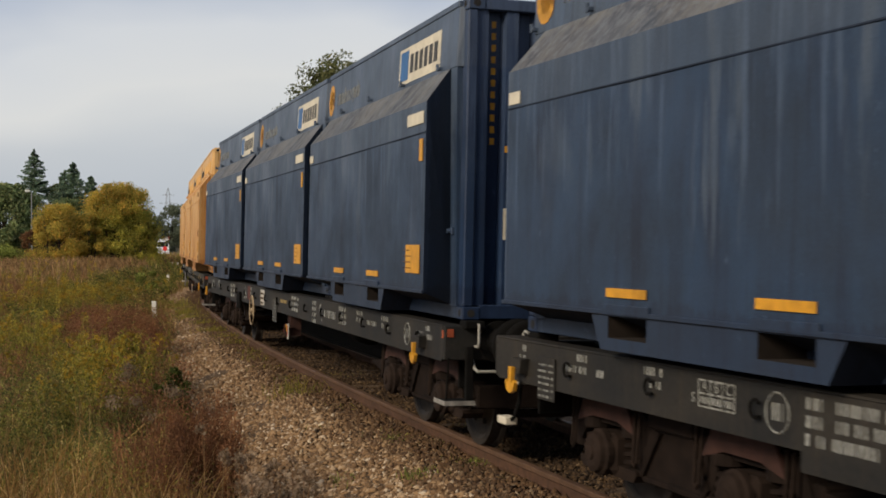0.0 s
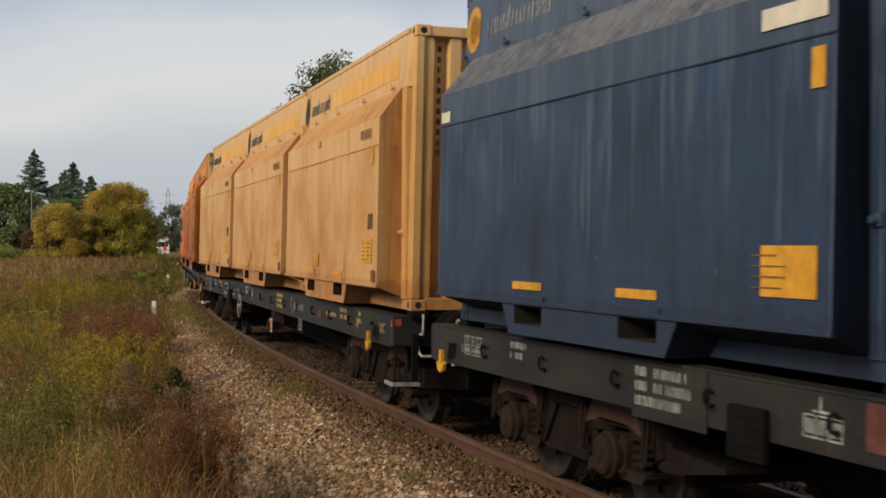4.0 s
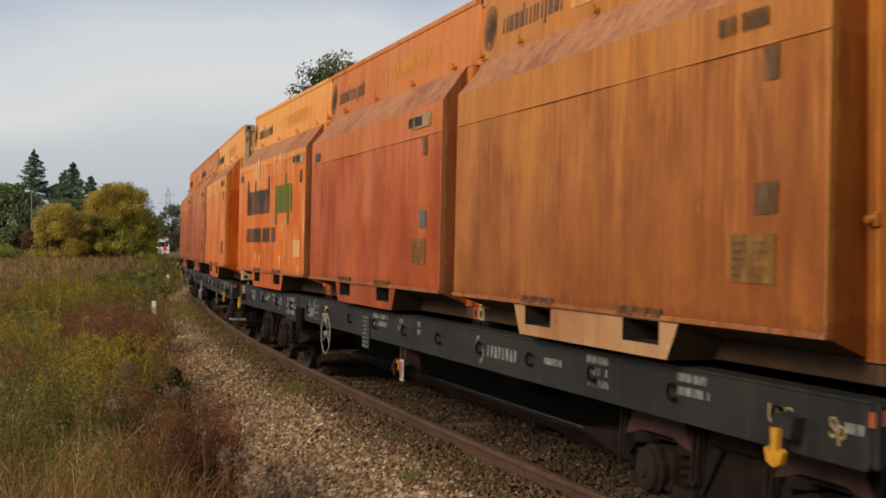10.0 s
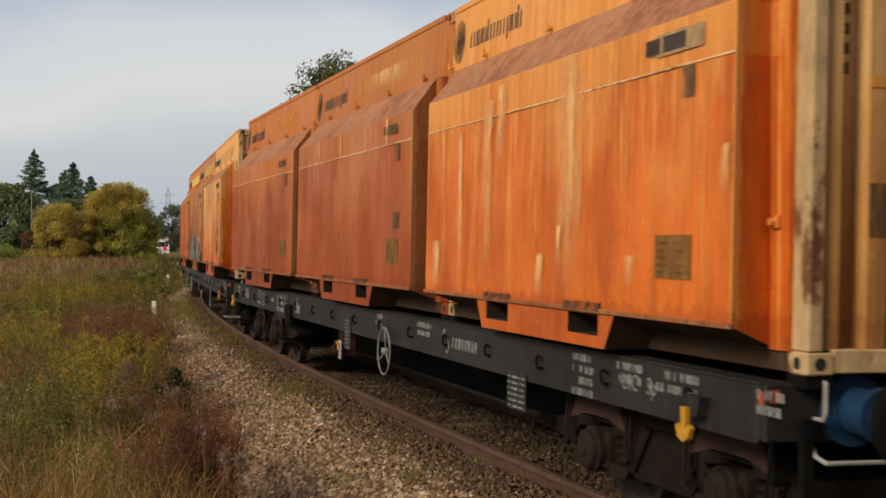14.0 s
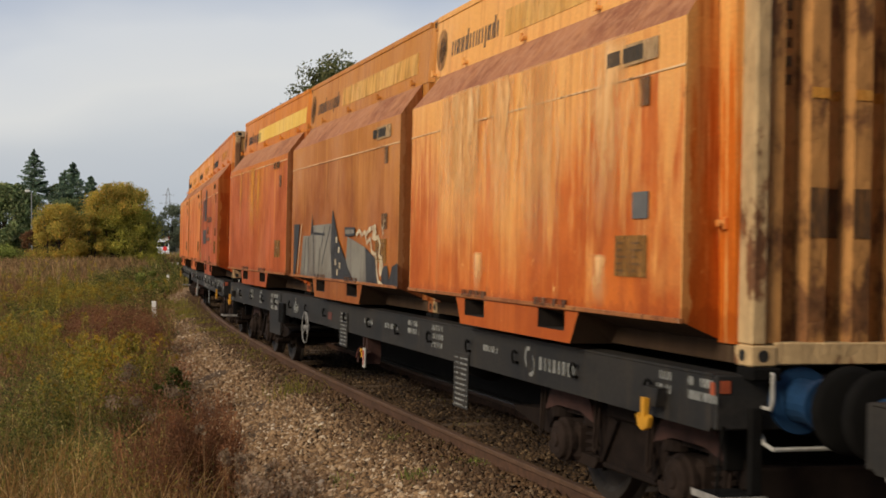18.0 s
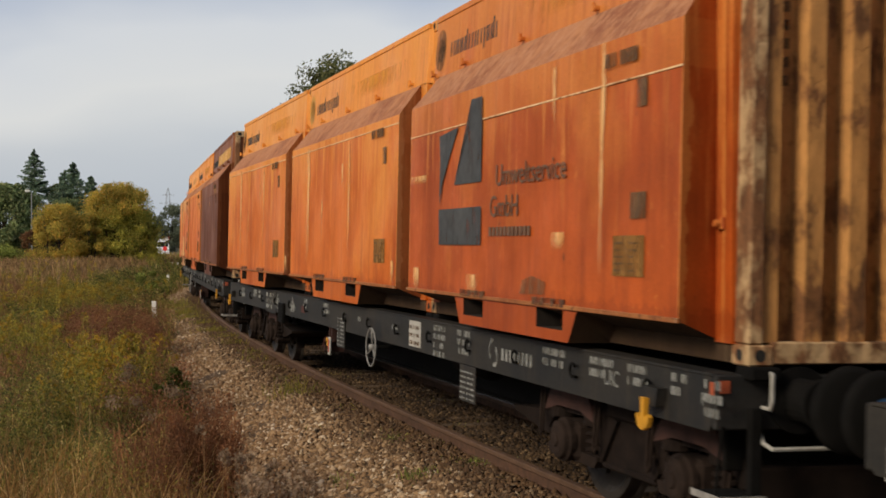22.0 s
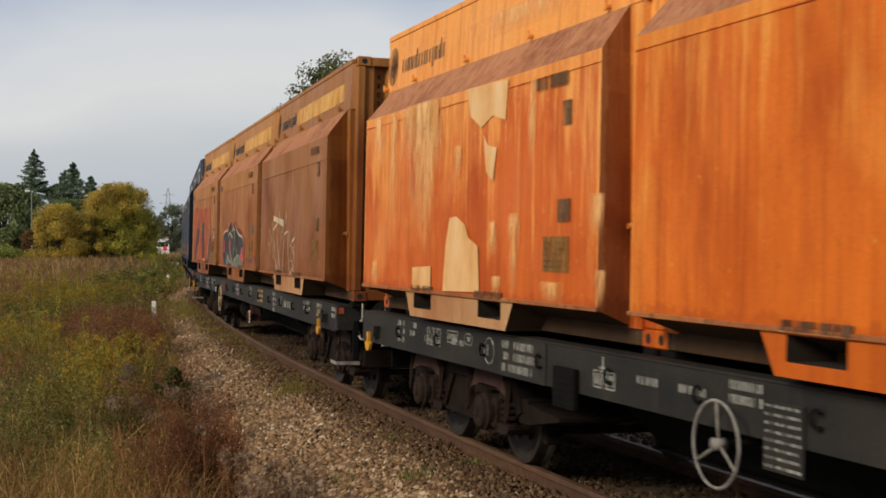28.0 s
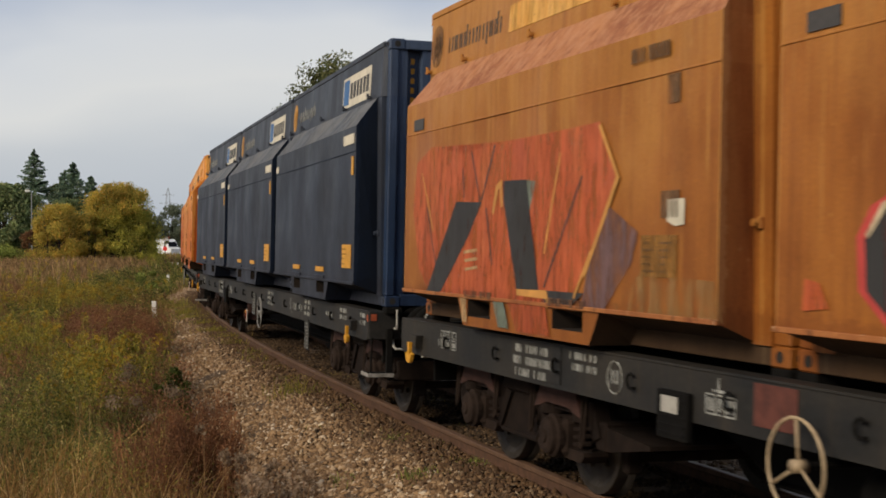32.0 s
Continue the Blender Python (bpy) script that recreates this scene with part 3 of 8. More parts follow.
def leaf_cloud(centres, radii, count, size, r, flat_down=0.0):
    """Corners and faces of small leaves spread through clumps."""
    c = r.integers(0, len(centres), count)
    d = r.normal(0, 1, (count, 3))
    d /= np.linalg.norm(d, axis=1, keepdims=True)
    rad = radii[c] * r.random(count) ** 0.45
    p = centres[c] + d * rad[:, None] * np.array([1, 1, 0.85])
    s = r.uniform(size[0], size[1], count)
    u = r.normal(0, 1, (count, 3))
    u /= np.linalg.norm(u, axis=1, keepdims=True)
    w = np.cross(u, r.normal(0, 1, (count, 3)))
    w /= np.linalg.norm(w, axis=1, keepdims=True)
    u, w = u * s[:, None], w * s[:, None] * 0.55
    v = np.stack([p - u, p + w * 0.9, p + u, p - w * 0.9], 1)
    return v, np.arange(4 * count).reshape(-1, 4)


def limb(g, a, b, r0, r1, rng, n=5, wob=0.12):
    pts = [Vector(a)]
    for k in range(1, n + 1):
        p = Vector(a).lerp(Vector(b), k / n)
        if k < n:
            p += Vector((rng.uniform(-wob, wob), rng.uniform(-wob, wob), rng.uniform(-wob, wob) * 0.5))
        pts.append(p)
    for k in range(n):
        g.cyl(pts[k], pts[k + 1], r0 + (r1 - r0) * k / n, 7, r0 + (r1 - r0) * (k + 1) / n)


def broadleaf(name, label, x, y, height, width, material, seed, leaves, size, base=0.15, lobes=26, category="bush", trunk_r=0.09):
    """A bush or tree: trunk and limbs, a crown of separate clumps with gaps."""
    rng, r = random.Random(seed), np.random.default_rng(seed)
    t = thing(name, label, category)
    up = float(rise(x, y))
    t.location = (x, y, FIELD_Z + up)
    height -= up
    cs, rs = [], []
    for k in range(lobes):
        f = rng.random()
        z = height * (base + (0.97 - base) * f)
        round_off = 0.35 + 0.75 * math.sin(math.pi * min(0.96, 0.18 + 0.80 * f))
        if category == "bush" and base == 0.0:
            round_off = 1.06 * math.sqrt(max(0.0, 1.02 - f ** 2.2))
        span = width / 2 * round_off * 0.95
        a, q = rng.uniform(0, 6.283), rng.random() ** 0.5
        rr = width * rng.uniform(0.08, 0.19)
        cs.append((span * q * math.cos(a), span * q * math.sin(a), min(z, height - rr * 0.7)))
        rs.append(rr)
    g = G()
    stems = 1 if category == "tree" or trunk_r < 0.02 else 5
    for k in range(stems):
        a = k * 1.26
        o = (0.12 * width * math.cos(a) * (stems > 1), 0.12 * width * math.sin(a) * (stems > 1), -0.1)
        limb(g, o, (o[0] * 2, o[1] * 2, height * 0.72), trunk_r, trunk_r * 0.35, rng)
    for k in range(0, lobes, 2):
        limb(g, (cs[k][0] * 0.15, cs[k][1] * 0.15, cs[k][2] * 0.55), cs[k], trunk_r * 0.4, trunk_r * 0.1, rng, 4, 0.08 * width / 4)
    part("trunk", g, BARK, t)
    v, f = leaf_cloud(np.array(cs), np.array(rs), leaves, size, r)
    ob = new("crown", raw_mesh("crown", v, f, material))
    ob.parent = t
    tagged(ob, kind="stuff")
    return t


def spruce(x, y, height, seed):
    rng, r = random.Random(seed), np.random.default_rng(seed)
    t = thing("spruce", "tall dark green spruce behind the bushes", "tree", "spruces")
    t.location = (x, y, FIELD_Z)
    part("trunk", G().cyl((0, 0, -0.1), (0, 0, height * 0.98), 0.17, 8, 0.02), BARK, t)
    vs = []
    z = height * 0.06
    while z < height * 0.985:
        f = 1 - z / height
        reach = height * 0.44 * f ** 0.90 + 0.12
        for k in range(max(5, int(13 * f + 5))):
            a, q, zz = rng.uniform(0, 6.283), reach * rng.uniform(0.62, 1.08), z + height * rng.uniform(-0.025, 0.025)
            d = np.array([math.cos(a), math.sin(a), 0.0])
            side = np.array([-math.sin(a), math.cos(a), 0.0])
            # a drooping bough with hanging twigs
            m = int(40 + 150 * f)
            e = r.random(m) ** 0.7
            c = d * (q * e)[:, None] + side * (r.normal(0, 0.13, m) * q * (1.1 - e * 0.7))[:, None]
            c[:, 2] = zz - 0.30 * q * e + 0.26 * q * e * e - np.abs(r.normal(0, 0.09 + 0.10 * f, m))
            u = d * r.uniform(0.05, 0.17, m)[:, None] + side * r.normal(0, 0.07, m)[:, None]
            u[:, 2] = -r.uniform(0.0, 0.13, m)
            w = r.normal(0, 0.035, (m, 3))
            vs.append(np.stack([c - u, c + w, c + u, c - w], 1))
        z += height * 0.026 * (0.55 + f)
    v = np.concatenate(vs)
    fc = np.arange(len(v) * 4).reshape(-1, 4)
    ob = new("crown", raw_mesh("crown", v, fc, NEEDLE))
    ob.parent = t
    tagged(ob, kind="stuff")


def goldenrod(pts, r):
    """Leafy stems, most with a yellow one-sided plume, all in two meshes."""
    lv, gv = [], []
    for x, y in pts:
        base = FIELD_Z + float(rise(x, y))
        h = r.uniform(0.65, 1.2)
        lx, ly = r.normal(0, 0.14, 2)
        n = 60
        t = r.uniform(0.10, 1.0, n)
        p = np.stack([x + lx * t * h, y + ly * t * h, base + h * t], 1)
        a = r.uniform(0, 6.283, n)
        ln = r.uniform(0.09, 0.19, n) * (1.2 - 0.6 * t)
        d = np.stack([np.cos(a), np.sin(a), r.uniform(0.1, 0.8, n)], 1) * ln[:, None]
        e = d.copy()
        e[:, 2] -= 0.75 * ln
        w = np.stack([-np.sin(a), np.cos(a), np.zeros(n)], 1) * 0.011
        lv.append(np.stack([p - w * 0.5, p + d * 0.6 - w, p + e, p + d * 0.6 + w], 1))
        if r.random() < 0.48:
            m = 70
            t = r.uniform(0.0, 1.0, m)
            b = r.uniform(0, 6.283)
            c = np.stack([x + lx * h + math.cos(b) * 0.16 * t * t, y + ly * h + math.sin(b) * 0.16 * t * t, base + h * (0.80 + 0.24 * t - 0.10 * t * t)], 1) + r.normal(0, 1, (m, 3)) * (0.045 * (1.15 - t))[:, None]
            u, w = r.normal(0, 0.010, (m, 3)), r.normal(0, 0.010, (m, 3))
            gv.append(np.stack([c - u, c + w, c + u, c - w], 1))
    lv, gv = np.concatenate(lv), np.concatenate(gv)
    tagged(new("goldenrod_leaves", raw_mesh("goldenrod_leaves", lv, np.arange(len(lv) * 4).reshape(-1, 4), YELLOWHERB)), "leafy yellow-green stems of tall meadow weeds", "weeds", kind="stuff")
    tagged(new("goldenrod_plumes", raw_mesh("goldenrod_plumes", gv, np.arange(len(gv) * 4).reshape(-1, 4), GOLD)), "dull yellow flower plumes among the weeds", "weeds", kind="stuff")


def seed_weeds(pts, r, hmax=1.15):
    """Dry dark-brown weeds: bare branching stems full of tiny seeds."""
    v = []
    for x, y in pts:
        h = r.uniform(0.55, 1.0) * hmax
        for b in range(5):
            lx, ly = r.normal(0, 0.13, 2)
            m = 170
            t = r.uniform(0.1, 1.0, m) ** 0.8
            c = np.stack([x + lx * t * h, y + ly * t * h, FIELD_Z + h * t], 1) + r.normal(0, 1, (m, 3)) * (0.016 + 0.05 * t * (1.15 - t))[:, None]
            u, w = r.normal(0, 0.0055, (m, 3)), r.normal(0, 0.0055, (m, 3))
            v.append(np.stack([c - u, c + w, c + u, c - w], 1))
            # the stem
            k = 5
            t = np.linspace(0, 1, k + 1)
            c = np.stack([x + lx * t * h, y + ly * t * h, FIELD_Z + h * t], 1)
            a, e = c[:-1], c[1:]
            o = np.array([0.003, 0.0, 0.0])
            v.append(np.stack([a - o, a + o, e + o * 0.7, e - o * 0.7], 1))
    v = np.concatenate(v)
    tagged(new("brown_weeds", raw_mesh("brown_weeds", v, np.arange(len(v) * 4).reshape(-1, 4), SEED)), "dry red-brown seed-bearing weeds at the ballast's edge", "weeds", kind="stuff")


def herbs(name, pts, r, h, n, length, width, material, label, droop=0.3):
    """Leafy upright herbs: lance-shaped leaves set round several stems, heights swelling in patches."""
    k = len(pts)
    swell = np.array([0.75 + 0.7 * noise.noise(Vector((x * 0.5, y * 0.5, 7.0))) for x, y in pts])
    hh = (r.uniform(h[0], h[1], k) * swell)[:, None]
    lean = r.normal(0, 0.16, (k, 2))
    t = r.uniform(0.05, 1.0, (k, n)) ** 0.8
    off = r.normal(0, 0.05, (k, n, 2)) * (1 + t[:, :, None])
    p = np.stack([pts[:, 0:1] + lean[:, 0:1] * t * hh + off[:, :, 0], pts[:, 1:2] + lean[:, 1:2] * t * hh + off[:, :, 1], FIELD_Z + rise(pts[:, 0], pts[:, 1])[:, None] + hh * t], 2)
    a = r.uniform(0, 6.283, (k, n))
    ln = r.uniform(length[0], length[1], (k, n)) * (1.15 - 0.6 * t)
    up = r.uniform(-0.2, 0.9, (k, n))
    d = np.stack([np.cos(a), np.sin(a), up], 2) * ln[:, :, None]
    e = d.copy()
    e[:, :, 2] -= droop * ln
    s = np.stack([-np.sin(a), np.cos(a), 0 * a], 2) * r.uniform(width[0], width[1], (k, n))[:, :, None] / 2
    q = np.stack([p - s * 0.4, p + d * 0.55 - s, p + e, p + d * 0.55 + s], 2).reshape(-1, 4, 3)
    return tagged(new(name, raw_mesh(name, q, np.arange(len(q) * 4).reshape(-1, 4), material)), label, "weeds", kind="stuff")


def patch(r, x, y, sx, sy, n):
    return np.stack([r.normal(x, sx, n), r.normal(y, sy, n)], 1)


def off_track(pts):
    """Only the places clear of the ballast."""
    w = np.array([(float(np.interp(y, Y_GRID[_UP], X_GRID[_UP])) - x) * 0.97 - edge_w(y, None) for x, y in pts])
    return pts[w > 0.15]


def by_noise(pts, scale, shift, lo, hi=9.0):
    """Keep the places where a slow patchwork lies between two levels."""
    return np.array([p for p in pts if lo < noise.noise(Vector((p[0] * scale, p[1] * scale * 0.45, shift))) < hi])


def vegetation():
    p, r = meadow_points(9000, 7.0, 27, 11, 1.3)
    blades("dry_grass", by_noise(p, 0.5, 2.0, -0.15), r, (0.35, 0.95), (0.005, 0.013), STRAW, "tall dry straw-coloured meadow grass", 0.45)
    # straw and withered stalks in front
    p, r = meadow_points(6200, 7.6, 12.6, 71, 0.9, 0.55)
    blades("dry_stalks", p, r, (0.4, 1.05), (0.005, 0.012), STRAW, "dry straw stalks at the front of the meadow", 0.5)
    p, r = meadow_points(620, 8.0, 13.0, 74, 0.9, 0.5)
    herbs("front_herbs", by_noise(p, 1.1, 3.0, -0.05), r, (0.4, 0.85), 70, (0.05, 0.13), (0.006, 0.012), HERB, "slender green herbs among the front straw", 0.2)
    p, r = meadow_points(150, 7.6, 15.0, 72, 0.9, 0.5)
    blades("bent_stalks", p, r, (0.8, 1.25), (0.010, 0.018), STRAW, "long bent straw stalks over the weeds", 0.8)
    p, r = meadow_points(46, 8.8, 10.8, 73, 1.0, 0.7)
    blades("arched_stalks", p, r, (0.7, 1.0), (0.014, 0.026), PALESTRAW, "pale arched straw blades at the front of the meadow", 1.0)
    p, r = meadow_points(13000, 7.0, 27, 12, 1.3)
    blades("rust_grass", p, r, (0.30, 0.72), (0.005, 0.011), RUSTGRASS, "rust-brown withered meadow grass", 0.32)
    p, r = meadow_points(20000, 7.0, 30, 13, 1.3)
    blades("green_grass", by_noise(p, 0.35, 1.0, 0.02), r, (0.25, 0.75), (0.007, 0.016), GREENGRASS, "green undergrowth of the meadow", 0.5)
    p, r = meadow_points(2400, 11.5, 30, 23, 1.3, 0.1)
    herbs("green_herbs", by_noise(p, 0.42, 9.0, 0.10), r, (0.45, 0.95), 80, (0.06, 0.15), (0.008, 0.016), HERB, "green leafy herbs in patches over the meadow")
    p, r = meadow_points(1500, 7.4, 30, 24, 1.3, 0.1)
    herbs("olive_herbs", by_noise(p, 0.42, 9.0, -0.10, 0.14), r, (0.45, 0.95), 60, (0.05, 0.13), (0.008, 0.015), OLIVE, "olive-green leafy weeds in patches over the meadow")
    p, r = meadow_points(2000, 9.0, 34, 25, 1.2, 0.2)
    herbs("withered_herbs", by_noise(p, 0.42, 9.0, -1.0, -0.05), r, (0.6, 1.15), 70, (0.04, 0.10), (0.010, 0.020), BROWNHERB, "withered brown weeds standing among the grass", 0.6)
    p, r = meadow_points(15000, 25, 62, 14, 1.2, 0.1)
    blades("middle_grass", by_noise(p, 0.16, 4.0, -1.0, 0.12), r, (0.35, 0.75), (0.02, 0.04), RUSTGRASS, "rust-brown meadow grass farther off", 0.35)
    p, r = meadow_points(16000, 25, 62, 15, 1.2)
    blades("middle_weeds", by_noise(p, 0.16, 4.0, 0.08), r, (0.25, 0.6), (0.018, 0.036), OLIVE, "olive-green weeds farther off", 0.4)
    p, r = meadow_points(2600, 26, 64, 75, 1.0, 0.1)
    herbs("middle_herbs", by_noise(p, 0.16, 4.0, 0.16), r, (0.45, 0.85), 50, (0.09, 0.2), (0.018, 0.034), HERB, "green leafy weeds farther over the meadow")
    p, r = meadow_points(2200, 26, 70, 76, 1.0, 0.3)
    herbs("middle_brown_herbs", by_noise(p, 0.16, 4.0, -1.0, 0.06), r, (0.5, 0.95), 50, (0.08, 0.18), (0.018, 0.034), BROWNHERB, "brown withered weeds farther over the meadow", 0.6)
    p, r = meadow_points(7000, 25, 62, 16, 1.2)
    blades("middle_straw", by_noise(p, 0.2, 8.0, 0.0), r, (0.4, 1.0), (0.015, 0.035), STRAW, "pale dry grass farther off", 0.35)
    p, r = meadow_points(34000, 58, 130, 17, 1.2)
    blades("far_grass", p, r, (0.3, 0.75), (0.035, 0.08), FARGRASS, "brown withered grass far over the meadow", 0.3)
    p, r = meadow_points(18000, 58, 130, 18, 1.2)
    blades("far_weeds", by_noise(p, 0.07, 3.0, 0.1), r, (0.3, 0.8), (0.04, 0.09), OLIVE, "green weeds far over the meadow", 0.3)
    # green growth along the far ballast edge
    r = np.random.default_rng(77)
    q = [at_track(s, w) for s, w in zip(r.uniform(34, 100, 2600), r.uniform(2.2, 6.5, 2600))]
    herbs("verge_herbs", np.array([(v.x, v.y) for v in q]), r, (0.4, 0.9), 36, (0.12, 0.26), (0.03, 0.06), HERB, "green weeds along the ballast's edge")
    r = np.random.default_rng(19)
    goldenrod(off_track(np.concatenate([patch(r, *q) for q in ((-12.2, 42.9, 1.1, 2.8, 190), (-13.6, 51.0, 1.2, 3.2, 120), (-5.1, 20.6, 0.42, 0.8, 110), (-4.6, 17.6, 0.26, 0.7, 40), (-8.1, 27.0, 0.5, 1.0, 40), (-4.35, 15.6, 0.22, 0.5, 9), (-9.3, 29.5, 0.7, 1.6, 30), (-7.4, 24.5, 0.5, 1.0, 16), (-18.5, 62.0, 1.8, 5.0, 60))])), r)
    herbs("rust_patch", off_track(np.concatenate([patch(r, *q) for q in ((-8.75, 34.0, 0.75, 2.0, 330), (-7.4, 30.0, 0.6, 1.2, 200), (-6.2, 27.6, 0.45, 1.4, 210), (-5.6, 23.4, 0.35, 0.8, 70), (-3.75, 18.3, 0.16, 0.5, 36), (-3.55, 15.4, 0.22, 0.5, 24), (-15.2, 46.0, 1.2, 3.0, 170), (-6.9, 20.4, 0.5, 1.0, 60))])), r, (0.85, 1.3), 120, (0.04, 0.11), (0.014, 0.026), SEED, "dense rust-brown withered weeds", 0.6)
    herbs("tall_green_patch", off_track(np.concatenate([patch(r, *q) for q in ((-9.6, 27.0, 0.8, 1.6, 120), (-5.7, 17.9, 0.4, 1.0, 60), (-4.15, 14.3, 0.35, 0.7, 70), (-3.3, 13.2, 0.25, 0.5, 40), (-3.95, 12.0, 0.25, 0.5, 26), (-10.4, 38.5, 0.8, 1.8, 110), (-6.6, 32.5, 0.35, 2.2, 90), (-8.9, 44.0, 0.6, 3.6, 140), (-4.4, 21.2, 0.22, 1.3, 40), (-6.0, 26.6, 0.25, 1.3, 34), (-13.0, 60.0, 1.0, 5.0, 120))])), r, (0.7, 1.15), 100, (0.06, 0.15), (0.010, 0.020), HERB, "tall green leafy weeds in clumps")
    # stiff bare stalks and pale heads over the near weeds
    p, r = meadow_points(700, 9.0, 20, 81, 1.0, 0.3)
    blades("bare_stalks", by_noise(p, 0.9, 5.0, -0.05), r, (0.75, 1.25), (0.007, 0.012), BROWNHERB, "stiff bare brown stalks among the weeds", 0.14)
    p, r = meadow_points(420, 9.0, 30, 82, 1.2, 0.4)
    blades("pale_stalks", p, r, (0.8, 1.3), (0.006, 0.010), PALESTRAW, "thin pale stalks rising over the weeds", 0.22)
    tops = []
    for x, y, sx, sy, n in ((-3.88, 16.5, 0.10, 0.2, 7), (-2.85, 13.0, 0.12, 0.2, 5)):
        for qx, qy in patch(r, x, y, sx, sy, n):
            k = 110
            big = 0.035
            c = np.array([qx, qy, FIELD_Z + float(rise(qx, qy)) + r.uniform(0.75, 1.05)]) + r.normal(0, big, (k, 3))
            u, w = r.normal(0, big * 0.2, (k, 3)), r.normal(0, big * 0.2, (k, 3))
            tops.append(np.stack([c - u, c + w, c + u, c - w], 1))
    tops = np.concatenate(tops)
    tagged(new("pale_plumes", raw_mesh("pale_plumes", tops, np.arange(len(tops) * 4).reshape(-1, 4), DOWN)), "pale pinkish withered plumes of tall weeds", "weeds", kind="stuff")
    near_edge = []
    rr = random.Random(5)
    while len(near_edge) < 42:
        near_edge.append((rr.gauss(-2.28, 0.19), rr.gauss(11.8, 0.5)))
    seed_weeds(np.array(near_edge), r)
    # grey tufted seed heads on thin stalks in front of the ballast
    heads, stalks = [], []
    for k in range(40):
        q = at_track(rr.uniform(10.2, 13.6), rr.uniform(2.85, 3.6))
        h = rr.uniform(0.55, 1.0)
        o = np.array([q.x + rr.gauss(0, 0.06), q.y, FIELD_Z + h])
        c = o + r.normal(0, 0.022, (90, 3))
        u, w = r.normal(0, 0.007, (90, 3)), r.normal(0, 0.007, (90, 3))
        heads.append(np.stack([c - u, c + w, c + u, c - w], 1))
        b, e = np.array([q.x, q.y, FIELD_Z]), np.array([0.004, 0, 0])
        stalks.append(np.stack([b - e, b + e, o + e * 0.6, o - e * 0.6], 0)[None])
    heads, stalks = np.concatenate(heads), np.concatenate(stalks)
    tagged(new("seed_heads", raw_mesh("seed_heads", heads, np.arange(len(heads) * 4).reshape(-1, 4), DOWN)), "grey downy seed heads of withered weeds", "weeds", kind="stuff")
    tagged(new("seed_stalks", raw_mesh("seed_stalks", stalks, np.arange(len(stalks) * 4).reshape(-1, 4), BROWNHERB)), "thin brown stalks of withered weeds", "weeds", kind="stuff")
    # a strip of growth beyond the track
    r = np.random.default_rng(21)
    pts = []
    for k in range(7000):
        q = at_track(r.uniform(8, 80), -r.uniform(2.8, 9))
        pts.append((q.x, q.y))
    blades("verge_grass", np.array(pts), r, (0.3, 0.9), (0.02, 0.04), GREENGRASS, "green verge beyond the track", 0.4)
    # low grass behind and around the camera's stand
    pts = np.stack([r.uniform(-28, 2.2, 26000), r.uniform(-22, 9, 26000)], 1)
    w = (np.interp(pts[:, 1], Y_GRID[_UP], X_GRID[_UP]) - pts[:, 0]) * 0.94
    pts = pts[(w > 3.2) & (np.hypot(pts[:, 0], pts[:, 1]) > 0.6)]
    blades("low_grass", pts, r, (0.08, 0.38), (0.012, 0.025), GREENGRASS, "low green and brown meadow grass", 0.6)
    # small tufts in the ballast
    for s, w, h, n in ((20.5, 1.35, 0.16, 130), (21.0, 1.30, 0.20, 90), (15.8, 0.98, 0.09, 70), (16.4, 1.12, 0.10, 80), (14.6, 1.0, 0.09, 80), (14.2, 1.3, 0.07, 60), (26, 1.15, 0.14, 120), (30, 1.1, 0.16, 160), (34, 1.2, 0.18, 200), (13.6, 0.95, 0.08, 60), (17.6, 1.6, 0.06, 50), (42, 1.5, 0.3, 260), (47, 1.7, 0.35, 300), (18.9, 1.15, 0.08, 70), (22.5, 1.05, 0.12, 110), (24.2, 1.25, 0.12, 120), (27.6, 1.0, 0.14, 130), (12.6, 1.15, 0.07, 60), (12.2, 1.5, 0.06, 50), (13.1, 1.9, 0.06, 50), (32, 1.0, 0.15, 160), (37, 1.15, 0.18, 200), (39.5, 1.4, 0.22, 220), (17.2, 0.2, 0.07, 60), (19.6, -0.2, 0.08, 60), (23, 0.3, 0.10, 90)):
        q = at_track(s, w)
        pts = np.stack([q.x + r.normal(0, 0.09 + h * 0.6, n), q.y + r.normal(0, 0.10 + h * 0.9, n)], 1)
        blades("grass_tuft", pts, r, (h * 0.5, h * 1.4), (0.006, 0.013), GREENGRASS if s < 18 else OLIVE, "small grass tuft growing in the ballast", 0.6, bed_z(w) + CANT * w, "grass tuft")
    for x, y, h, n in ((-0.50, 13.9, 0.11, 150), (-0.17, 13.75, 0.10, 130), (0.29, 12.6, 0.09, 170), (-0.20, 12.0, 0.10, 170), (0.55, 13.0, 0.07, 70), (-0.9, 12.6, 0.08, 60), (0.05, 13.1, 0.05, 70), (0.75, 12.2, 0.06, 80)):
        w = float(np.interp(y, Y_GRID[_UP], X_GRID[_UP]) - x) * 0.94
        pts = np.stack([x + r.normal(0, 0.085, n), y + r.normal(0, 0.13, n)], 1)
        blades("grass_tuft", pts, r, (h * 0.5, h * 1.3), (0.006, 0.014), SHRUBLEAF, "small green tuft growing in the ballast", 0.7, bed_z(w) + CANT * min(1.5, w), "grass tuft")
    pts = np.stack([-2.24 + r.normal(0, 0.10, 260), 19.3 + r.normal(0, 0.13, 260)], 1)
    blades("grass_tuft", pts, r, (0.10, 0.26), (0.007, 0.014), DARKSHRUB, "dark tuft growing in the ballast", 0.6, -0.26, "grass tuft")
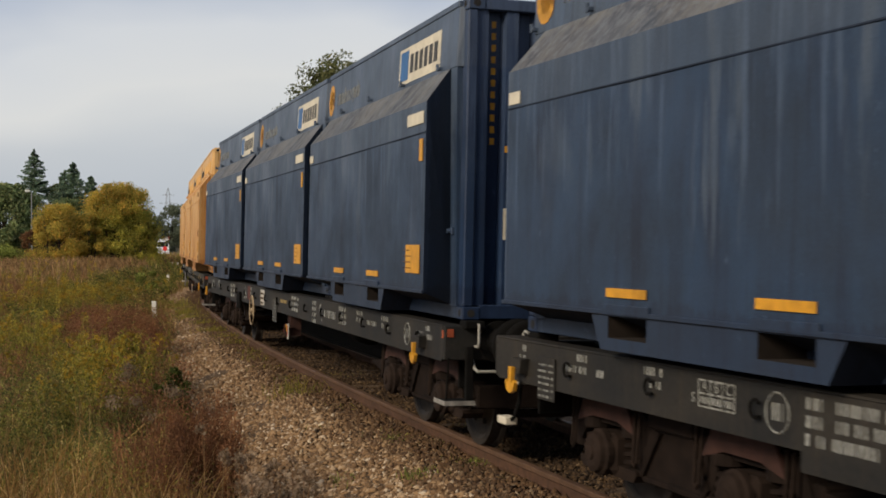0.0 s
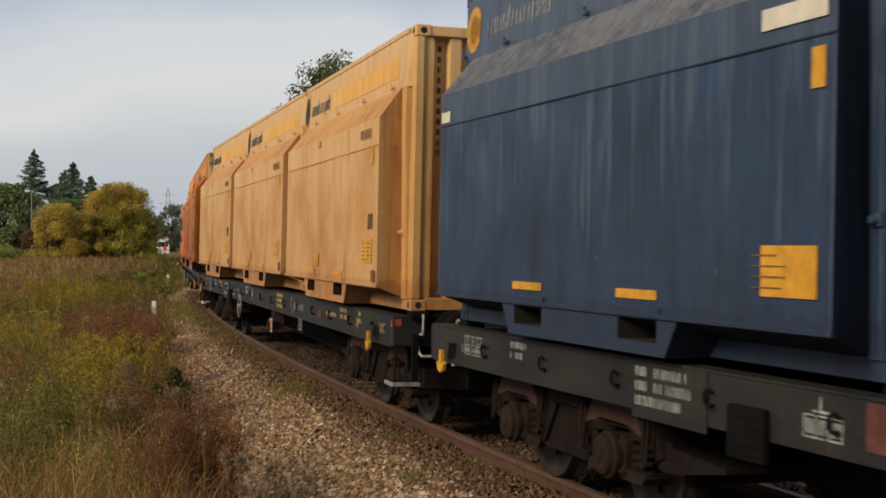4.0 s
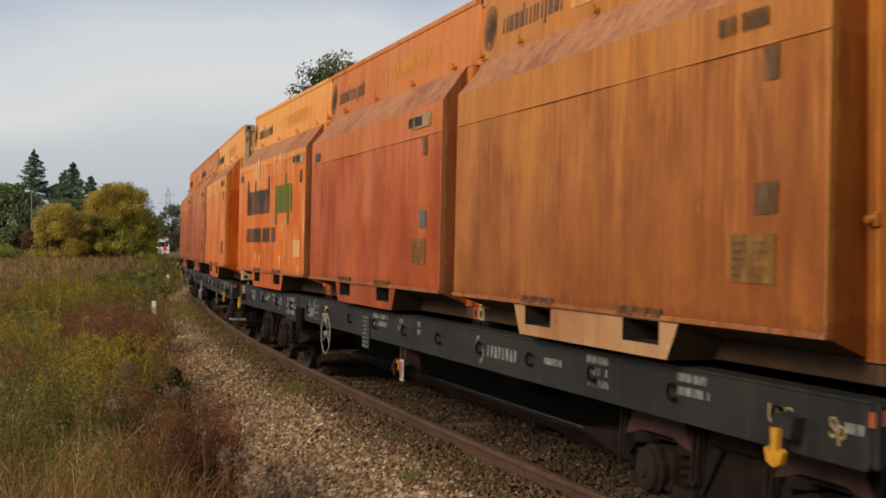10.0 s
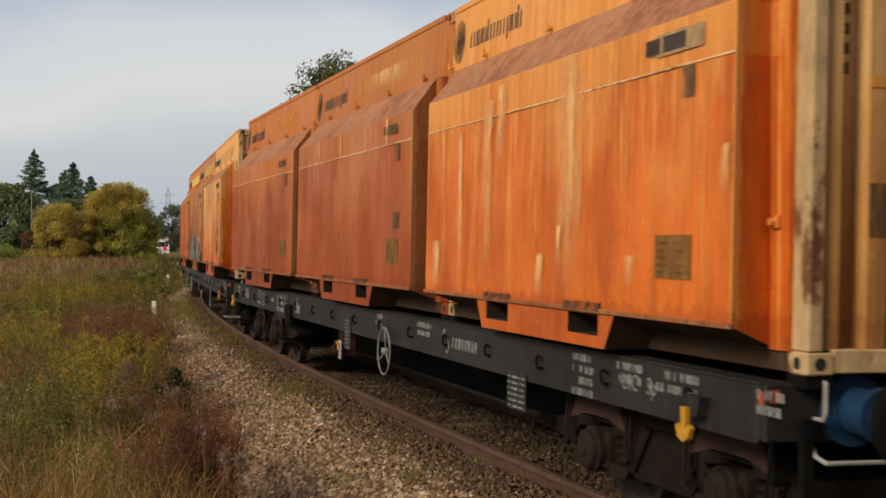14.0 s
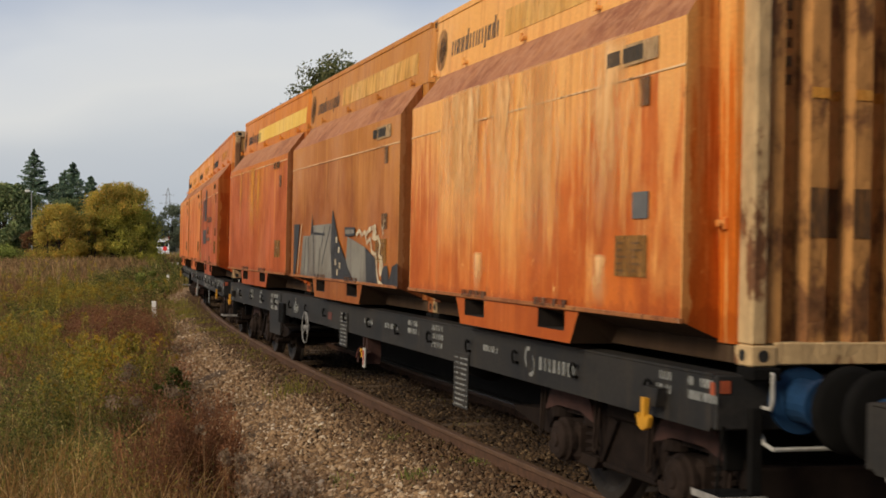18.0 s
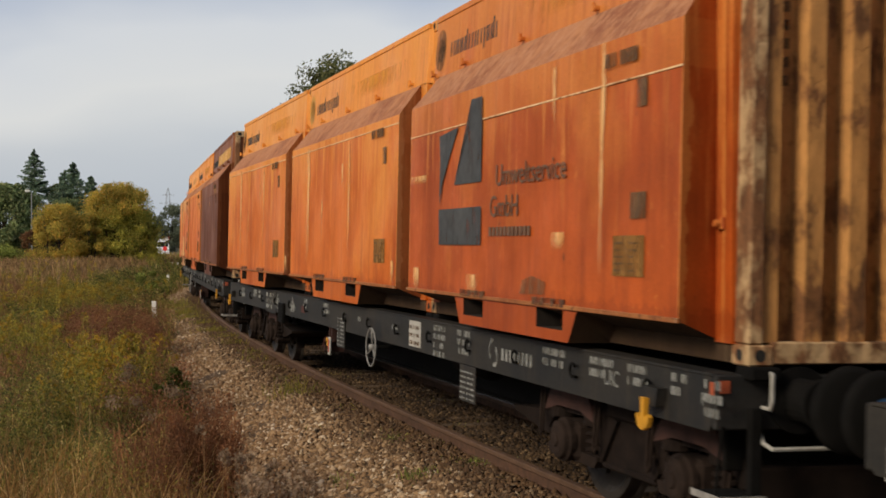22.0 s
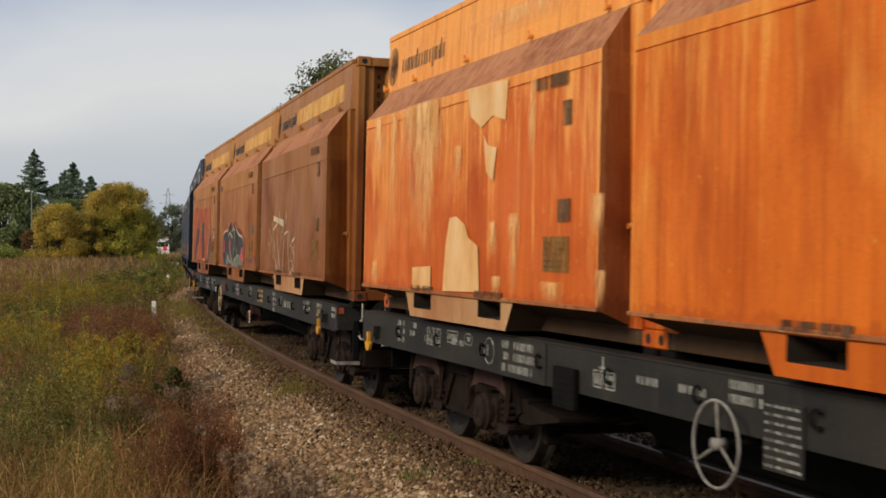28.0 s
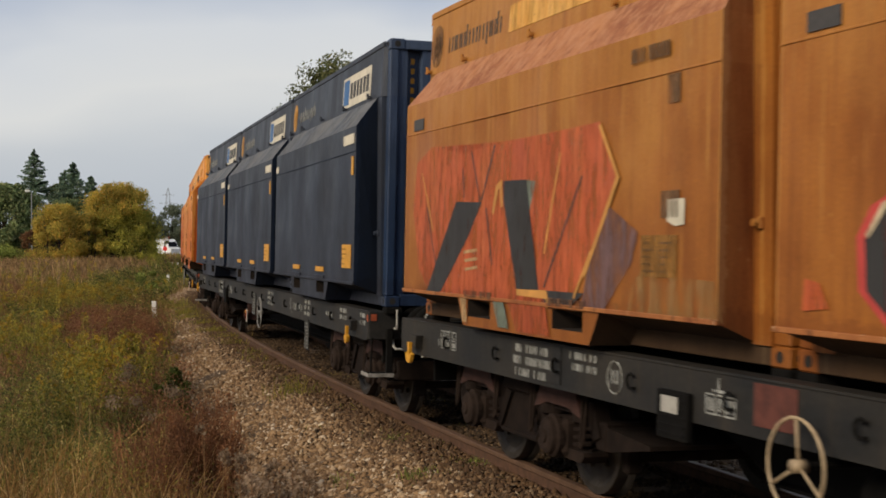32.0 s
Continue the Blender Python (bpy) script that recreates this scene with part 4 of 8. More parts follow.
    broadleaf("shrub", "dark green leafy shrub beside the ballast", -3.60, 17.9, 0.85, 0.62, DARKSHRUB, 31, 5500, (0.014, 0.032), 0.0, 46, "bush", 0.012)
    broadleaf("shrub", "small green leafy shrub at the meadow's edge", -12.4, 57.0, 1.3, 1.4, SHRUBLEAF, 32, 3500, (0.03, 0.06), 0.05, 14, "bush", 0.015)
    broadleaf("autumn_bush", "large round bush turning from green to gold", -22.65, 95.0, 6.4, 5.3, BUSHGREEN, 33, 58000, (0.035, 0.085), 0.0, 150, "bush", 0.10)
    broadleaf("autumn_bush", "golden-leaved autumn bush crown behind a green one", -22.85, 94.4, 6.75, 4.2, BUSHGOLD, 34, 20000, (0.035, 0.085), 0.55, 80, "bush", 0.10)
    broadleaf("autumn_bush", "yellow-green autumn bush in the meadow", -26.3, 92.0, 5.2, 4.3, BUSHGOLD, 35, 34000, (0.035, 0.085), 0.0, 90, "bush", 0.08)
    broadleaf("autumn_bush", "low olive-gold bush between two larger ones", -24.5, 92.6, 4.7, 2.6, BUSHGOLD, 46, 12000, (0.035, 0.085), 0.0, 50, "bush", 0.06)
    broadleaf("autumn_bush", "small olive-green bush beside a large one", -21.2, 94.0, 4.9, 2.5, BUSHGREEN, 45, 12000, (0.035, 0.085), 0.0, 50, "bush", 0.06)
    broadleaf("green_bush", "low green bush at the meadow's end", -30.6, 90.0, 2.6, 4.4, SHRUBLEAF, 36, 14000, (0.04, 0.09), 0.0, 40, "bush", 0.06)
    broadleaf("brown_bush", "dull brown-green bush below the spruces", -30.2, 100.0, 3.6, 2.6, BROWNHERB, 37, 9000, (0.05, 0.10), 0.0, 34, "bush", 0.06)
    broadleaf("broadleaf_tree", "dark rounded broadleaf tree at the meadow's end", -49.0, 150.0, 9.2, 8.4, DARKLEAF, 38, 22000, (0.12, 0.28), 0.0, 80, "tree", 0.2)
    broadleaf("broadleaf_tree", "dark rounded broadleaf tree at the meadow's end", -43.5, 156.0, 7.6, 6.6, DARKLEAF, 39, 16000, (0.12, 0.28), 0.0, 60, "tree", 0.2)
    broadleaf("broadleaf_tree", "olive-green broadleaf tree below a spruce", -47.5, 165.0, 9.8, 5.0, TREELEAF, 40, 7000, (0.12, 0.28), 0.08, 36, "tree", 0.2)
    broadleaf("broadleaf_tree", "dark broadleaf tree beside the bushes", -38.0, 150.0, 6.0, 6.5, DARKLEAF, 44, 8000, (0.12, 0.26), 0.03, 36, "tree", 0.2)
    broadleaf("tall_tree", "tall grey-green tree rising behind the train", -5.0, 60.0, 10.95, 4.2, TALLLEAF, 41, 15000, (0.05, 0.10), 0.45, 70, "tree", 0.16)
    for k, (px, d, h, w) in enumerate(((-79, 392, 13.5, 13), (-86, 390, 11.5, 12), (-94, 385, 13, 13), (-72, 396, 11.8, 12), (-103, 380, 13, 14), (-76, 372, 7.5, 9), (-66, 380, 9.5, 11), (-83, 374, 8, 9))):
        broadleaf("far_tree", "hazy grey-green tree far behind the meadow", px, d, h, w, HAZELEAF, 50 + k, 5000, (0.2, 0.45), 0.03, 30, "tree", 0.2)
    spruce(-49.5, 163.0, 14.0, 61)
    spruce(-44.0, 160.0, 12.2, 62)
    spruce(-45.6, 162.0, 11.4, 63)
    spruce(-41.9, 160.0, 10.7, 64)


def distance():
    # street lamp over the bushes
    lamp = thing("street_lamp", "grey street lamp with a pale head among the trees", "street lamp")
    lamp.location = (-36.7, 120.0, FIELD_Z)
    part("pole", G().cyl((0, 0, -0.1), (0, 0, 7.1), 0.055, 10, 0.04).tube([(0, 0, 7.05), (-0.12, 0, 7.2), (-0.3, 0, 7.2)], 0.035, 6), GREYPOLE, lamp)
    part("lamp_head", G().box(-0.55, -0.12, -0.15, 0.15, 7.11, 7.30, 0.03), POSTWHITE, lamp, "pale lamp head")
    # lattice pylon
    py = thing("pylon", "thin grey lattice power pylon on the horizon", "pylon")
    py.location = (-81.7, 400.0, FIELD_Z)
    g = G()
    for sx in (-1, 1):
        for sy in (-1, 1):
            g.tube([(sx * 1.6, sy * 1.6, 0), (sx * 0.35, sy * 0.35, 17.5), (0, 0, 19)], 0.06, 4)
    for k in range(9):
        z0, z1 = k * 1.9, k * 1.9 + 1.9
        a, b = 1.6 - 1.25 * z0 / 17.5, 1.6 - 1.25 * z1 / 17.5
        for s in (-1, 1):
            g.tube([(-a * s, -a, z0), (b * s, -b, z1)], 0.03, 4)
    part("mast", g, GREYPOLE, py)
    for z, w in ((14.2, 2.6), (16.6, 1.9)):
        part("crossarm", G().tube([(-w, 0, z), (0, 0, z + 0.45), (w, 0, z)], 0.05, 4).tube([(-w, 0, z), (w, 0, z)], 0.04, 4), GREYPOLE, py)
    # white marker posts beside the ballast
    for x, y, z1 in ((-8.15, 37.9, 0.32), (-14.66, 71.6, 0.26), (-18.95, 94.0, 0.55), (-18.62, 94.3, 0.55)):
        g = G().box(-0.065, 0.065, -0.055, 0.055, FIELD_Z - 0.15, z1, 0.012)
        o = part("marker_post", g, POSTWHITE, None)
        o.location = (x, y, 0)
        tagged(o, "short white concrete marker post in the weeds", "marker post", "marker posts")


VAN_X, VAN_Y, ROAD_Z = -43.75, 210.0, -0.15


def crossing():
    """A level crossing far off: a raised road, a signal with a crossed sign, and a van that waits and then turns away."""
    g = G()
    g.prism([(-75, 206, FIELD_Z - 0.1), (-75, 207.5, ROAD_Z), (-75, 214.5, ROAD_Z), (-75, 216, FIELD_Z - 0.1)], (60, 0, 0))
    tagged(new("road", g.mesh("road", plain("asphalt", (0.05, 0.05, 0.05, 1), 0.9, 0, 0.3, 3))), "grey asphalt road raised to the level crossing", "road", kind="structure")
    sg = thing("crossing_signal", "level crossing signal with a red disc and a crossed sign", "crossing signal")
    sg.location = (-41.35, 200.0, FIELD_Z)
    part("mast", G().cyl((0, 0, -0.1), (0, 0, 3.3), 0.055, 8), WHITE, sg)
    for k, a in enumerate((28, -28)):
        b = G().box(-0.48, 0.48, -0.02, 0.02, -0.075, 0.075, 0.005)
        o = part("cross_board", b, WHITE, sg, "white crossed board with red tips")
        o.matrix_basis = pose(0.25, -0.10 - 0.045 * k, 3.15, 0, a, 0)
        for e in (-1, 1):
            part("red_tip", G().box(min(e * 0.32, e * 0.46), max(e * 0.32, e * 0.46), -0.026, -0.0205, -0.075, 0.075), RED, o)
    part("signal_board", G().box(-0.05, 0.50, -0.06, -0.02, 2.35, 2.85, 0.02), CHARCOAL, sg, "black lamp board")
    lens = M("red_signal_lens", 0.3)
    lens.b.inputs["Emission Color"].default_value = (1.0, 0.10, 0.08, 1)
    lens.b.inputs["Emission Strength"].default_value = 0.1
    lens = lens.done((0.6, 0.03, 0.03, 1))
    part("signal_lens", G().lathe((0, -0.06, 1.6), (0, -1, 0), [(0, 0.0), (0.03, 0.0), (0.03, 0.30), (0, 0.34)], 14), lens, sg, "red signal disc")
    van = thing("van", "white delivery van waiting at the level crossing, then turning away", "van")
    make_vehicle(van, 4.7, 1.85, 1.15, 1.4, 2.65, True)
    return van


def make_vehicle(t, length, width, hood, belt, roof, box):
    h, w = length / 2, width / 2
    if box:
        prof = [(-h, 0.35), (h, 0.35), (h, hood), (h - 0.85, 1.42), (h - 1.25, 2.26), (h - 1.7, roof), (-h + 0.1, roof), (-h, roof - 0.15)]
    else:
        prof = [(-h, 0.30), (h, 0.30), (h, hood - 0.05), (h - 0.15, hood + 0.08), (h - 1.1, belt), (h - 1.75, roof - 0.05), (-h + 1.3, roof), (-h + 0.45, roof - 0.12), (-h + 0.08, belt), (-h, 0.75)]
    top = 0.76 if box else 0.85
    bg = G().prism([(x, -w, z) for x, z in prof], (0, width, 0))
    bg.v = [(x, y * (1 - (1 - top) * max(0.0, (z - belt) / (roof - belt))), z) for x, y, z in bg.v]
    part("body", bg, CARWHITE, t, "glossy white body")
    for s in (-1, 1):
        y, yt = s * (w + 0.004), s * (w * (top + 0.05) + 0.004)
        part("side_window", G().prism([(h - 1.55, y, belt + 0.05), (h - 1.95, yt, roof - 0.12), (-h + (2.6 if box else 1.0), yt, roof - 0.12), (-h + (2.6 if box else 0.6), y, belt + 0.05)], (0, s * 0.004, 0)), DARKGLASS, t, "dark side window")
        part("headlight", G().box(h - 0.02, h + 0.01, s * (w - 0.3) - 0.15, s * (w - 0.3) + 0.15, hood - 0.22, hood - 0.07), CREAM_SIGN, t, "headlight")
        part("tail_light", G().box(-h - 0.01, -h + 0.03, s * (w - 0.12) - 0.09, s * (w - 0.12) + 0.09, 0.75, 1.05), RED, t, "red tail light")
        for x in (h - 0.8, -h + 0.75):
            wh = part("wheel", G().lathe((x, s * (w - 0.02), 0.31), (0, s, 0), [(-0.2, 0.0), (-0.2, 0.30), (-0.02, 0.31), (0.02, 0.27), (0.02, 0.0)], 18), DARKRUBBER, t, "black tyre")
            part("rim", G().lathe((x, s * (w + 0.003), 0.31), (0, s, 0), [(0, 0.0), (0.012, 0.0), (0.012, 0.17), (0, 0.19)], 14), GREYPOLE, wh)
    x0, z0, x1, z1 = (h - 0.87, 1.47, h - 1.23, 2.22) if box else (h - 1.12, belt + 0.02, h - 1.73, roof - 0.07)
    part("windscreen", G().prism([(x0 + 0.01, -w + 0.12, z0), (x0 + 0.01, w - 0.12, z0), (x1 + 0.01, w * top - 0.06, z1), (x1 + 0.01, -w * top + 0.06, z1)], (0.012, 0, 0.012)), DARKGLASS, t, "dark windscreen")


CARWHITE = plain("car_white", (0.78, 0.78, 0.77, 1), 0.3, 0, 0.06, 4)
DARKGLASS = plain("dark_glass", (0.012, 0.013, 0.015, 1), 0.25, 0, 0.1, 4, 0.04)
DARKRUBBER = plain("tyre_rubber", (0.02, 0.02, 0.02, 1), 0.8, 0, 0.2, 9)
POSTWHITE = plain("post_white", (0.68, 0.66, 0.62, 1), 0.7, 0, 0.12, 12)
GREYPOLE = plain("galvanised_grey", (0.30, 0.31, 0.32, 1), 0.6, 0.2, 0.2, 6)
vegetation()
distance()
VAN = crossing()

# ---- the wagons ----
RED_MARK = plain("dull_red_reflector", (0.34, 0.075, 0.03, 1), 0.6, 0, 0.3, 14)
SOLE_W, SOLE_Z0, SOLE_Z1, DECK = 1.385, 0.878, 1.170, 1.2305
FRONT_X, REAR_X = 8.88, -9.44   # the end beams; the body stands a little back between its pivots


def wheel_prof():
    return [(-0.07, 0.0), (-0.07, 0.12), (-0.03, 0.14), (-0.02, 0.36), (-0.05, 0.40), (-0.05, 0.455), (0.045, 0.462), (0.055, 0.475), (0.085, 0.49), (0.085, 0.40), (0.03, 0.37), (0.02, 0.14), (0.07, 0.12), (0.07, 0.0)]


def make_bogie(wagon, x, yaw, inward):
    """A two-axle bogie: cranked side frames, axleboxes between spring nests, wheelsets and a brake platform on the inner side."""
    g = G()
    for sy in (-1, 1):
        y = sy * 1.0
        # side frame, arched over both axleboxes and dropped between them
        prof = [(-1.52, 0.52), (-1.40, 0.76), (-0.50, 0.79), (-0.34, 0.72), (0.34, 0.72), (0.50, 0.79), (1.40, 0.76), (1.52, 0.52), (1.42, 0.48), (1.27, 0.64), (0.56, 0.64), (0.44, 0.33), (-0.44, 0.33), (-0.56, 0.64), (-1.27, 0.64), (-1.42, 0.48)]
        g.prism([(px, y - 0.06, pz) for px, pz in prof], (0, 0.12, 0))
        g.box(-0.30, 0.30, y - 0.11, y + 0.11, 0.70, 0.86, 0.015)
        g.box(-0.40, 0.40, y - 0.085, y + 0.085, 0.33, 0.37, 0.01)
        for e in (-1, 1):
            g.prism([(e * 0.40, y - sy * 0.02 + sy * 0.06, 0.36), (e * 0.16, y + sy * 0.04, 0.68), (e * 0.26, y + sy * 0.04, 0.70), (e * 0.46, y + sy * 0.04, 0.42)], (0, sy * 0.05, 0))
    g.box(-0.24, 0.24, -1.0, 1.0, 0.48, 0.76)
    for e in (-1, 1):
        g.box(min(e * 1.42, e * 1.58), max(e * 1.42, e * 1.58), -1.04, 1.04, 0.42, 0.63, 0.012)
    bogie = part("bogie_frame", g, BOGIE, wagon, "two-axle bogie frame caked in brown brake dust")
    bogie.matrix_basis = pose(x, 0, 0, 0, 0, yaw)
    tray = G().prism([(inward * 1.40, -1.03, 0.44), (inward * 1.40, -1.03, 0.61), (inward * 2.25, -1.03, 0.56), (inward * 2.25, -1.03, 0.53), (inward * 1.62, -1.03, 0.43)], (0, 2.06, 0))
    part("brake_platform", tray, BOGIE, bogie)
    for sx in (-0.9, 0.9):
        for sy in (-1, 1):
            b = G()
            b.box(sx - 0.17, sx + 0.17, sy * 1.0 - 0.14, sy * 1.0 + 0.14, 0.32, 0.60, 0.035)
            b.lathe((sx, sy * 1.13, 0.46), (0, sy, 0), [(0.0, 0.165), (0.04, 0.165), (0.055, 0.145), (0.085, 0.135), (0.10, 0.10), (0.10, 0.055), (0.115, 0.05), (0.115, 0.0)], 20)
            b.prism([(sx - 0.44, sy * 1.0 - 0.10, 0.355), (sx - 0.40, sy * 1.0 - 0.10, 0.305), (sx + 0.40, sy * 1.0 - 0.10, 0.305), (sx + 0.44, sy * 1.0 - 0.10, 0.355), (sx + 0.44, sy * 1.0 - 0.10, 0.385), (sx - 0.44, sy * 1.0 - 0.10, 0.385)], (0, 0.20, 0))
            for k in range(4):
                a = k * math.pi / 2 + 0.8
                b.cyl((sx + 0.125 * math.cos(a), sy * 1.17, 0.46 + 0.125 * math.sin(a)), (sx + 0.125 * math.cos(a), sy * 1.20, 0.46 + 0.125 * math.sin(a)), 0.018, 6)
            part("axlebox", b, AXLEBOX, bogie, "brown dusty axlebox with a round cover")
            for dx in (-0.30, 0.30):
                s = G()
                pts = [(sx + dx + 0.082 * math.cos(a * 0.9), sy * 1.02 + 0.082 * math.sin(a * 0.9), 0.385 + 0.26 * a / 32) for a in range(33)]
                s.tube(pts, 0.018, 5)
                s.cyl((sx + dx, sy * 1.02, 0.38), (sx + dx, sy * 1.02, 0.66), 0.045, 8)
                s.cyl((sx + dx, sy * 1.02, 0.60), (sx + dx, sy * 1.02, 0.76), 0.115, 14, 0.105)
                part("coil_spring", s, BOGIE, bogie)
            # flared hood over the springs
            hd = G().prism([(sx - 0.45, sy * 1.10, 0.63), (sx - 0.33, sy * 1.10, 0.82), (sx + 0.33, sy * 1.10, 0.82), (sx + 0.45, sy * 1.10, 0.63), (sx + 0.34, sy * 1.10, 0.655), (sx + 0.2, sy * 1.10, 0.69), (sx - 0.2, sy * 1.10, 0.69), (sx - 0.34, sy * 1.10, 0.655)], (0, sy * 0.03, 0))
            part("spring_hood", hd, BOGIE_RUST, bogie, "rust-red spring hood")
            h = G()
            for dx in (-0.49, 0.49):
                d = 0.035
                h.tube([(sx + dx - d, sy * 1.12, 0.80), (sx + dx - d * 0.7, sy * 1.14, 0.46), (sx + dx, sy * 1.14, 0.43), (sx + dx + d * 0.7, sy * 1.14, 0.46), (sx + dx + d, sy * 1.12, 0.80)], 0.013, 6)
            tagged(part("hanger_link", h, AXLEBOX, bogie), kind="stuff")
        br = G()
        for sy in (-1, 1):
            for k in (-0.53, 0.53):
                br.box(sx + k - 0.045, sx + k + 0.045, sy * 0.75 - 0.06, sy * 0.75 + 0.06, 0.24, 0.64, 0.012)
        br.cyl((sx - 0.53, -0.8, 0.36), (sx - 0.53, 0.8, 0.36), 0.04, 8)
        br.cyl((sx + 0.53, -0.8, 0.36), (sx + 0.53, 0.8, 0.36), 0.04, 8)
        tagged(part("brake_rigging", br, BOGIE, bogie), kind="stuff")
        w = G()
        for sy in (-1, 1):
            w.lathe((0, sy * 0.75, 0), (0, -sy, 0), wheel_prof(), 32)
        w.cyl((0, -1.05, 0), (0, 1.05, 0), 0.08, 14)
        for k in range(6):
            a = k * math.pi / 3
            for sy in (-1, 1):
                w.cyl((0.25 * math.cos(a), sy * 0.76, 0.25 * math.sin(a)), (0.25 * math.cos(a), sy * 0.805, 0.25 * math.sin(a)), 0.03, 8)
        ws = part("wheelset", w, WHEEL_STEEL, bogie, "dark steel wheelset with worn treads")
        ws.matrix_basis = pose(sx, 0, 0.46)
    return bogie


def span(a, b):
    return (a, b) if a < b else (b, a)


def make_wagon():
    wagon = thing("flat_wagon", "dark grey four-axle container flat wagon rolling on the curved track", "freight wagon", "wagons of the train")
    for sy in (-1, 1):
        g = G()
        # web and flanges of the side girder, rounded up at both ends
        prof = [(REAR_X, 0.90), (REAR_X + 0.04, SOLE_Z0 - 0.015), (FRONT_X - 0.04, SOLE_Z0 - 0.015), (FRONT_X, 0.90), (FRONT_X, SOLE_Z1), (REAR_X, SOLE_Z1)]
        g.prism([(px, sy * SOLE_W, pz) for px, pz in prof], (0, -sy * 0.03, 0))
        g.box(REAR_X, FRONT_X, *span(sy * (SOLE_W + 0.006), sy * (SOLE_W - 0.16)), SOLE_Z1, SOLE_Z1 + 0.018, 0.004)
        g.box(REAR_X + 0.3, FRONT_X - 0.3, *span(sy * (SOLE_W - 0.031), sy * (SOLE_W - 0.14)), SOLE_Z0 - 0.015, SOLE_Z0, 0.003)
        part("side_girder", g, WAGON_GREY, wagon, "dark grey painted side girder with stencilled markings")
        for k in range(15 if sy < 0 else 0):
            x = -8.1 + k * 1.16
            # open lashing hook
            pts = [(x + 0.045 * math.cos(a), sy * (SOLE_W + 0.035), 1.035 + 0.048 * math.sin(a)) for a in [math.radians(d) for d in range(40, 331, 29)]]
            r = G().tube(pts[:-1] + [(x - 0.01, sy * SOLE_W, 0.99)], 0.011, 5)
            part("lashing_hook", r, UNDERFRAME, wagon)
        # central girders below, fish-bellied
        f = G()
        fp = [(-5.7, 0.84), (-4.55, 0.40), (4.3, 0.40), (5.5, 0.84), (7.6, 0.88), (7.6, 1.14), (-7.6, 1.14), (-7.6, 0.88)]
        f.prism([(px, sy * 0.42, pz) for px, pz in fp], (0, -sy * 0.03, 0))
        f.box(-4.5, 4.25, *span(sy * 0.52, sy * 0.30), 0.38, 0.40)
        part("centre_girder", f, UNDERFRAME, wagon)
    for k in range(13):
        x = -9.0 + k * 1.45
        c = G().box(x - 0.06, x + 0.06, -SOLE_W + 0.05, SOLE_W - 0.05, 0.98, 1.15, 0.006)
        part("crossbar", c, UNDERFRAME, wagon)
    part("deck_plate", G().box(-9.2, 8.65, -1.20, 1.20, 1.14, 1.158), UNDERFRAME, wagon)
    for c in (-1, 0, 1):
        for ex in (-2.93, 2.93):
            for sy in (-1, 1):
                xx = c * 6.1 - 0.1 + ex
                sp = G().box(xx - 0.09, xx + 0.09, sy * 1.13 - 0.09, sy * 1.13 + 0.09, 1.155, DECK - 0.002, 0.01)
                part("container_spigot", sp, UNDERFRAME, wagon)
    for sx in (-1, 1):
        end = FRONT_X if sx > 0 else REAR_X
        h = G().box(*span(end, end + sx * 0.04), -SOLE_W, SOLE_W, 0.875, SOLE_Z1 + 0.012, 0.01)
        h.box(*span(end - sx * 0.2, end), -SOLE_W + 0.032, SOLE_W - 0.032, 0.90, 1.15)
        part("headstock", h, WAGON_GREY, wagon, "dark grey end beam")
        for sy in (-1, 1):
            b = G()
            b.lathe((end + sx * 0.04, sy * 0.875, 1.04), (sx, 0, 0), [(0, 0.0), (0, 0.19), (0.03, 0.19), (0.03, 0.125), (0.26, 0.12), (0.26, 0.145), (0.30, 0.145), (0.30, 0.10), (0.50, 0.10), (0.50, 0.0)], 20)
            bf = part("buffer", b, UNDERFRAME, wagon, "grimy dark buffer")
            hd = G()
            hd.lathe((end + sx * 0.52, sy * 0.875, 1.04), (sx, 0, 0), [(0, 0.0), (0, 0.20), (0.02, 0.235), (0.055, 0.235), (0.075, 0.20), (0.09, 0.10), (0.094, 0)], 24)
            part("buffer_head", hd, UNDERFRAME, bf, "round dark buffer head", True)
            # corner step at the front end
            if sx > 0:
                st = G()
                st.tube([(8.92, sy * 1.34, 0.90), (8.86, sy * 1.34, 0.52)], 0.010)
                part("step_hanger", st, UNDERFRAME, wagon, "thin dark step hanger")
                st = G().box(8.93, 8.98, sy * 1.16 - 0.035, sy * 1.16 + 0.035, 0.52, 1.0, 0.006)
                part("step_strut", st, UNDERFRAME, wagon)
                tr = G().box(8.70, 9.02, *span(sy * 1.40, sy * 1.12), 0.497, 0.517, 0.004)
                tr = part("step_board", tr, UNDERFRAME, wagon, "dark step board with a worn pale edge")
                part("step_edge", G().box(8.69, 9.03, *span(sy * 1.404, sy * 1.401), 0.488, 0.528).box(9.022, 9.03, *span(sy * 1.40, sy * 1.12), 0.488, 0.528), STEP_GREY, tr, "worn pale edge strip")
                lt = G().box(end + 0.041, end + 0.047, sy * 1.33 - 0.03, sy * 1.33 + 0.03, 1.08, 1.15)
                lt.box(end - 0.012, end + 0.03, *span(sy * (SOLE_W + 0.008), sy * (SOLE_W + 0.002)), 1.07, 1.14)
                part("end_reflector", lt, RED_MARK, wagon, "small orange-red end mark")
            # shunter's handrail and end grip
            hr = G()
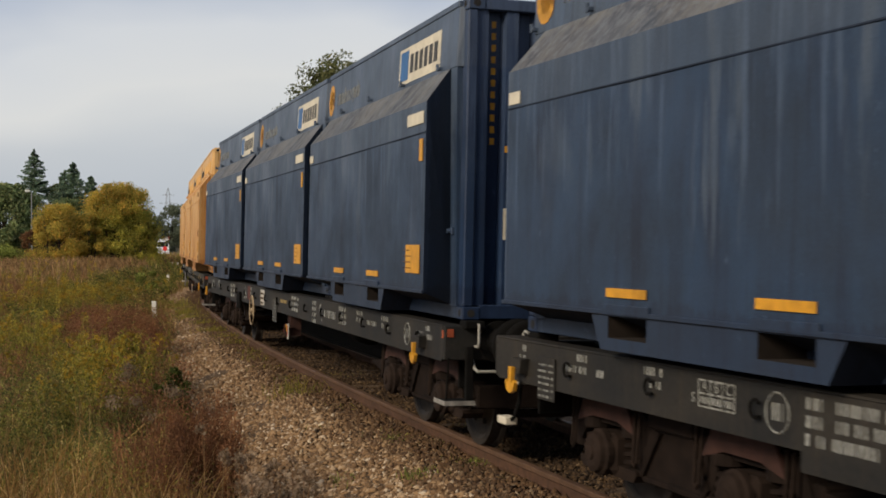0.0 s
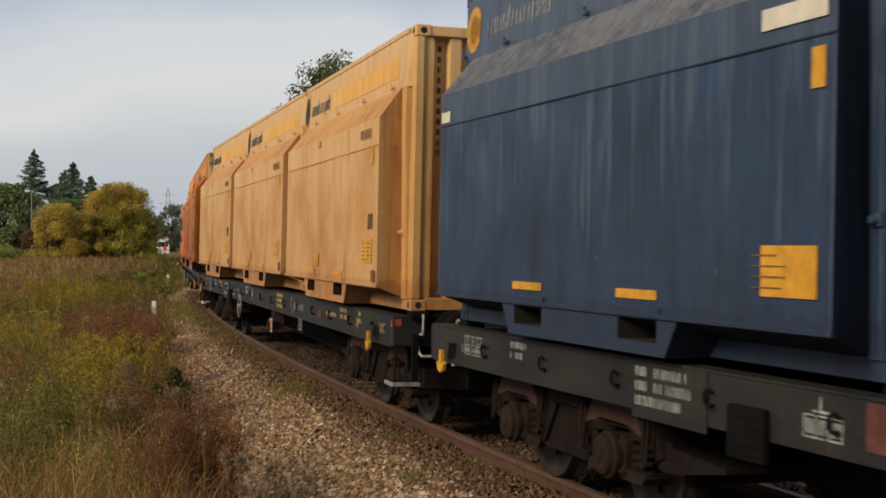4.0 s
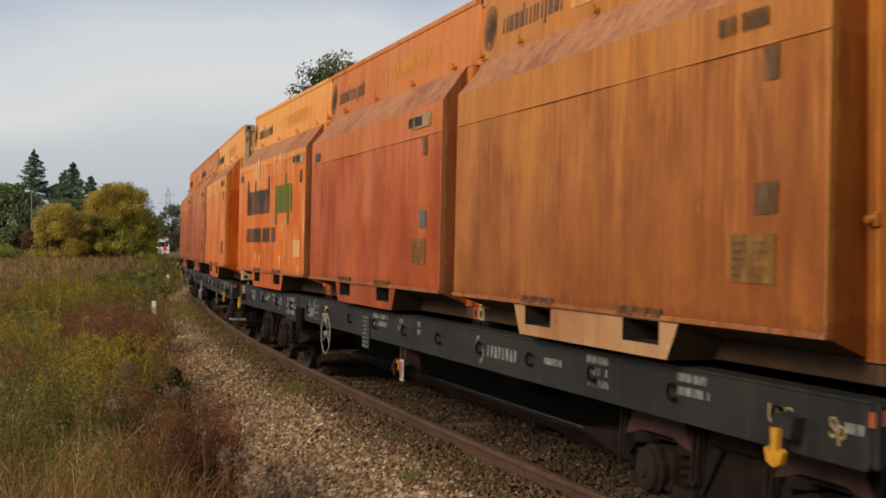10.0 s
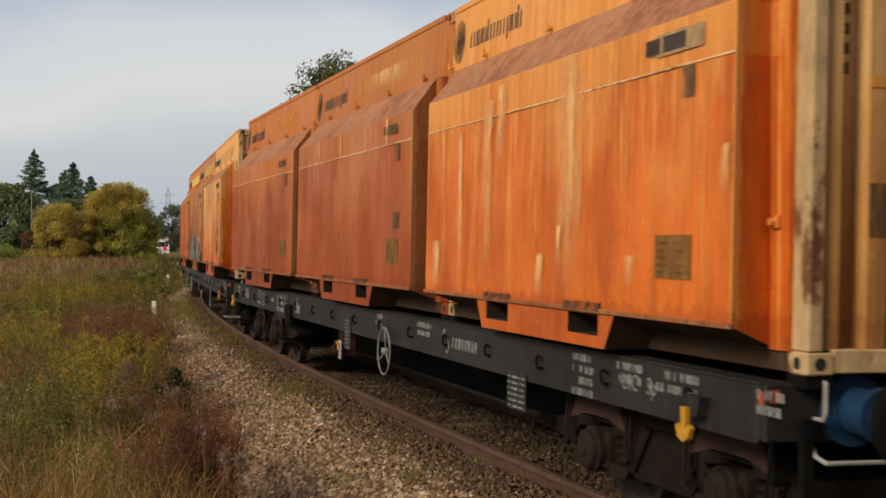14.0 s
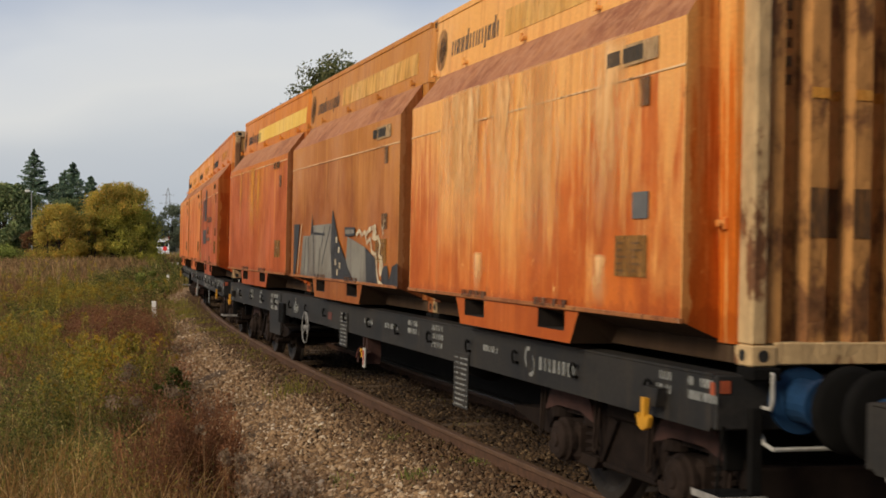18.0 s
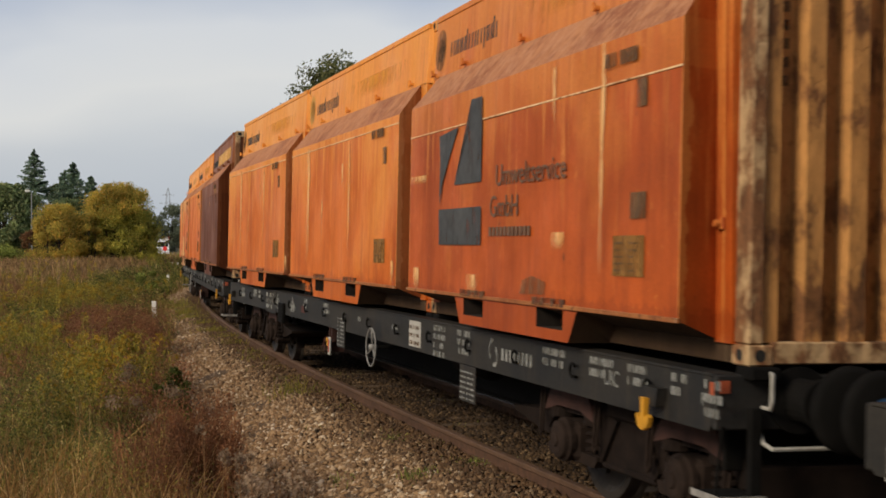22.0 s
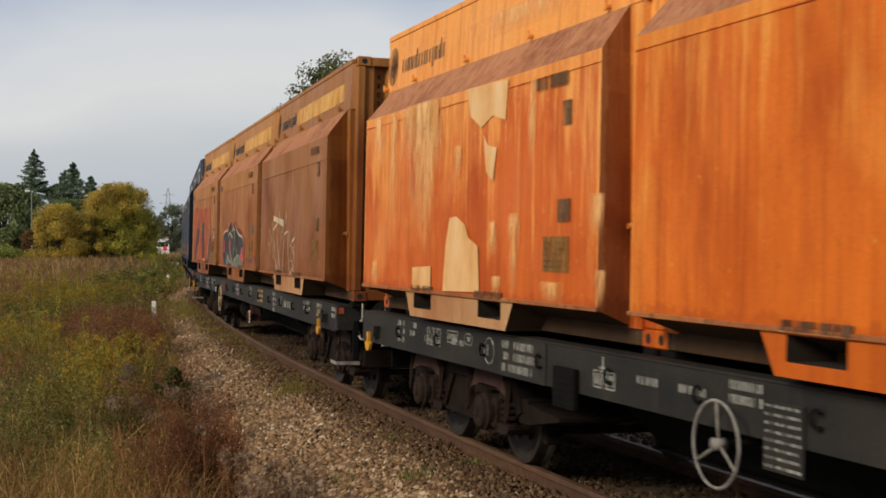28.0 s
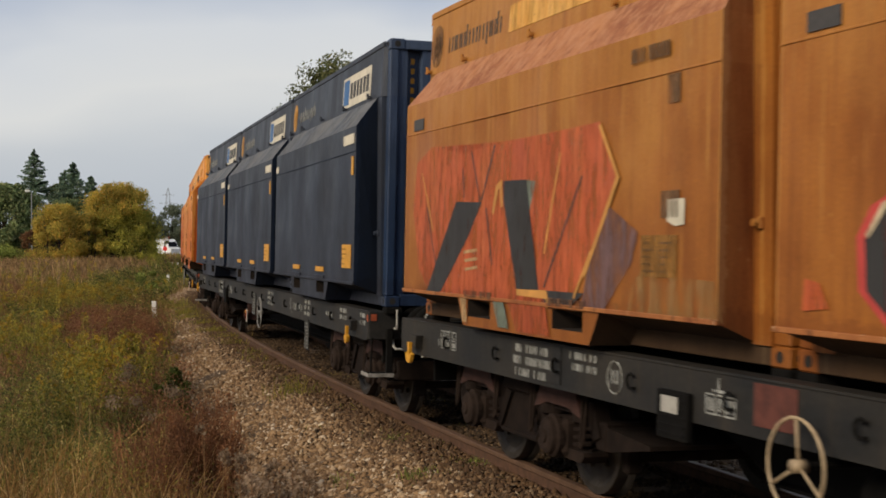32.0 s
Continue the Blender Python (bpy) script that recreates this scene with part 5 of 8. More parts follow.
            hr.tube([(end + sx * 0.05, sy * 1.12, 0.88), (end + sx * 0.10, sy * 1.12, 0.81), (end + sx * 0.20, sy * 1.12, 0.79), (end + sx * 0.20, sy * 0.55, 0.79), (end + sx * 0.05, sy * 0.55, 0.82)], 0.013)
            part("grab_rail", hr, WHITE, wagon, "pale bent grab rail")
            gr = G()
            gr.tube([(end + sx * 0.05, sy * 1.10, 1.00), (end + sx * 0.13, sy * 1.10, 1.00), (end + sx * 0.15, sy * 1.10, 1.04), (end + sx * 0.15, sy * 1.10, 1.19), (end + sx * 0.12, sy * 1.10, 1.21), (end + sx * 0.05, sy * 1.10, 1.20)], 0.012)
            part("end_grip", gr, WHITE, wagon, "pale end grip")
            # yellow towing hook on a bracket of the girder
            x = 8.22 if sx > 0 else -8.94
            tow = ((-0.030, 0.985), (0.030, 0.985), (0.022, 0.875), (0.048, 0.858), (0.060, 0.890), (0.086, 0.872), (0.062, 0.812), (0.0, 0.788), (-0.062, 0.812), (-0.086, 0.872), (-0.060, 0.890), (-0.048, 0.858), (-0.022, 0.875))
            tk = G().prism([(x + dx, sy * (SOLE_W + 0.075), z) for dx, z in tow], (0, sy * 0.03, 0))
            part("tow_hook", tk, YELLOW, wagon, "yellow painted tow hook")
            hg = G().prism([(x - 0.10, sy * (SOLE_W + 0.002), 0.94), (x + 0.10, sy * (SOLE_W + 0.002), 0.94), (x + 0.13, sy * (SOLE_W + 0.002), 1.05), (x - 0.06, sy * (SOLE_W + 0.002), 1.05)], (0, sy * 0.07, 0))
            part("hook_bracket", hg, WAGON_GREY, wagon)
        dk = G()
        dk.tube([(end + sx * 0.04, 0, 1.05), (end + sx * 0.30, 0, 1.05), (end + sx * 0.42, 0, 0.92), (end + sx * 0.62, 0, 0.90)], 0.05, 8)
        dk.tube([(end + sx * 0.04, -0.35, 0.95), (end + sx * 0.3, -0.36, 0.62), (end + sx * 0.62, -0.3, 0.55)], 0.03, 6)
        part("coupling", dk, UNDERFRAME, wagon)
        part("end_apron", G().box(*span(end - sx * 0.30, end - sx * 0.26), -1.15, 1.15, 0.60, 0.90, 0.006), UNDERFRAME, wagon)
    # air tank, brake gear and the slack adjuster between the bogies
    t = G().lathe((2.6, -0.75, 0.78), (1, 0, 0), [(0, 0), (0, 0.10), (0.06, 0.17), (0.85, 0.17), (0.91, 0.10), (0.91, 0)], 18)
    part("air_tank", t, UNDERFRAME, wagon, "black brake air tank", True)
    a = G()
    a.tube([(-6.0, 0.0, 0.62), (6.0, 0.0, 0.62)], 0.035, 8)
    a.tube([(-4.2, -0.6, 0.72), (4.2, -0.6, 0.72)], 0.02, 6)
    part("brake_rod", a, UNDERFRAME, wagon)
    for x in (-7.2, 7.15):
        make_bogie(wagon, x, math.degrees(-K0 * 7.1) * (1 if x > 0 else -1), -1 if x > 0 else 1)
    return wagon


def foot_lever(wagon):
    """A bent uncoupling arm with a pale tread below the rear corner."""
    arm = part("foot_lever", G().tube([(-9.02, -1.36, 0.90), (-9.05, -1.36, 0.70), (-9.14, -1.36, 0.58), (-9.22, -1.36, 0.545)], 0.016, 6), UNDERFRAME, wagon, "bent dark foot lever")
    part("tread", G().box(-9.36, -9.19, -1.41, -1.31, 0.515, 0.575, 0.008), CREAM_SIGN, arm, "pale worn tread")


FACE = SOLE_W + 0.003


def brake_lever(wagon, x):
    lv = G()
    lv.box(x - 0.02, x + 0.02, -1.36, -1.20, 0.60, 0.90)
    lv.box(x + 0.14, x + 0.18, -1.36, -1.20, 0.56, 0.90)
    lv.box(x - 0.14, x + 0.26, -1.37, -1.33, 0.68, 0.71, 0.006)
    lv.tube([(x - 0.14, -1.36, 0.70), (x - 0.17, -1.37, 0.62), (x - 0.15, -1.38, 0.55)], 0.013, 6)
    lever = part("brake_lever", lv, BOGIE_RUST, wagon, "rusty brake changeover lever", False)
    part("lever_plate", G().box(x + 0.13, x + 0.24, -1.40, -1.385, 0.52, 0.74, 0.004), WHITE, lever, "white lever plate with a red stroke")
    part("lever_stroke", G().prism([(x + 0.15, -1.404, 0.71), (x + 0.22, -1.404, 0.71), (x + 0.19, -1.404, 0.55), (x + 0.165, -1.404, 0.55)], (0, 0.003, 0)), RED, lever)
    part("lever_knob", G().cyl((x + 0.03, -1.40, 0.70), (x + 0.03, -1.35, 0.70), 0.022, 10).box(x + 0.015, x + 0.045, -1.39, -1.375, 0.62, 0.69, 0.004), YELLOW, lever, "small yellow tap")
    part("lever_handle", G().tube([(x - 0.02, -1.385, 0.73), (x - 0.10, -1.39, 0.70), (x - 0.20, -1.39, 0.60)], 0.010, 6), RED_DULL, lever, "thin dull red handle")


def girder_mark(wagon, name, x0, x1, z0, z1, material, label="", depth=0.004):
    g = G().box(x0, x1, -FACE - depth, -FACE, z0, z1)
    return part(name, g, material, wagon, label)


def text_rows(wagon, x, z, widths, h=0.05, material=None, gap=0.035, rng=None):
    """Stencilled lines of figures, each letter a small plain bar."""
    g = G()
    for r, width in enumerate(widths):
        zz, xx = z - r * (h + gap), x
        while xx < x + width - 0.02:
            w = rng.uniform(0.016, 0.030)
            if rng.random() > 0.14:
                g.box(xx, xx + w, -FACE - 0.003, -FACE, zz, zz + h)
            xx += w + 0.016
    return tagged(part("stencil", g, material or LETTER, wagon, "white stencilled lines too blurred to read"), kind="stuff")


def table_mark(wagon, x, z, cols=3, rows=2, cw=0.13, rh=0.075, letters=""):
    """A load table: thin white frame lines, with its letters."""
    g = G()
    for i in range(cols + 1):
        g.box(x + i * cw - 0.005, x + i * cw + 0.005, -FACE - 0.003, -FACE, z, z + rows * rh)
    for j in range(rows + 1):
        g.box(x, x + cols * cw, -FACE - 0.003, -FACE, z + j * rh - 0.005, z + j * rh + 0.005)
    tab = part("load_table", g, LETTER, wagon, "white stencilled load limit table")
    b = G()
    for i in range(cols):
        for k in range(3):
            b.box(x + i * cw + 0.02 + k * 0.035, x + i * cw + 0.042 + k * 0.035, -FACE - 0.003, -FACE, z + 0.018, z + rh - 0.018)
    tagged(part("figure_row", b, LETTER, tab), kind="stuff")
    for i, ch in enumerate(letters):
        lettering(ch, x + (i + 0.5) * cw, z + rh + 0.014, 0.062, -FACE - 0.002, LETTER, tab)
    return tab


LETTER_MESHES = {}


def lettering(text, x, z, size, y, material, parent, name="lettering"):
    """Words in the built-in font, as a flat mesh; alike ones share it."""
    key = (text, size, material.name)
    if key not in LETTER_MESHES:
        cu = bpy.data.curves.new(name, "FONT")
        cu.body, cu.size, cu.align_x, cu.extrude = text, size * 1.4, "CENTER", 0.001
        tmp = bpy.data.objects.new(name, cu)
        me = tmp.to_mesh().copy()
        tmp.to_mesh_clear()
        bpy.data.objects.remove(tmp)
        me.materials.clear()
        me.materials.append(material)
        LETTER_MESHES[key] = me
    ob = new(name, LETTER_MESHES[key])
    ob.parent = parent
    ob.matrix_basis = pose(x, y, z, 90, 0, 0)
    return ob


def handwheel(wagon, x, z=0.80, big=0.245, paint=None):
    g = G().torus((x, -1.50, z), (0, 1, 0), big, 0.0095, 28, 8)
    for k in range(3):
        a = math.radians(90 + 120 * k)
        g.tube([(x, -1.48, z), (x + big * math.cos(a), -1.50, z + big * math.sin(a))], 0.009, 6)
    g.cyl((x, -1.52, z), (x, -1.44, z), 0.035, 10)
    hw = part("brake_handwheel", g, paint or WHEEL_PALE, wagon, "pale spoked brake handwheel", True)
    s = G().cyl((x, -1.45, z), (x, -0.6, z), 0.02, 8)
    part("spindle", s, UNDERFRAME, hw)


def round_logo(wagon, x, z=1.02):
    """The owner's mark: two curved strokes and a row of plain bars."""
    mark = None
    for k, (a0, a1, cx) in enumerate(((60, 250, -0.01), (-120, 70, 0.06))):
        vs = []
        for a in range(a0, a1 + 1, 19):
            c, d = math.cos(math.radians(a)), math.sin(math.radians(a))
            for rr in (1.0, 0.62):
                vs.append((x + cx + 0.075 * rr * c, -FACE - 0.003, z + (0.028 if k == 0 else -0.028) + 0.085 * rr * d))
        n = len(vs) // 2
        g = G().add(vs, [(2 * i, 2 * i + 1, 2 * i + 3, 2 * i + 2) for i in range(n - 1)])
        if mark is None:
            mark = part("owner_mark", g, LETTER, wagon, "white double-stroke owner's mark with a row of bars")
        else:
            part("second_stroke", g, LETTER, mark)
    b = G()
    for k in range(8):
        b.box(x + 0.22 + k * 0.09, x + 0.27 + k * 0.09, -FACE - 0.003, -FACE, z - 0.045, z + 0.05)
    tagged(part("name_mark", b, LETTER, mark), kind="stuff")


def sign_tab(wagon, x, z0=0.62, z1=1.05, w=0.17, material=None):
    g = G().box(x, x + w, -FACE - 0.012, -FACE - 0.004, z0, z1, 0.003)
    tab = part("notice_plate", g, material or WAGON_GREY, wagon, "hanging notice plate with small white print")
    b = G()
    n, r = int((z1 - z0) / 0.045), random.Random(int(abs(x) * 100))
    for k in range(n):
        xx = x + 0.02
        while xx < x + w - 0.03:
            d = min(r.uniform(0.015, 0.06), x + w - 0.02 - xx)
            b.box(xx, xx + d, -FACE - 0.015, -FACE - 0.012, z0 + 0.02 + k * 0.045, z0 + 0.036 + k * 0.045)
            xx += d + r.uniform(0.012, 0.03)
    tagged(part("fine_print", b, LETTER, tab), kind="stuff")


# ---- the containers ----
def mirror(pts, s):
    return [(x, s * y, z) for x, y, z in pts]


CL = 3.029
BULGE_W, B0, B1, BX = 1.52, 0.235, 1.95, 2.79


def make_container():
    con = thing("container", "tall bulged-side wood chip container on a flat wagon", "freight container", "containers on the train")
    for s in (-1, 1):
        g = G()
        # bulged sheet, gently uneven
        nx, nz = 16, 7
        vs = []
        for j in range(nz + 1):
            for i in range(nx + 1):
                x, z = -BX + 2 * BX * i / nx, B0 + (B1 - B0) * j / nz
                edge = 0 if i in (0, nx) or j in (0, nz) else 1
                d = edge * 0.011 * noise.noise(Vector((x * 1.1, z * 1.4, 3.0 + s)))
                vs.append((x, s * (BULGE_W + d), z))
        g.add(vs, [(j * (nx + 1) + i, j * (nx + 1) + i + 1, (j + 1) * (nx + 1) + i + 1, (j + 1) * (nx + 1) + i) for j in range(nz) for i in range(nx)])
        low, high, top = (1.19, 0.115), (1.275, 2.265), (1.25, 2.80)
        ex, xr = 2.93, 2.69
        quads = [[(-xr, low[0], low[1]), (xr, low[0], low[1]), (BX, BULGE_W, B0), (-BX, BULGE_W, B0)],
                 [(-ex + 0.05, high[0], high[1]), (ex - 0.05, high[0], high[1]), (ex - 0.05, top[0], top[1]), (-ex + 0.05, top[0], top[1])]]
        for e in (-1, 1):
            quads += [[(e * xr, low[0], low[1]), (e * BX, BULGE_W, B0), (e * BX, BULGE_W, B1), (e * xr, high[0], high[1])],
                      [(e * (ex - 0.05), high[0], high[1]), (e * (ex - 0.05), top[0], top[1]), (e * ex, 1.19, top[1]), (e * ex, 1.19, high[1])]]
        for q in quads[1:2] + quads[3::2]:
            g.add(mirror(q, s), [tuple(range(len(q)))])
        for e in (-1, 1):
            # flat wall between the bulge and the corner post
            g.add(mirror([(e * xr, 1.235, low[1]), (e * 2.885, 1.235, low[1]), (e * 2.885, 1.268, high[1]), (e * xr, 1.268, high[1])], s), [(0, 1, 2, 3)])
            g.add(mirror([(e * 2.885, 1.19, low[1]), (e * 2.885, 1.235, low[1]), (e * 2.885, 1.268, high[1]), (e * 2.885, 1.19, high[1])], s), [(0, 1, 2, 3)])
        side = part("side_wall", g, DARK, con)
        for e in (-1, 1):
            k = G().cyl((e * 2.77, s * 1.235, 0.79), (e * 2.77, s * 1.30, 0.79), 0.022, 8)
            k.box(e * 2.77 - 0.035, e * 2.77 + 0.035, *sorted((s * 1.24, s * 1.265)), 0.755, 0.825, 0.006)
            part("latch_bolt", k, DARK, con)
        part("under_slope", G().add(mirror(quads[0], s), [(0, 1, 2, 3)]), DARK, con, "grimy underside of the bulge, shade in its paint")
        part("rear_slope", G().add(mirror(quads[2], s), [tuple(range(len(quads[2])))]), DARK, con)
        part("front_slope", G().add(mirror(quads[4], s), [tuple(range(len(quads[4])))]), DARK, con)
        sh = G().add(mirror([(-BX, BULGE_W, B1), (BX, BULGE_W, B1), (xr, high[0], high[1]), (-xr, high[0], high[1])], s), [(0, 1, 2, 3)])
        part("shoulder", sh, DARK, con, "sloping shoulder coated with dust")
        # welded seam and bottom edge strip
        r = G().box(-BX, BX, *span(s * BULGE_W, s * (BULGE_W + 0.007)), 1.667, 1.680, 0.002)
        part("weld_seam", r, DARK, side)
        r = G().box(-BX - 0.01, BX + 0.01, min(s * (BULGE_W - 0.01), s * (BULGE_W + 0.018)), max(s * (BULGE_W - 0.01), s * (BULGE_W + 0.018)), B0 - 0.012, B0 + 0.018, 0.004)
        part("lower_lip", r, DARK, side)
        # fork pocket bracket: a plate with two openings
        b = G()
        y, t = s * (BULGE_W - 0.002), -s * 0.012
        z0, z1, pz0, pz1 = 0.0, B0 + 0.005, 0.078, 0.215
        xs_top, xs_bot = (-1.34, -1.09, -0.59, 0.59, 1.09, 1.34), (-1.19, -1.09, -0.59, 0.59, 1.09, 1.19)
        zs = (z0, pz0, pz1, z1)
        vs = [(xb + (xt - xb) * z / z1, y, z) for z in zs for xt, xb in zip(xs_top, xs_bot)]
        fs = [(j * 6 + i, j * 6 + i + 1, j * 6 + i + 7, j * 6 + i + 6) for j in range(3) for i in range(5) if not (j == 1 and i in (1, 3))]
        n0 = len(vs)
        vs += [(-1.19, s * 1.20, z0), (-1.34, s * 1.20, 0.15), (1.19, s * 1.20, z0), (1.34, s * 1.20, 0.15)]
        fs += [(0, 5, n0 + 2, n0)]
        # the pockets' inner walls
        b.add(vs, fs)
        br = part("fork_bracket", b, DARK, con)
        for q in ((0, 6, 12, 18, n0 + 1, n0), (5, 11, 17, 23, n0 + 3, n0 + 2)):
            part("bracket_cheek", G().add([vs[i] for i in q], [tuple(range(6))]), DARK, br)
        for i in (1, 3):
            c = [6 + i, 6 + i + 1, 12 + i + 1, 12 + i]
            lv = [(vs[q][0], s * (BULGE_W - 0.004), vs[q][2]) for q in c] + [(vs[q][0], s * 1.19, vs[q][2]) for q in c]
            part("pocket_lining", G().add(lv, [(q, (q + 1) % 4, 4 + (q + 1) % 4, 4 + q) for q in range(4)]), DARK, br, "grimy pocket lining, recess shade in its paint")
        for e in (-1, 1):
            xa, xb = sorted((e * 0.59, e * 1.09))
            yb = s * 1.195
            part("pocket_back", G().box(xa, xb, min(yb, yb + s * 0.01), max(yb, yb + s * 0.01), pz0, pz1), DARK, br)
            yp = sorted((s * BULGE_W, s * (BULGE_W + 0.02)))
            part("pocket_guard", G().box(xa - 0.05, xb + 0.05, yp[0], yp[1], 0.232, 0.29, 0.004), DARK, br)
        # hooks along the shoulder
        for x in (-2.85, -1.9, -0.42, 1.03, 2.4):
            h = G().box(x - 0.022, x + 0.022, min(s * 1.27, s * 1.32), max(s * 1.27, s * 1.32), 2.285, 2.315, 0.005)
            h.cyl((x, s * 1.315, 2.275), (x, s * 1.315, 2.34), 0.016, 8)
            part("tarp_hook", h, DARK, con)
        part("top_rail", G().box(-2.87, 2.87, min(s * 1.26, s * 1.16), max(s * 1.26, s * 1.16), 2.80, 2.86, 0.008), DARK, con)
        part("base_rail", G().box(-2.87, 2.87, min(s * 1.215, s * 1.12), max(s * 1.215, s * 1.12), 0.005, 0.125, 0.006), DARK, con)
    for e in (-1, 1):
        for s in (-1, 1):
            g = G()
            x0, x1 = sorted((e * CL, e * (CL - 0.16)))
            g.box(x0 if e < 0 else x0 + 0.0, x1, min(s * 1.215, s * 1.12), max(s * 1.215, s * 1.12), 0.118, 2.76, 0.012)
            part("corner_post", g, DARK, con)
            for z0, z1 in ((0.0, 0.118), (2.76, 2.878)):
                cc = G()
                xa, xb = sorted((e * (CL + 0.004), e * (CL - 0.178)))
                ya, yb = sorted((s * 1.219, s * 1.057))
                # a solid casting; dark discs paint its shaded holes on the outer and end faces
                cc.box(xa, xb, ya, yb, z0, z1, 0.01)
                c = part("corner_casting", cc, DARK, con)
                part("casting_hole", G().lathe((e * (CL - 0.09), s * 1.2185, (z0 + z1) / 2), (0, s, 0), [(0, 0.0), (0.002, 0.0), (0.002, 0.033), (0, 0.036)], 12), DARK, c)
                hole = G().lathe((e * (CL + 0.0035), s * 1.138, (z0 + z1) / 2), (e, 0, 0), [(0, 0.0), (0.002, 0.0), (0.002, 0.033), (0, 0.036)], 12)
                part("casting_hole", hole, DARK, c)
        # corrugated end wall
        g = G()
        ys, xs = [], []
        n, y = 8, -1.13
        pitch = 2.26 / n
        for k in range(n):
            for fy, dx in ((0.0, 0.0), (0.40, 0.0), (0.50, 0.105), (0.90, 0.105)):
                ys.append(y + (k + fy) * pitch)
                xs.append(e * (CL - 0.03 - dx))
        ys.append(1.13)
        xs.append(e * (CL - 0.03))
        vs = [(x, yy, z) for z in (0.13, 2.77) for x, yy in zip(xs, ys)]
        m = len(xs)
        g.add(vs, [(i, i + 1, m + i + 1, m + i) for i in range(m - 1)])
        part("end_wall", g, DARK, con)
        x0, x1 = sorted((e * (CL - 0.005), e * (CL - 0.12)))
        part("end_sill", G().box(x0, x1, -1.06, 1.06, 0.01, 0.135, 0.008), DARK, con)
        part("end_header", G().box(x0, x1, -1.06, 1.06, 2.765, 2.87, 0.008), DARK, con)
    part("roof_cover", G().box(-2.93, 2.93, -1.16, 1.16, 2.80, 2.83, 0.01), DARK, con, "flat dark roof sheet")
    part("floor_plate", G().box(-2.9, 2.9, -1.15, 1.15, 0.05, 0.11), DARK, con)
    return con


def dress(con, wall, post=None, lip=None, upper=None, bracket=None, dust=None, guard=None, end=None, slope=None, under=None, slope_all=None, seam=None):
    """Give each part of a container its own paint."""
    for o in con.children_recursive:
        kind = o.name.split(".")[0]
        m = wall
        if kind in ("corner_post", "corner_casting", "end_sill", "end_header") and post:
            m = post
        if kind == "weld_seam" and seam:
            m = seam
        if kind == "lower_lip" and lip:
            m = lip
        if kind == "end_wall" and end:
            m = end
        if kind == "fork_bracket" and bracket:
            m = bracket
        if kind == "pocket_guard" and guard:
            m = guard
        if kind in ("pocket_back", "pocket_lining"):
            m = POCKET
        if kind in ("casting_hole", "roof_cover", "floor_plate"):
            m = DARK
        # base rail: the bulge's shade is painted in
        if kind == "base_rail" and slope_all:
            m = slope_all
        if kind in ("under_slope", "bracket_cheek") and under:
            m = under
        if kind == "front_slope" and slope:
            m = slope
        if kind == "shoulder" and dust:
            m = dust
        if kind == "tarp_hook":
            m = upper or wall
        o.material_slots[0].link = "OBJECT"
        o.material_slots[0].material = m


MX = 0.17   # the wall marks lie this far forward of the places listed


def flat(con, name, x0, x1, z0, z1, material, label="", where="side", lean=0.0):
    """A thin sheet on the near wall (side: the bulge, top: the upper panel)."""
    if where == "side":
        x0, x1 = x0 + MX, x1 + MX
        y0 = y1 = -(BULGE_W + 0.012)
    else:
        y0, y1 = (-(1.275 - 0.025 * (z - 2.265) / 0.535 + 0.004) for z in (z0, z1))
    g = G().prism([(x0, y0, z0), (x1, y0, z0), (x1 + lean, y1, z1), (x0 + lean, y1, z1)], (0, 0.006, 0))
    return part(name, g, material, con, label)


def shape(con, name, pts, material, label="", lift=0.012, where="side"):
    """A flat painted outline on the bulge."""
    def yy(z):
        return -(BULGE_W + lift) if where == "side" else -(1.275 - 0.025 * (z - 2.265) / 0.535 + 0.004)
    g = G()
    n = len(pts)
    vs = [(x + (MX if where == "side" else 0), yy(z), z) for x, z in pts]
    bm = bmesh.new()
    f = bm.faces.new([bm.verts.new(v) for v in vs])
    bmesh.ops.triangulate(bm, faces=[f])
    bm.verts.index_update()
    g.add([v.co[:] for v in bm.verts], [[v.index for v in q.verts] for q in bm.faces])
    bm.free()
    return part(name, g, material, con, label)


def stroke(con, name, pts, width, material, label="", lift=0.014):
    """A painted line on the bulge through the points (x, z): one ribbon of even width."""
    y, n = -(BULGE_W + lift), len(pts)
    ps = [Vector((x + MX, z)) for x, z in pts]
    vs = []
    for k in range(n):
        d = (ps[min(k + 1, n - 1)] - ps[max(k - 1, 0)]).normalized()
        side = Vector((-d.y, d.x)) * width / 2
        if k in (0, n - 1):
            side *= 0.75
        for q in (ps[k] + side, ps[k] - side):
            vs.append((q.x, y, q.y))
    g = G().add(vs, [(2 * k, 2 * k + 1, 2 * k + 3, 2 * k + 2) for k in range(n - 1)])
    return part(name, g, material, con, label)


def bar_pair(g, x0, x1, z0, z1, st, ya, yb):
    """Two upright bars side by side."""
    for a in (x0, x1 - st):
        g.prism([(a, ya, z0), (a + st, ya, z0), (a + st, yb, z1), (a, yb, z1)], (0, 0.004, 0))


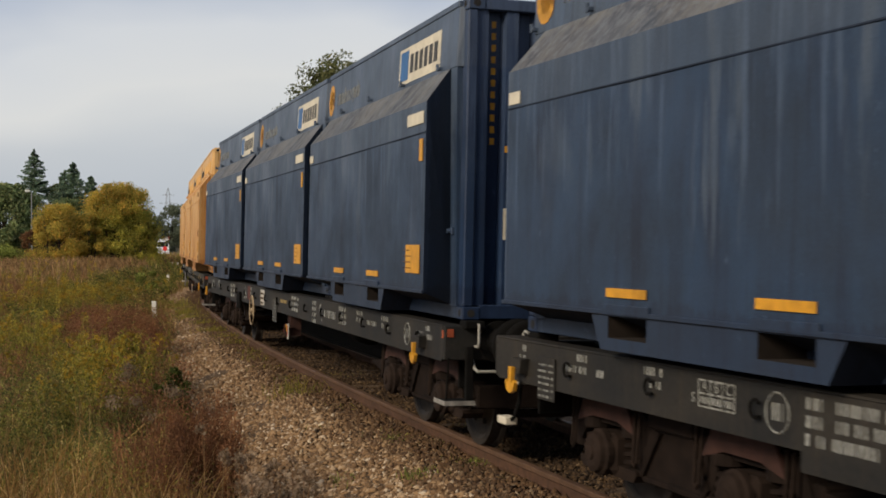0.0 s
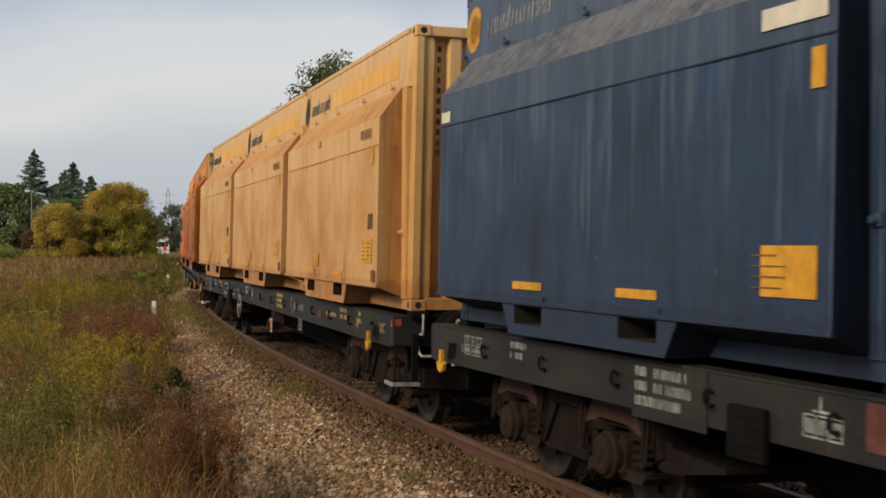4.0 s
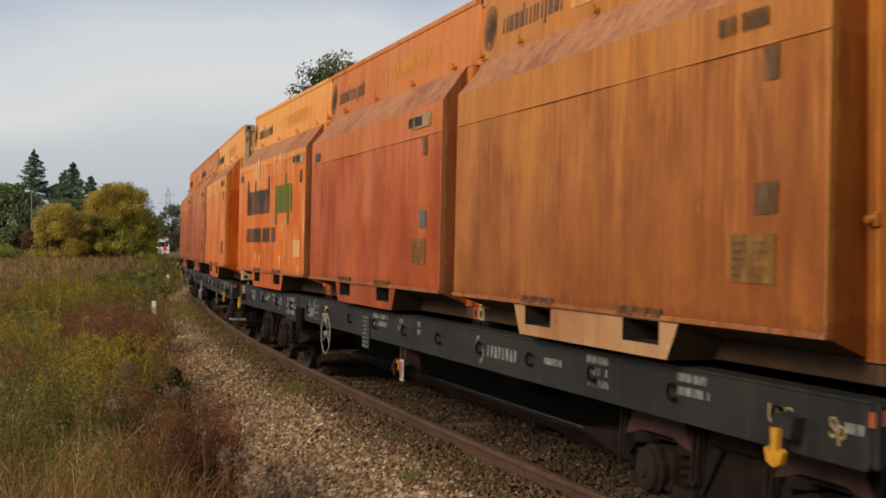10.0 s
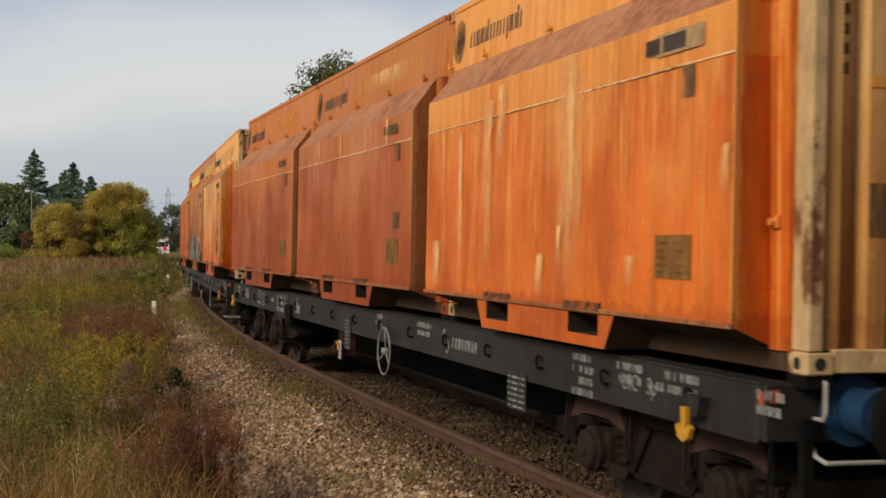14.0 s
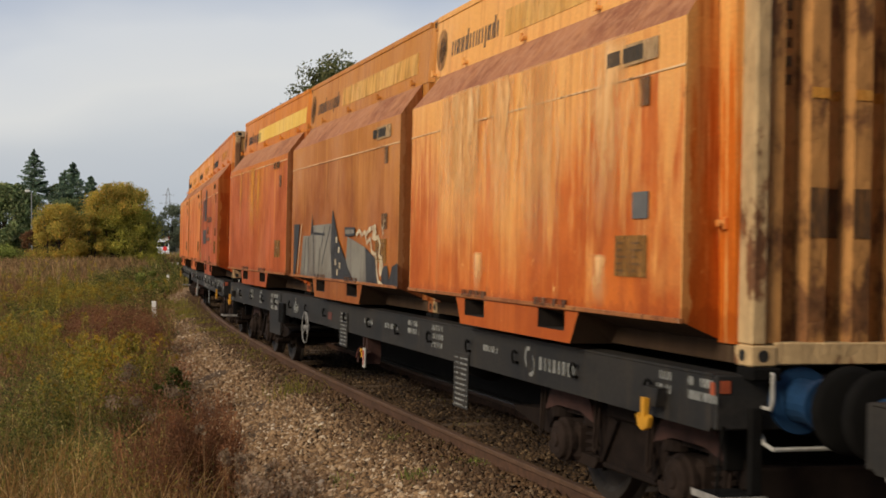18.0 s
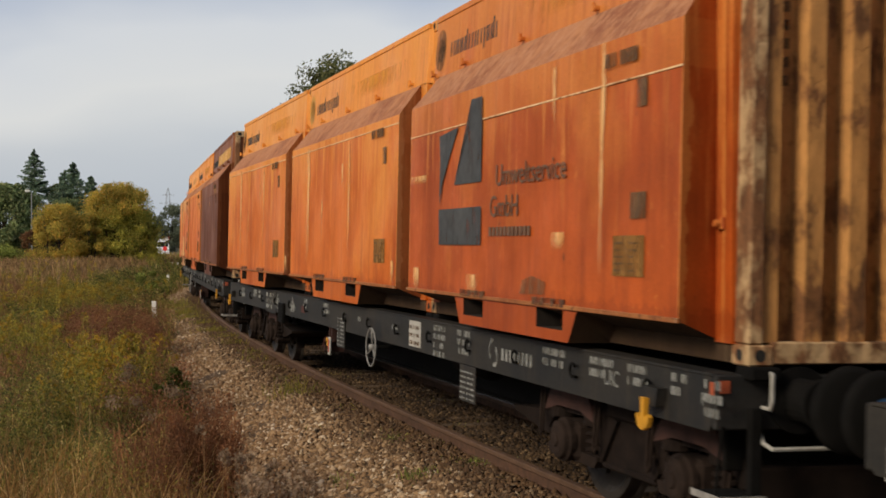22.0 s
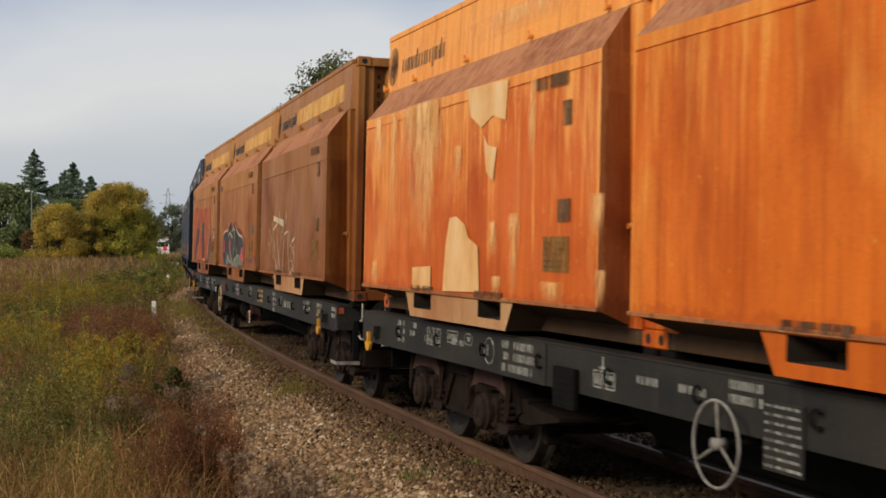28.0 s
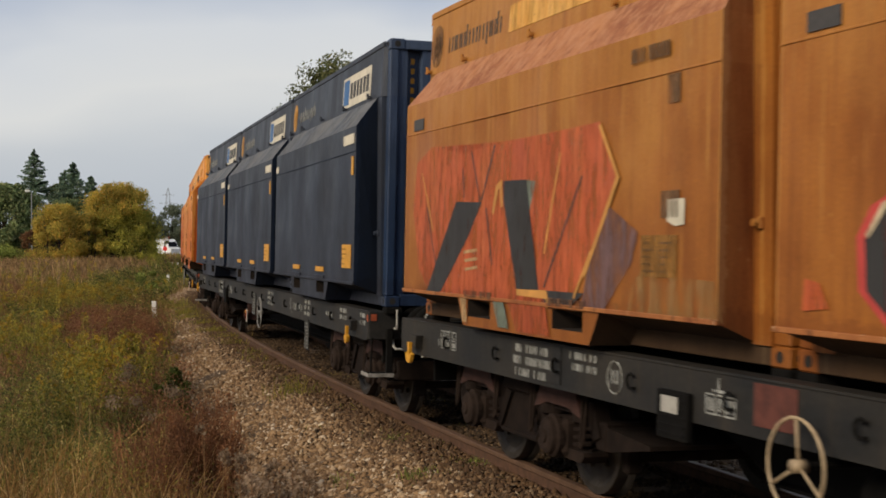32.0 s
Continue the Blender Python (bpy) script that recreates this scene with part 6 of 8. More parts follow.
def word_bars(con, x, z, h, pattern, material, label, where="side", width=None, solid=True):
    """A word as plain blocks: x for a low letter, b for a tall one, p for one with a tail."""
    w = width or h * 0.62
    x += MX if where == "side" else 0
    g = G()

    def deep(q):
        return -(BULGE_W + 0.012) if where == "side" else -(1.275 - 0.025 * (q - 2.265) / 0.535 + 0.004)
    for k, ch in enumerate(pattern):
        x0, x1 = x + k * w, x + k * w + w * 0.80
        st = 0.27 * (x1 - x0)
        if solid:
            x1 = x0 + w * 0.66
            vs = [(x0, deep(z), z), (x1, deep(z), z), (x1, deep(z + h), z + h), (x0, deep(z + h), z + h)]
            g.prism(vs, (0, 0.005, 0))
            continue
        if ch in "ibp":
            lo, hi = z - (0.38 * h if ch == "p" else 0), z + (1.42 * h if ch == "b" else h)
            q = x0 + (0.3 * w if ch == "i" else 0)
            g.prism([(q, deep(lo), lo), (q + st, deep(lo), lo), (q + st, deep(hi), hi), (q, deep(hi), hi)], (0, 0.005, 0))
        if ch in "xbp":
            bar_pair(g, x0, x1, z, z + h, st, deep(z) - 0.0006, deep(z + h) - 0.0006)
    return tagged(part("word_mark", g, material, con, label), kind="stuff")


def maker_mark(con, ring, word, stripe=None, stripe_x=(-0.92, 2.5), square=None):
    """The lessee's mark on the upper panel: a ring with an arrow bar, a row of plain bars, a broad stripe."""
    cx, cz, rad = -2.70, 2.52, 0.20
    turn = [math.radians(a) for a in range(30, 341, 20)]
    ring_pts = [(cx + rad * 0.85 * math.cos(a), cz + rad * math.sin(a)) for a in turn]
    ring_pts += [(cx + rad * 0.5 * math.cos(a), cz + rad * 0.62 * math.sin(a)) for a in turn[::-1]]
    if square:
        flat(con, "square_mark", cx - 0.19, cx + 0.19, cz - 0.235, cz + 0.235, square, "yellow square under the ring mark", "top").location = (0, 0.003, 0)
    mark = shape(con, "ring_mark", ring_pts, ring, "ring-shaped lessee's mark", where="top")
    flat(mark, "arrow_bar", cx - 0.05, cx + 0.14, cz - 0.025, cz + 0.025, ring, "", "top")
    word_bars(con, -2.42, 2.42, 0.135, "ixxxbixipxb", word, "row of thin upright bars", "top", 0.122, False)
    if stripe:
        flat(con, "stripe", stripe_x[0], stripe_x[1], 2.39, 2.61, stripe, "broad lengthwise stripe", "top")


def side_plates(con, code, slim, square, plate, rng, back=0.0, print_paint=None):
    """Code bars, a slim plate, a dark square and a data plate near the front of the wall."""
    print_paint = print_paint or FINE_PRINT
    g = G()
    x = 1.99 - back
    for k in range(12):
        w = rng.choice((0.022, 0.034, 0.040))
        if k not in (4, 11):
            g.box(x, x + w, -(BULGE_W + 0.0175), -(BULGE_W + 0.0125), 1.775, 1.865)
        x += w + 0.014
    if code:
        tagged(part("code_mark", g, code, con, "row of faded code bars"), kind="stuff")
    if slim:
        flat(con, "slim_plate", 2.28 - back, 2.42 - back, 1.49, 1.66, slim, "slim upright plate")
    if square:
        flat(con, "square_plate", 2.22 - back, 2.43 - back, 0.82, 0.98, square, "small square plate")
    if plate:
        p = flat(con, "data_plate", 1.98 - back, 2.42 - back, 0.47, 0.72, plate, "oblong data plate")
        b = G()
        for r in range(5):
            for c in range(2):
                x = 2.18 - back + c * 0.21
                b.box(x, x + rng.uniform(0.06, 0.15), -(BULGE_W + 0.016), -(BULGE_W + 0.0125), 0.50 + r * 0.042, 0.511 + r * 0.042)
        tagged(part("fine_print", b, print_paint, p), kind="stuff")


def paint_run(con, x, z0, z1, width, material, seed, label="pale run of peeled paint", where="side"):
    """A feathered run down the wall, from z0 to z1."""
    w = width * 1.1
    return shape(con, "paint_run", [(x - w, z0), (x + w, z0), (x + w * 0.7, z1), (x - w * 0.7, z1)], material, label, 0.0125 + 0.0004 * (seed % 7), where)


def block_word(con, x, z, h, spec, material, label, gap=0.06, lift=0.013):
    """A large word as pairs of upright bars: (width, low, high) in parts of h."""
    y = -(BULGE_W + lift)
    x += MX
    st = 0.24 * h
    for w, lo, hi in spec:
        x1, za, zb = x + w * h, z + lo * h, z + hi * h
        g = G()
        if w < 0.5 or lo < 0 or hi > 1:
            q = x if w >= 0.5 else x + (w * h - st) / 2
            g.prism([(q, y, za), (q + st, y, za), (q + st, y, zb), (q, y, zb)], (0, 0.004, 0))
        if w >= 0.5:
            bar_pair(g, x, x1, z, z + h, st, y - 0.0006, y - 0.0006)
        part("letter_block", g, material, con, label)
        x = x1 + gap

# ---- the train: which wagon carries what ----
def dim(c, k):
    return (c[0] * k, c[1] * k * 0.728, c[2] * k * 0.39, 1)


def orange(name, base, fade, soil, seed, streak=0.5, patches=0.3, rust=0.25, k=0.92, seam=1.672):
    base, fade, soil = dim(base, k), dim(fade, k), dim(soil, k * 0.85)
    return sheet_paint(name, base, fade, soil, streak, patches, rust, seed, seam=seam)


NAVY = sheet_paint("navy_paint", (0.0235, 0.0425, 0.081, 1), (0.068, 0.087, 0.118, 1), (0.024, 0.035, 0.056, 1), 0.45, 0.3, 0.02, 1.0, 0.45)
# wall navy made darker: shade of slopes and undersides put into the colour
NAVY_SHADED = sheet_paint("shaded_navy", (0.011, 0.019, 0.038, 1), (0.020, 0.028, 0.044, 1), (0.012, 0.017, 0.026, 1), 0.35, 0.3, 0.02, 1.3, 0.7)
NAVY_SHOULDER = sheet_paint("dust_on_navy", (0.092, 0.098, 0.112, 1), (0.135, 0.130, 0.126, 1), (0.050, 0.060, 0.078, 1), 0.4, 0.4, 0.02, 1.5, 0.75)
NAVY_END = sheet_paint("deep_navy", (0.019, 0.036, 0.078, 1), (0.052, 0.068, 0.104, 1), (0.014, 0.025, 0.054, 1), 0.3, 0.3, 0.02, 1.9, 0.4)
NAVY_DUSTY = sheet_paint("dusty_navy_paint", (0.022, 0.028, 0.045, 1), (0.040, 0.044, 0.054, 1), (0.024, 0.027, 0.036, 1), 0.35, 0.4, 0.02, 1.7, 0.5)
CREAM = sheet_paint("cream_paint", (0.535, 0.300, 0.106, 1), (0.60, 0.36, 0.145, 1), (0.42, 0.195, 0.060, 1), 0.4, 0.25, 0.05, 2.0)
def peeling(name, paint, under, crack, seed, lo, hi):
    """Old paint that lifts in curled flakes from rusty steel."""
    m = M(name, 0.8)
    v = m.at((1.0, 1.0, 0.55), (seed, seed * 0.7, seed * 1.3))
    wob = m.noise(v, 9.0, 5, 0.7)
    flake = m.n.new("ShaderNodeTexVoronoi")
    flake.feature = "DISTANCE_TO_EDGE"
    flake.inputs["Scale"].default_value = 8.5
    bent = m.n.new("ShaderNodeMixRGB")
    bent.inputs[0].default_value = 0.22
    noisy = m.n.new("ShaderNodeTexNoise")
    noisy.inputs["Scale"].default_value, noisy.inputs["Detail"].default_value = 5.0, 4.0
    m.l.new(v, noisy.inputs["Vector"])
    m.l.new(v, bent.inputs[1])
    m.l.new(noisy.outputs["Color"], bent.inputs[2])
    m.l.new(bent.outputs[0], flake.inputs["Vector"])
    where = m.noise(m.at((1.2, 1.2, 0.7), (seed * 2.1, 3.0, seed)), 3.4, 6, 0.65)
    bare = m.ramp(where, (lo, 0.0), (hi, 1.0))
    col = m.mix(m.ramp(wob, (0.35, 0.0), (0.65, 1.0)), paint, tuple(c * 0.72 for c in paint[:3]) + (1,))
    col = m.mix(bare, col, m.mix(m.ramp(wob, (0.4, 0.0), (0.6, 1.0)), under, tuple(c * 0.5 for c in under[:3]) + (1,)))
    edge = m.math("MULTIPLY", m.ramp(flake.outputs["Distance"], (0.006, 0.22), (0.03, 0.0)), m.ramp(where, (lo - 0.10, 0.0), (lo + 0.02, 1.0)))
    col = m.mix(edge, col, crack)
    m.bump(m.mix(0.86, m.ramp(flake.outputs["Distance"], (0.0, 0.0), (0.07, 1.0)), wob), 0.7, 0.02)
    return m.done(col)


POST_RUST = peeling("bare_rusty_post", (0.50, 0.33, 0.17, 1), (0.20, 0.088, 0.036, 1), (0.07, 0.032, 0.016, 1), 3.0, 0.44, 0.54)
FLAKED_END = peeling("flaking_ochre_end", (0.48, 0.23, 0.070, 1), (0.20, 0.085, 0.030, 1), (0.09, 0.040, 0.018, 1), 7.0, 0.50, 0.60)
POST_PEELED = peeling("peeled_cream_post", (0.50, 0.34, 0.17, 1), (0.20, 0.085, 0.035, 1), (0.07, 0.030, 0.015, 1), 5.0, 0.56, 0.62)
SCUFFED = sheet_paint("scuffed_bare_steel", (0.16, 0.085, 0.045, 1), (0.24, 0.15, 0.09, 1), (0.10, 0.05, 0.03, 1), 0.5, 0.5, 0.9, 3.8, 0.75, (0.44, 0.58, 0.05, 0.95))
CHIPPED = sheet_paint("chipped_orange_rim", (0.48, 0.20, 0.06, 1), (0.70, 0.48, 0.26, 1), (0.28, 0.10, 0.035, 1), 0.7, 0.5, 1.0, 4.6, 0.7)
STRIPE_YELLOW = sheet_paint("stripe_yellow", (0.64, 0.28, 0.03, 1), (0.66, 0.36, 0.09, 1), (0.50, 0.18, 0.025, 1), 0.4, 0.5, 0.3, 4.0, 0.5, (0.46, 0.70, 0.95, 0.4))
TOP_YELLOW = sheet_paint("yellow_worn_top", (0.70, 0.36, 0.02, 1), (0.72, 0.45, 0.08, 1), (0.60, 0.24, 0.02, 1), 0.5, 0.4, 0.1, 6.0)
GRAFFITI_GREY = sheet_paint("graffiti_grey", (0.21, 0.19, 0.15, 1), (0.26, 0.23, 0.18, 1), (0.15, 0.13, 0.10, 1), 0.4, 0.3, 0.0, 7.0)
GRAFFITI_BLACK = sheet_paint("graffiti_black", (0.035, 0.034, 0.034, 1), (0.05, 0.048, 0.045, 1), (0.03, 0.028, 0.027, 1), 0.4, 0.3, 0.0, 8.0, 0.5, (0.55, 0.78, 1.0, 0.55))
GRAFFITI_RED = sheet_paint("graffiti_red", (0.47, 0.10, 0.035, 1), (0.50, 0.15, 0.05, 1), (0.38, 0.09, 0.035, 1), 0.4, 0.3, 0.0, 9.0, 0.5, (0.40, 0.66, 0.92, 0.35))
GRAFFITI_WHITE = plain("graffiti_white", (0.62, 0.50, 0.33, 1), 0.6, 0, 0.2, 12, 0.3, (0.42, 0.68, 1.0, 0.35))
GRAFFITI_PINK = plain("graffiti_pink", (0.50, 0.06, 0.05, 1), 0.6, 0, 0.2, 12)
GRAFFITI_SAGE = plain("graffiti_sage", (0.16, 0.19, 0.15, 1), 0.6, 0, 0.3, 9, 0.3, (0.45, 0.7, 1.0, 0.4))
GRAFFITI_PLUM = plain("graffiti_plum", (0.16, 0.09, 0.09, 1), 0.6, 0, 0.3, 6, 0.3, (0.42, 0.66, 0.9, 0.2))

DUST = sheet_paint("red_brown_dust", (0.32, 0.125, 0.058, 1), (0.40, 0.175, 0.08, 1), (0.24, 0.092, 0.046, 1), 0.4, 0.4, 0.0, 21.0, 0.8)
# dust of the cream shoulder; its darker tan also paints the seam's shadow line
CREAM_DUST_SEAM = sheet_paint("tan_dust_and_seam_shade", (0.44, 0.20, 0.075, 1), (0.50, 0.26, 0.09, 1), (0.34, 0.15, 0.06, 1), 0.4, 0.4, 0.0, 22.0, 0.8)
_m = M("pale_peeled_paint", 0.75)
_n = _m.noise(_m.at((3.0, 3.0, 1.4), (2.0, 3.0, 1.0)), 5.0, 7, 0.72)
_m.l.new(_m.ramp(_n, (0.27, 0.0), (0.36, 0.9), (0.7, 0.97)), _m.b.inputs["Alpha"])
PALE_RUN = _m.done(_m.ramp(_m.noise(_m.at((1, 1, 0.4)), 3.0, 5, 0.6), (0.3, (0.56, 0.27, 0.085, 1)), (0.55, (0.68, 0.42, 0.19, 1)), (0.75, (0.72, 0.52, 0.30, 1))))
_m = M("pale_run", 0.75)
_m.run_edges()
RUN = _m.done(_m.ramp(_m.noise(_m.at((6, 6, 0.6)), 2.0, 5, 0.6), (0.35, (0.68, 0.33, 0.10, 1)), (0.55, (0.79, 0.46, 0.19, 1)), (0.72, (0.83, 0.54, 0.27, 1))))
_m = M("yellow_run", 0.7)
_m.run_edges()
TOP_RUN = _m.done(_m.ramp(_m.noise(_m.at((6, 6, 0.6)), 2.0, 5, 0.6), (0.35, (0.58, 0.20, 0.02, 1)), (0.65, (0.70, 0.34, 0.035, 1))))
OCHRE_END = sheet_paint("ochre_end_paint", (0.50, 0.26, 0.075, 1), (0.60, 0.38, 0.16, 1), (0.34, 0.14, 0.04, 1), 0.5, 0.4, 0.4, 27.0, 0.65)
# dirty olive underside; also paints the shade below the bulge into cheeks and rails
GRIME_AND_SHADE = sheet_paint("underside_grime_and_shade", (0.085, 0.048, 0.022, 1), (0.13, 0.08, 0.036, 1), (0.055, 0.034, 0.018, 1), 0.4, 0.5, 0.2, 28.0, 0.9)
# cream counterpart: dirt tone with the overhang's shade put in
UNDER_CREAM = sheet_paint("underside_cream_grime_and_shade", (0.26, 0.15, 0.055, 1), (0.32, 0.20, 0.085, 1), (0.17, 0.095, 0.04, 1), 0.4, 0.5, 0.2, 29.0, 0.9)
SLOPE_DUST = sheet_paint("brown_road_dust", (0.36, 0.150, 0.048, 1), (0.46, 0.22, 0.08, 1), (0.26, 0.105, 0.038, 1), 0.4, 0.4, 0.2, 26.0, 0.85)
BRACKET_PALE = sheet_paint("pale_cream_bracket", (0.56, 0.36, 0.18, 1), (0.62, 0.45, 0.26, 1), (0.40, 0.20, 0.08, 1), 0.4, 0.3, 0.5, 24.0, 0.7)
ORANGE_LIT, FADED, BRICK = (0.60, 0.205, 0.020, 1), (0.72, 0.42, 0.17, 1), (0.36, 0.10, 0.030, 1)
BROWN, RUSSET, DEEP = (0.33, 0.145, 0.045, 1), (0.43, 0.125, 0.034, 1), (0.165, 0.066, 0.040, 1)
# per wagon: front, middle, rear container: paint, label, look
SPECS = {
    1: [("navy",)] * 3,
    2: [("cream",)] * 3,
    3: [(BROWN, (0.48, 0.25, 0.09, 1), (0.25, 0.10, 0.035, 1), 0.45, 0.4, 0.15, "brown faded"), (RUSSET, (0.55, 0.24, 0.09, 1), (0.36, 0.09, 0.03, 1), 0.35, 0.45, 0.2, "brick-red faded"), (ORANGE_LIT, FADED, (0.55, 0.13, 0.02, 1), 0.32, 0.3, 0.3, "bright orange")],
    4: [((0.68, 0.225, 0.045, 1), FADED, (0.54, 0.155, 0.035, 1), 0.50, 0.4, 0.25, "orange"), ((0.39, 0.115, 0.031, 1), (0.47, 0.22, 0.085, 1), (0.33, 0.092, 0.028, 1), 0.42, 0.5, 0.3, "rust-orange"), ((0.36, 0.108, 0.027, 1), (0.50, 0.21, 0.065, 1), (0.29, 0.082, 0.025, 1), 0.52, 0.5, 0.30, "rust-red")],
    5: [((0.60, 0.20, 0.040, 1), (0.80, 0.52, 0.26, 1), (0.50, 0.14, 0.03, 1), 0.88, 0.30, 0.25, "orange with long pale runs"), ((0.41, 0.18, 0.05, 1), (0.52, 0.28, 0.10, 1), (0.33, 0.13, 0.04, 1), 0.45, 0.4, 0.15, "ochre-brown"), ((0.50, 0.14, 0.022, 1), (0.62, 0.28, 0.06, 1), (0.36, 0.09, 0.02, 1), 0.40, 0.4, 0.2, "red-orange yellow-topped")],
    6: [((0.50, 0.13, 0.03, 1), (0.60, 0.27, 0.10, 1), (0.38, 0.10, 0.03, 1), 0.40, 0.45, 0.35, "red-orange"), ((0.64, 0.215, 0.035, 1), (0.74, 0.38, 0.12, 1), (0.55, 0.16, 0.03, 1), 0.50, 0.3, 0.2, "orange"), ((0.64, 0.22, 0.037, 1), (0.74, 0.40, 0.13, 1), (0.55, 0.16, 0.03, 1), 0.50, 0.3, 0.2, "orange")],
    7: [(DEEP, (0.22, 0.095, 0.055, 1), (0.125, 0.052, 0.036, 1), 0.35, 0.4, 0.3, "dark rust-brown"), ((0.66, 0.21, 0.026, 1), (0.76, 0.40, 0.12, 1), (0.56, 0.15, 0.02, 1), 0.40, 0.3, 0.2, "bright orange"), ((0.60, 0.175, 0.032, 1), (0.82, 0.46, 0.19, 1), (0.54, 0.13, 0.03, 1), 0.62, 0.3, 0.25, "orange with peeled pale patches")],
    8: [((0.27, 0.126, 0.050, 1), (0.34, 0.19, 0.086, 1), (0.20, 0.085, 0.037, 1), 0.35, 0.4, 0.2, "brown scribbled"), ((0.33, 0.160, 0.052, 1), (0.42, 0.245, 0.100, 1), (0.27, 0.12, 0.042, 1), 0.35, 0.35, 0.15, "ochre-orange painted-over"), ((0.33, 0.162, 0.055, 1), (0.41, 0.245, 0.100, 1), (0.27, 0.126, 0.045, 1), 0.35, 0.35, 0.15, "ochre-orange spray-painted")],
    9: [("navy grey",)] * 3,
    10: [((0.60, 0.22, 0.05, 1), (0.70, 0.42, 0.16, 1), (0.50, 0.16, 0.04, 1), 0.5, 0.35, 0.2, "orange"), ((0.58, 0.26, 0.07, 1), (0.68, 0.42, 0.16, 1), (0.5, 0.2, 0.05, 1), 0.5, 0.35, 0.2, "pale orange"), ((0.5, 0.16, 0.04, 1), (0.6, 0.3, 0.1, 1), (0.4, 0.12, 0.03, 1), 0.5, 0.35, 0.2, "rust-orange")],
}
SPECS[0] = [None, None, ("navy",)]

first_wagon = make_wagon()
first_box = make_container()
WAGONS, CONTAINERS = {}, []


def navy_marks(con, rng):
    maker_mark(con, YELLOW, LETTER)
    s = flat(con, "white_sign", 0.80, 2.33, 2.31, 2.68, CREAM_SIGN, "cream sign with a blue block and dark bars", "top")
    flat(s, "blue_block", 0.86, 1.16, 2.345, 2.645, SIGN_BLUE, "", "top").location = (0, -0.004, 0)
    word_bars(s, 1.24, 2.40, 0.19, "xxxxxx", CHARCOAL, "", "top", 0.175).location = (0, -0.004, 0)
    flat(con, "code_plate", 2.0, 2.56, 1.76, 1.87, CREAM_SIGN, "pale code plate with unreadable bars")
    flat(con, "slim_plate", 2.44, 2.55, 1.42, 1.62, YELLOW, "slim yellow plate")
    p = flat(con, "data_plate", 2.03, 2.51, 0.40, 0.66, YELLOW, "yellow data plate")
    b = G()
    for r in range(4):
        b.box(2.12, 2.12 + rng.uniform(0.2, 0.36), -(BULGE_W + 0.016), -(BULGE_W + 0.0125), 0.44 + r * 0.055, 0.449 + r * 0.055)
    part("fine_print", b, GREY_MARK, p)
    for x in (-1.01, 0.67):
        flat(con, "pocket_label", x - 0.26, x + 0.26, 0.335, 0.392, YELLOW, "yellow fork pocket label")
    flat(con, "white_label", -2.92, -2.72, 1.70, 1.79, CREAM_SIGN, "small white label")
    # code strip, band and notice on the front end wall
    end_code(con, YELLOW, YELLOW, CREAM_SIGN)


CREAM_STRIPE = sheet_paint("cream_wagon_stripe", (0.66, 0.30, 0.035, 1), (0.68, 0.36, 0.08, 1), (0.56, 0.24, 0.035, 1), 0.3, 0.3, 0.05, 4.3)
CREAM_MARK = plain("faint_print_on_cream", (0.30, 0.175, 0.075, 1), 0.7, 0, 0.3, 18, 0.3, (0.36, 0.64, 0.9, 0.3))


def cream_marks(con, rng):
    maker_mark(con, CHARCOAL, CHARCOAL, CREAM_STRIPE, square=YELLOW)
    side_plates(con, CREAM_MARK, YELLOW, GREY_MARK if rng.random() > 0.4 else None, YELLOW, rng, 0.0, CREAM_MARK)
    for x in (-1.01, 0.67):
        flat(con, "pocket_label", x - 0.26, x + 0.26, 0.30, 0.36, YELLOW, "yellow fork pocket label")
    flat(con, "small_label", -0.65, -0.5, 1.86, 1.94, YELLOW, "small yellow label")
    flat(con, "data_plate", -0.85, -0.5, 0.40, 0.56, YELLOW, "faded yellow plate")
    flat(con, "white_strip", 2.40, 2.58, 0.28, 0.40, GREY_MARK, "small grey label")


CODE_PALE = plain("pale_code_plate", (0.50, 0.33, 0.17, 1), 0.7, 0, 0.3, 14, 0.2, (0.40, 0.66, 0.85, 0.35))
PLATE_OCHRE = plain("faded_ochre_plate", (0.28, 0.135, 0.035, 1), 0.7, 0, 0.3, 16, 0.2, (0.34, 0.62, 0.9, 0.45))
sheet_grey = plain("scuffed_grey", (0.12, 0.115, 0.11, 1), 0.6, 0, 0.2, 9)


def end_code(con, material, band=None, faint=None):
    """Upright code bars on one ridge of the end wall, a band and a faint notice across the ridges."""
    e = G()
    for k in range(11):
        e.box(CL - 0.1345, CL - 0.131, -0.955, -0.915, 2.625 - k * 0.105, 2.685 - k * 0.105)
    tagged(part("end_code", e, material, con, "upright row of code bars on the end wall"), kind="stuff")
    for k in range(1, 5):
        y = -1.13 + k * 2.26 / 8
        if band:
            part("end_band", G().box(CL - 0.029, CL - 0.025, y + 0.002, y + 0.112, 1.50, 1.56), band, con, "worn yellow band on the end wall")
            part("end_band", G().box(CL - 0.1345, CL - 0.131, y + 0.146, y + 0.25, 1.50, 1.56), band, con, "worn yellow band on the end wall")
        if faint and k in (1, 2):
            part("end_notice", G().box(CL - 0.029, CL - 0.025, y + 0.002, y + 0.112, 0.72, 1.0), faint, con, "worn notice on the end wall")
            if k == 1:
                part("end_notice", G().box(CL - 0.1345, CL - 0.131, y + 0.146, y + 0.25, 0.72, 1.0), faint, con, "worn notice on the end wall")


HIGH_SEAM = ((3, 2), (5, 2), (6, 1), (6, 2), (7, 1), (7, 2))   # welded close under the shoulder


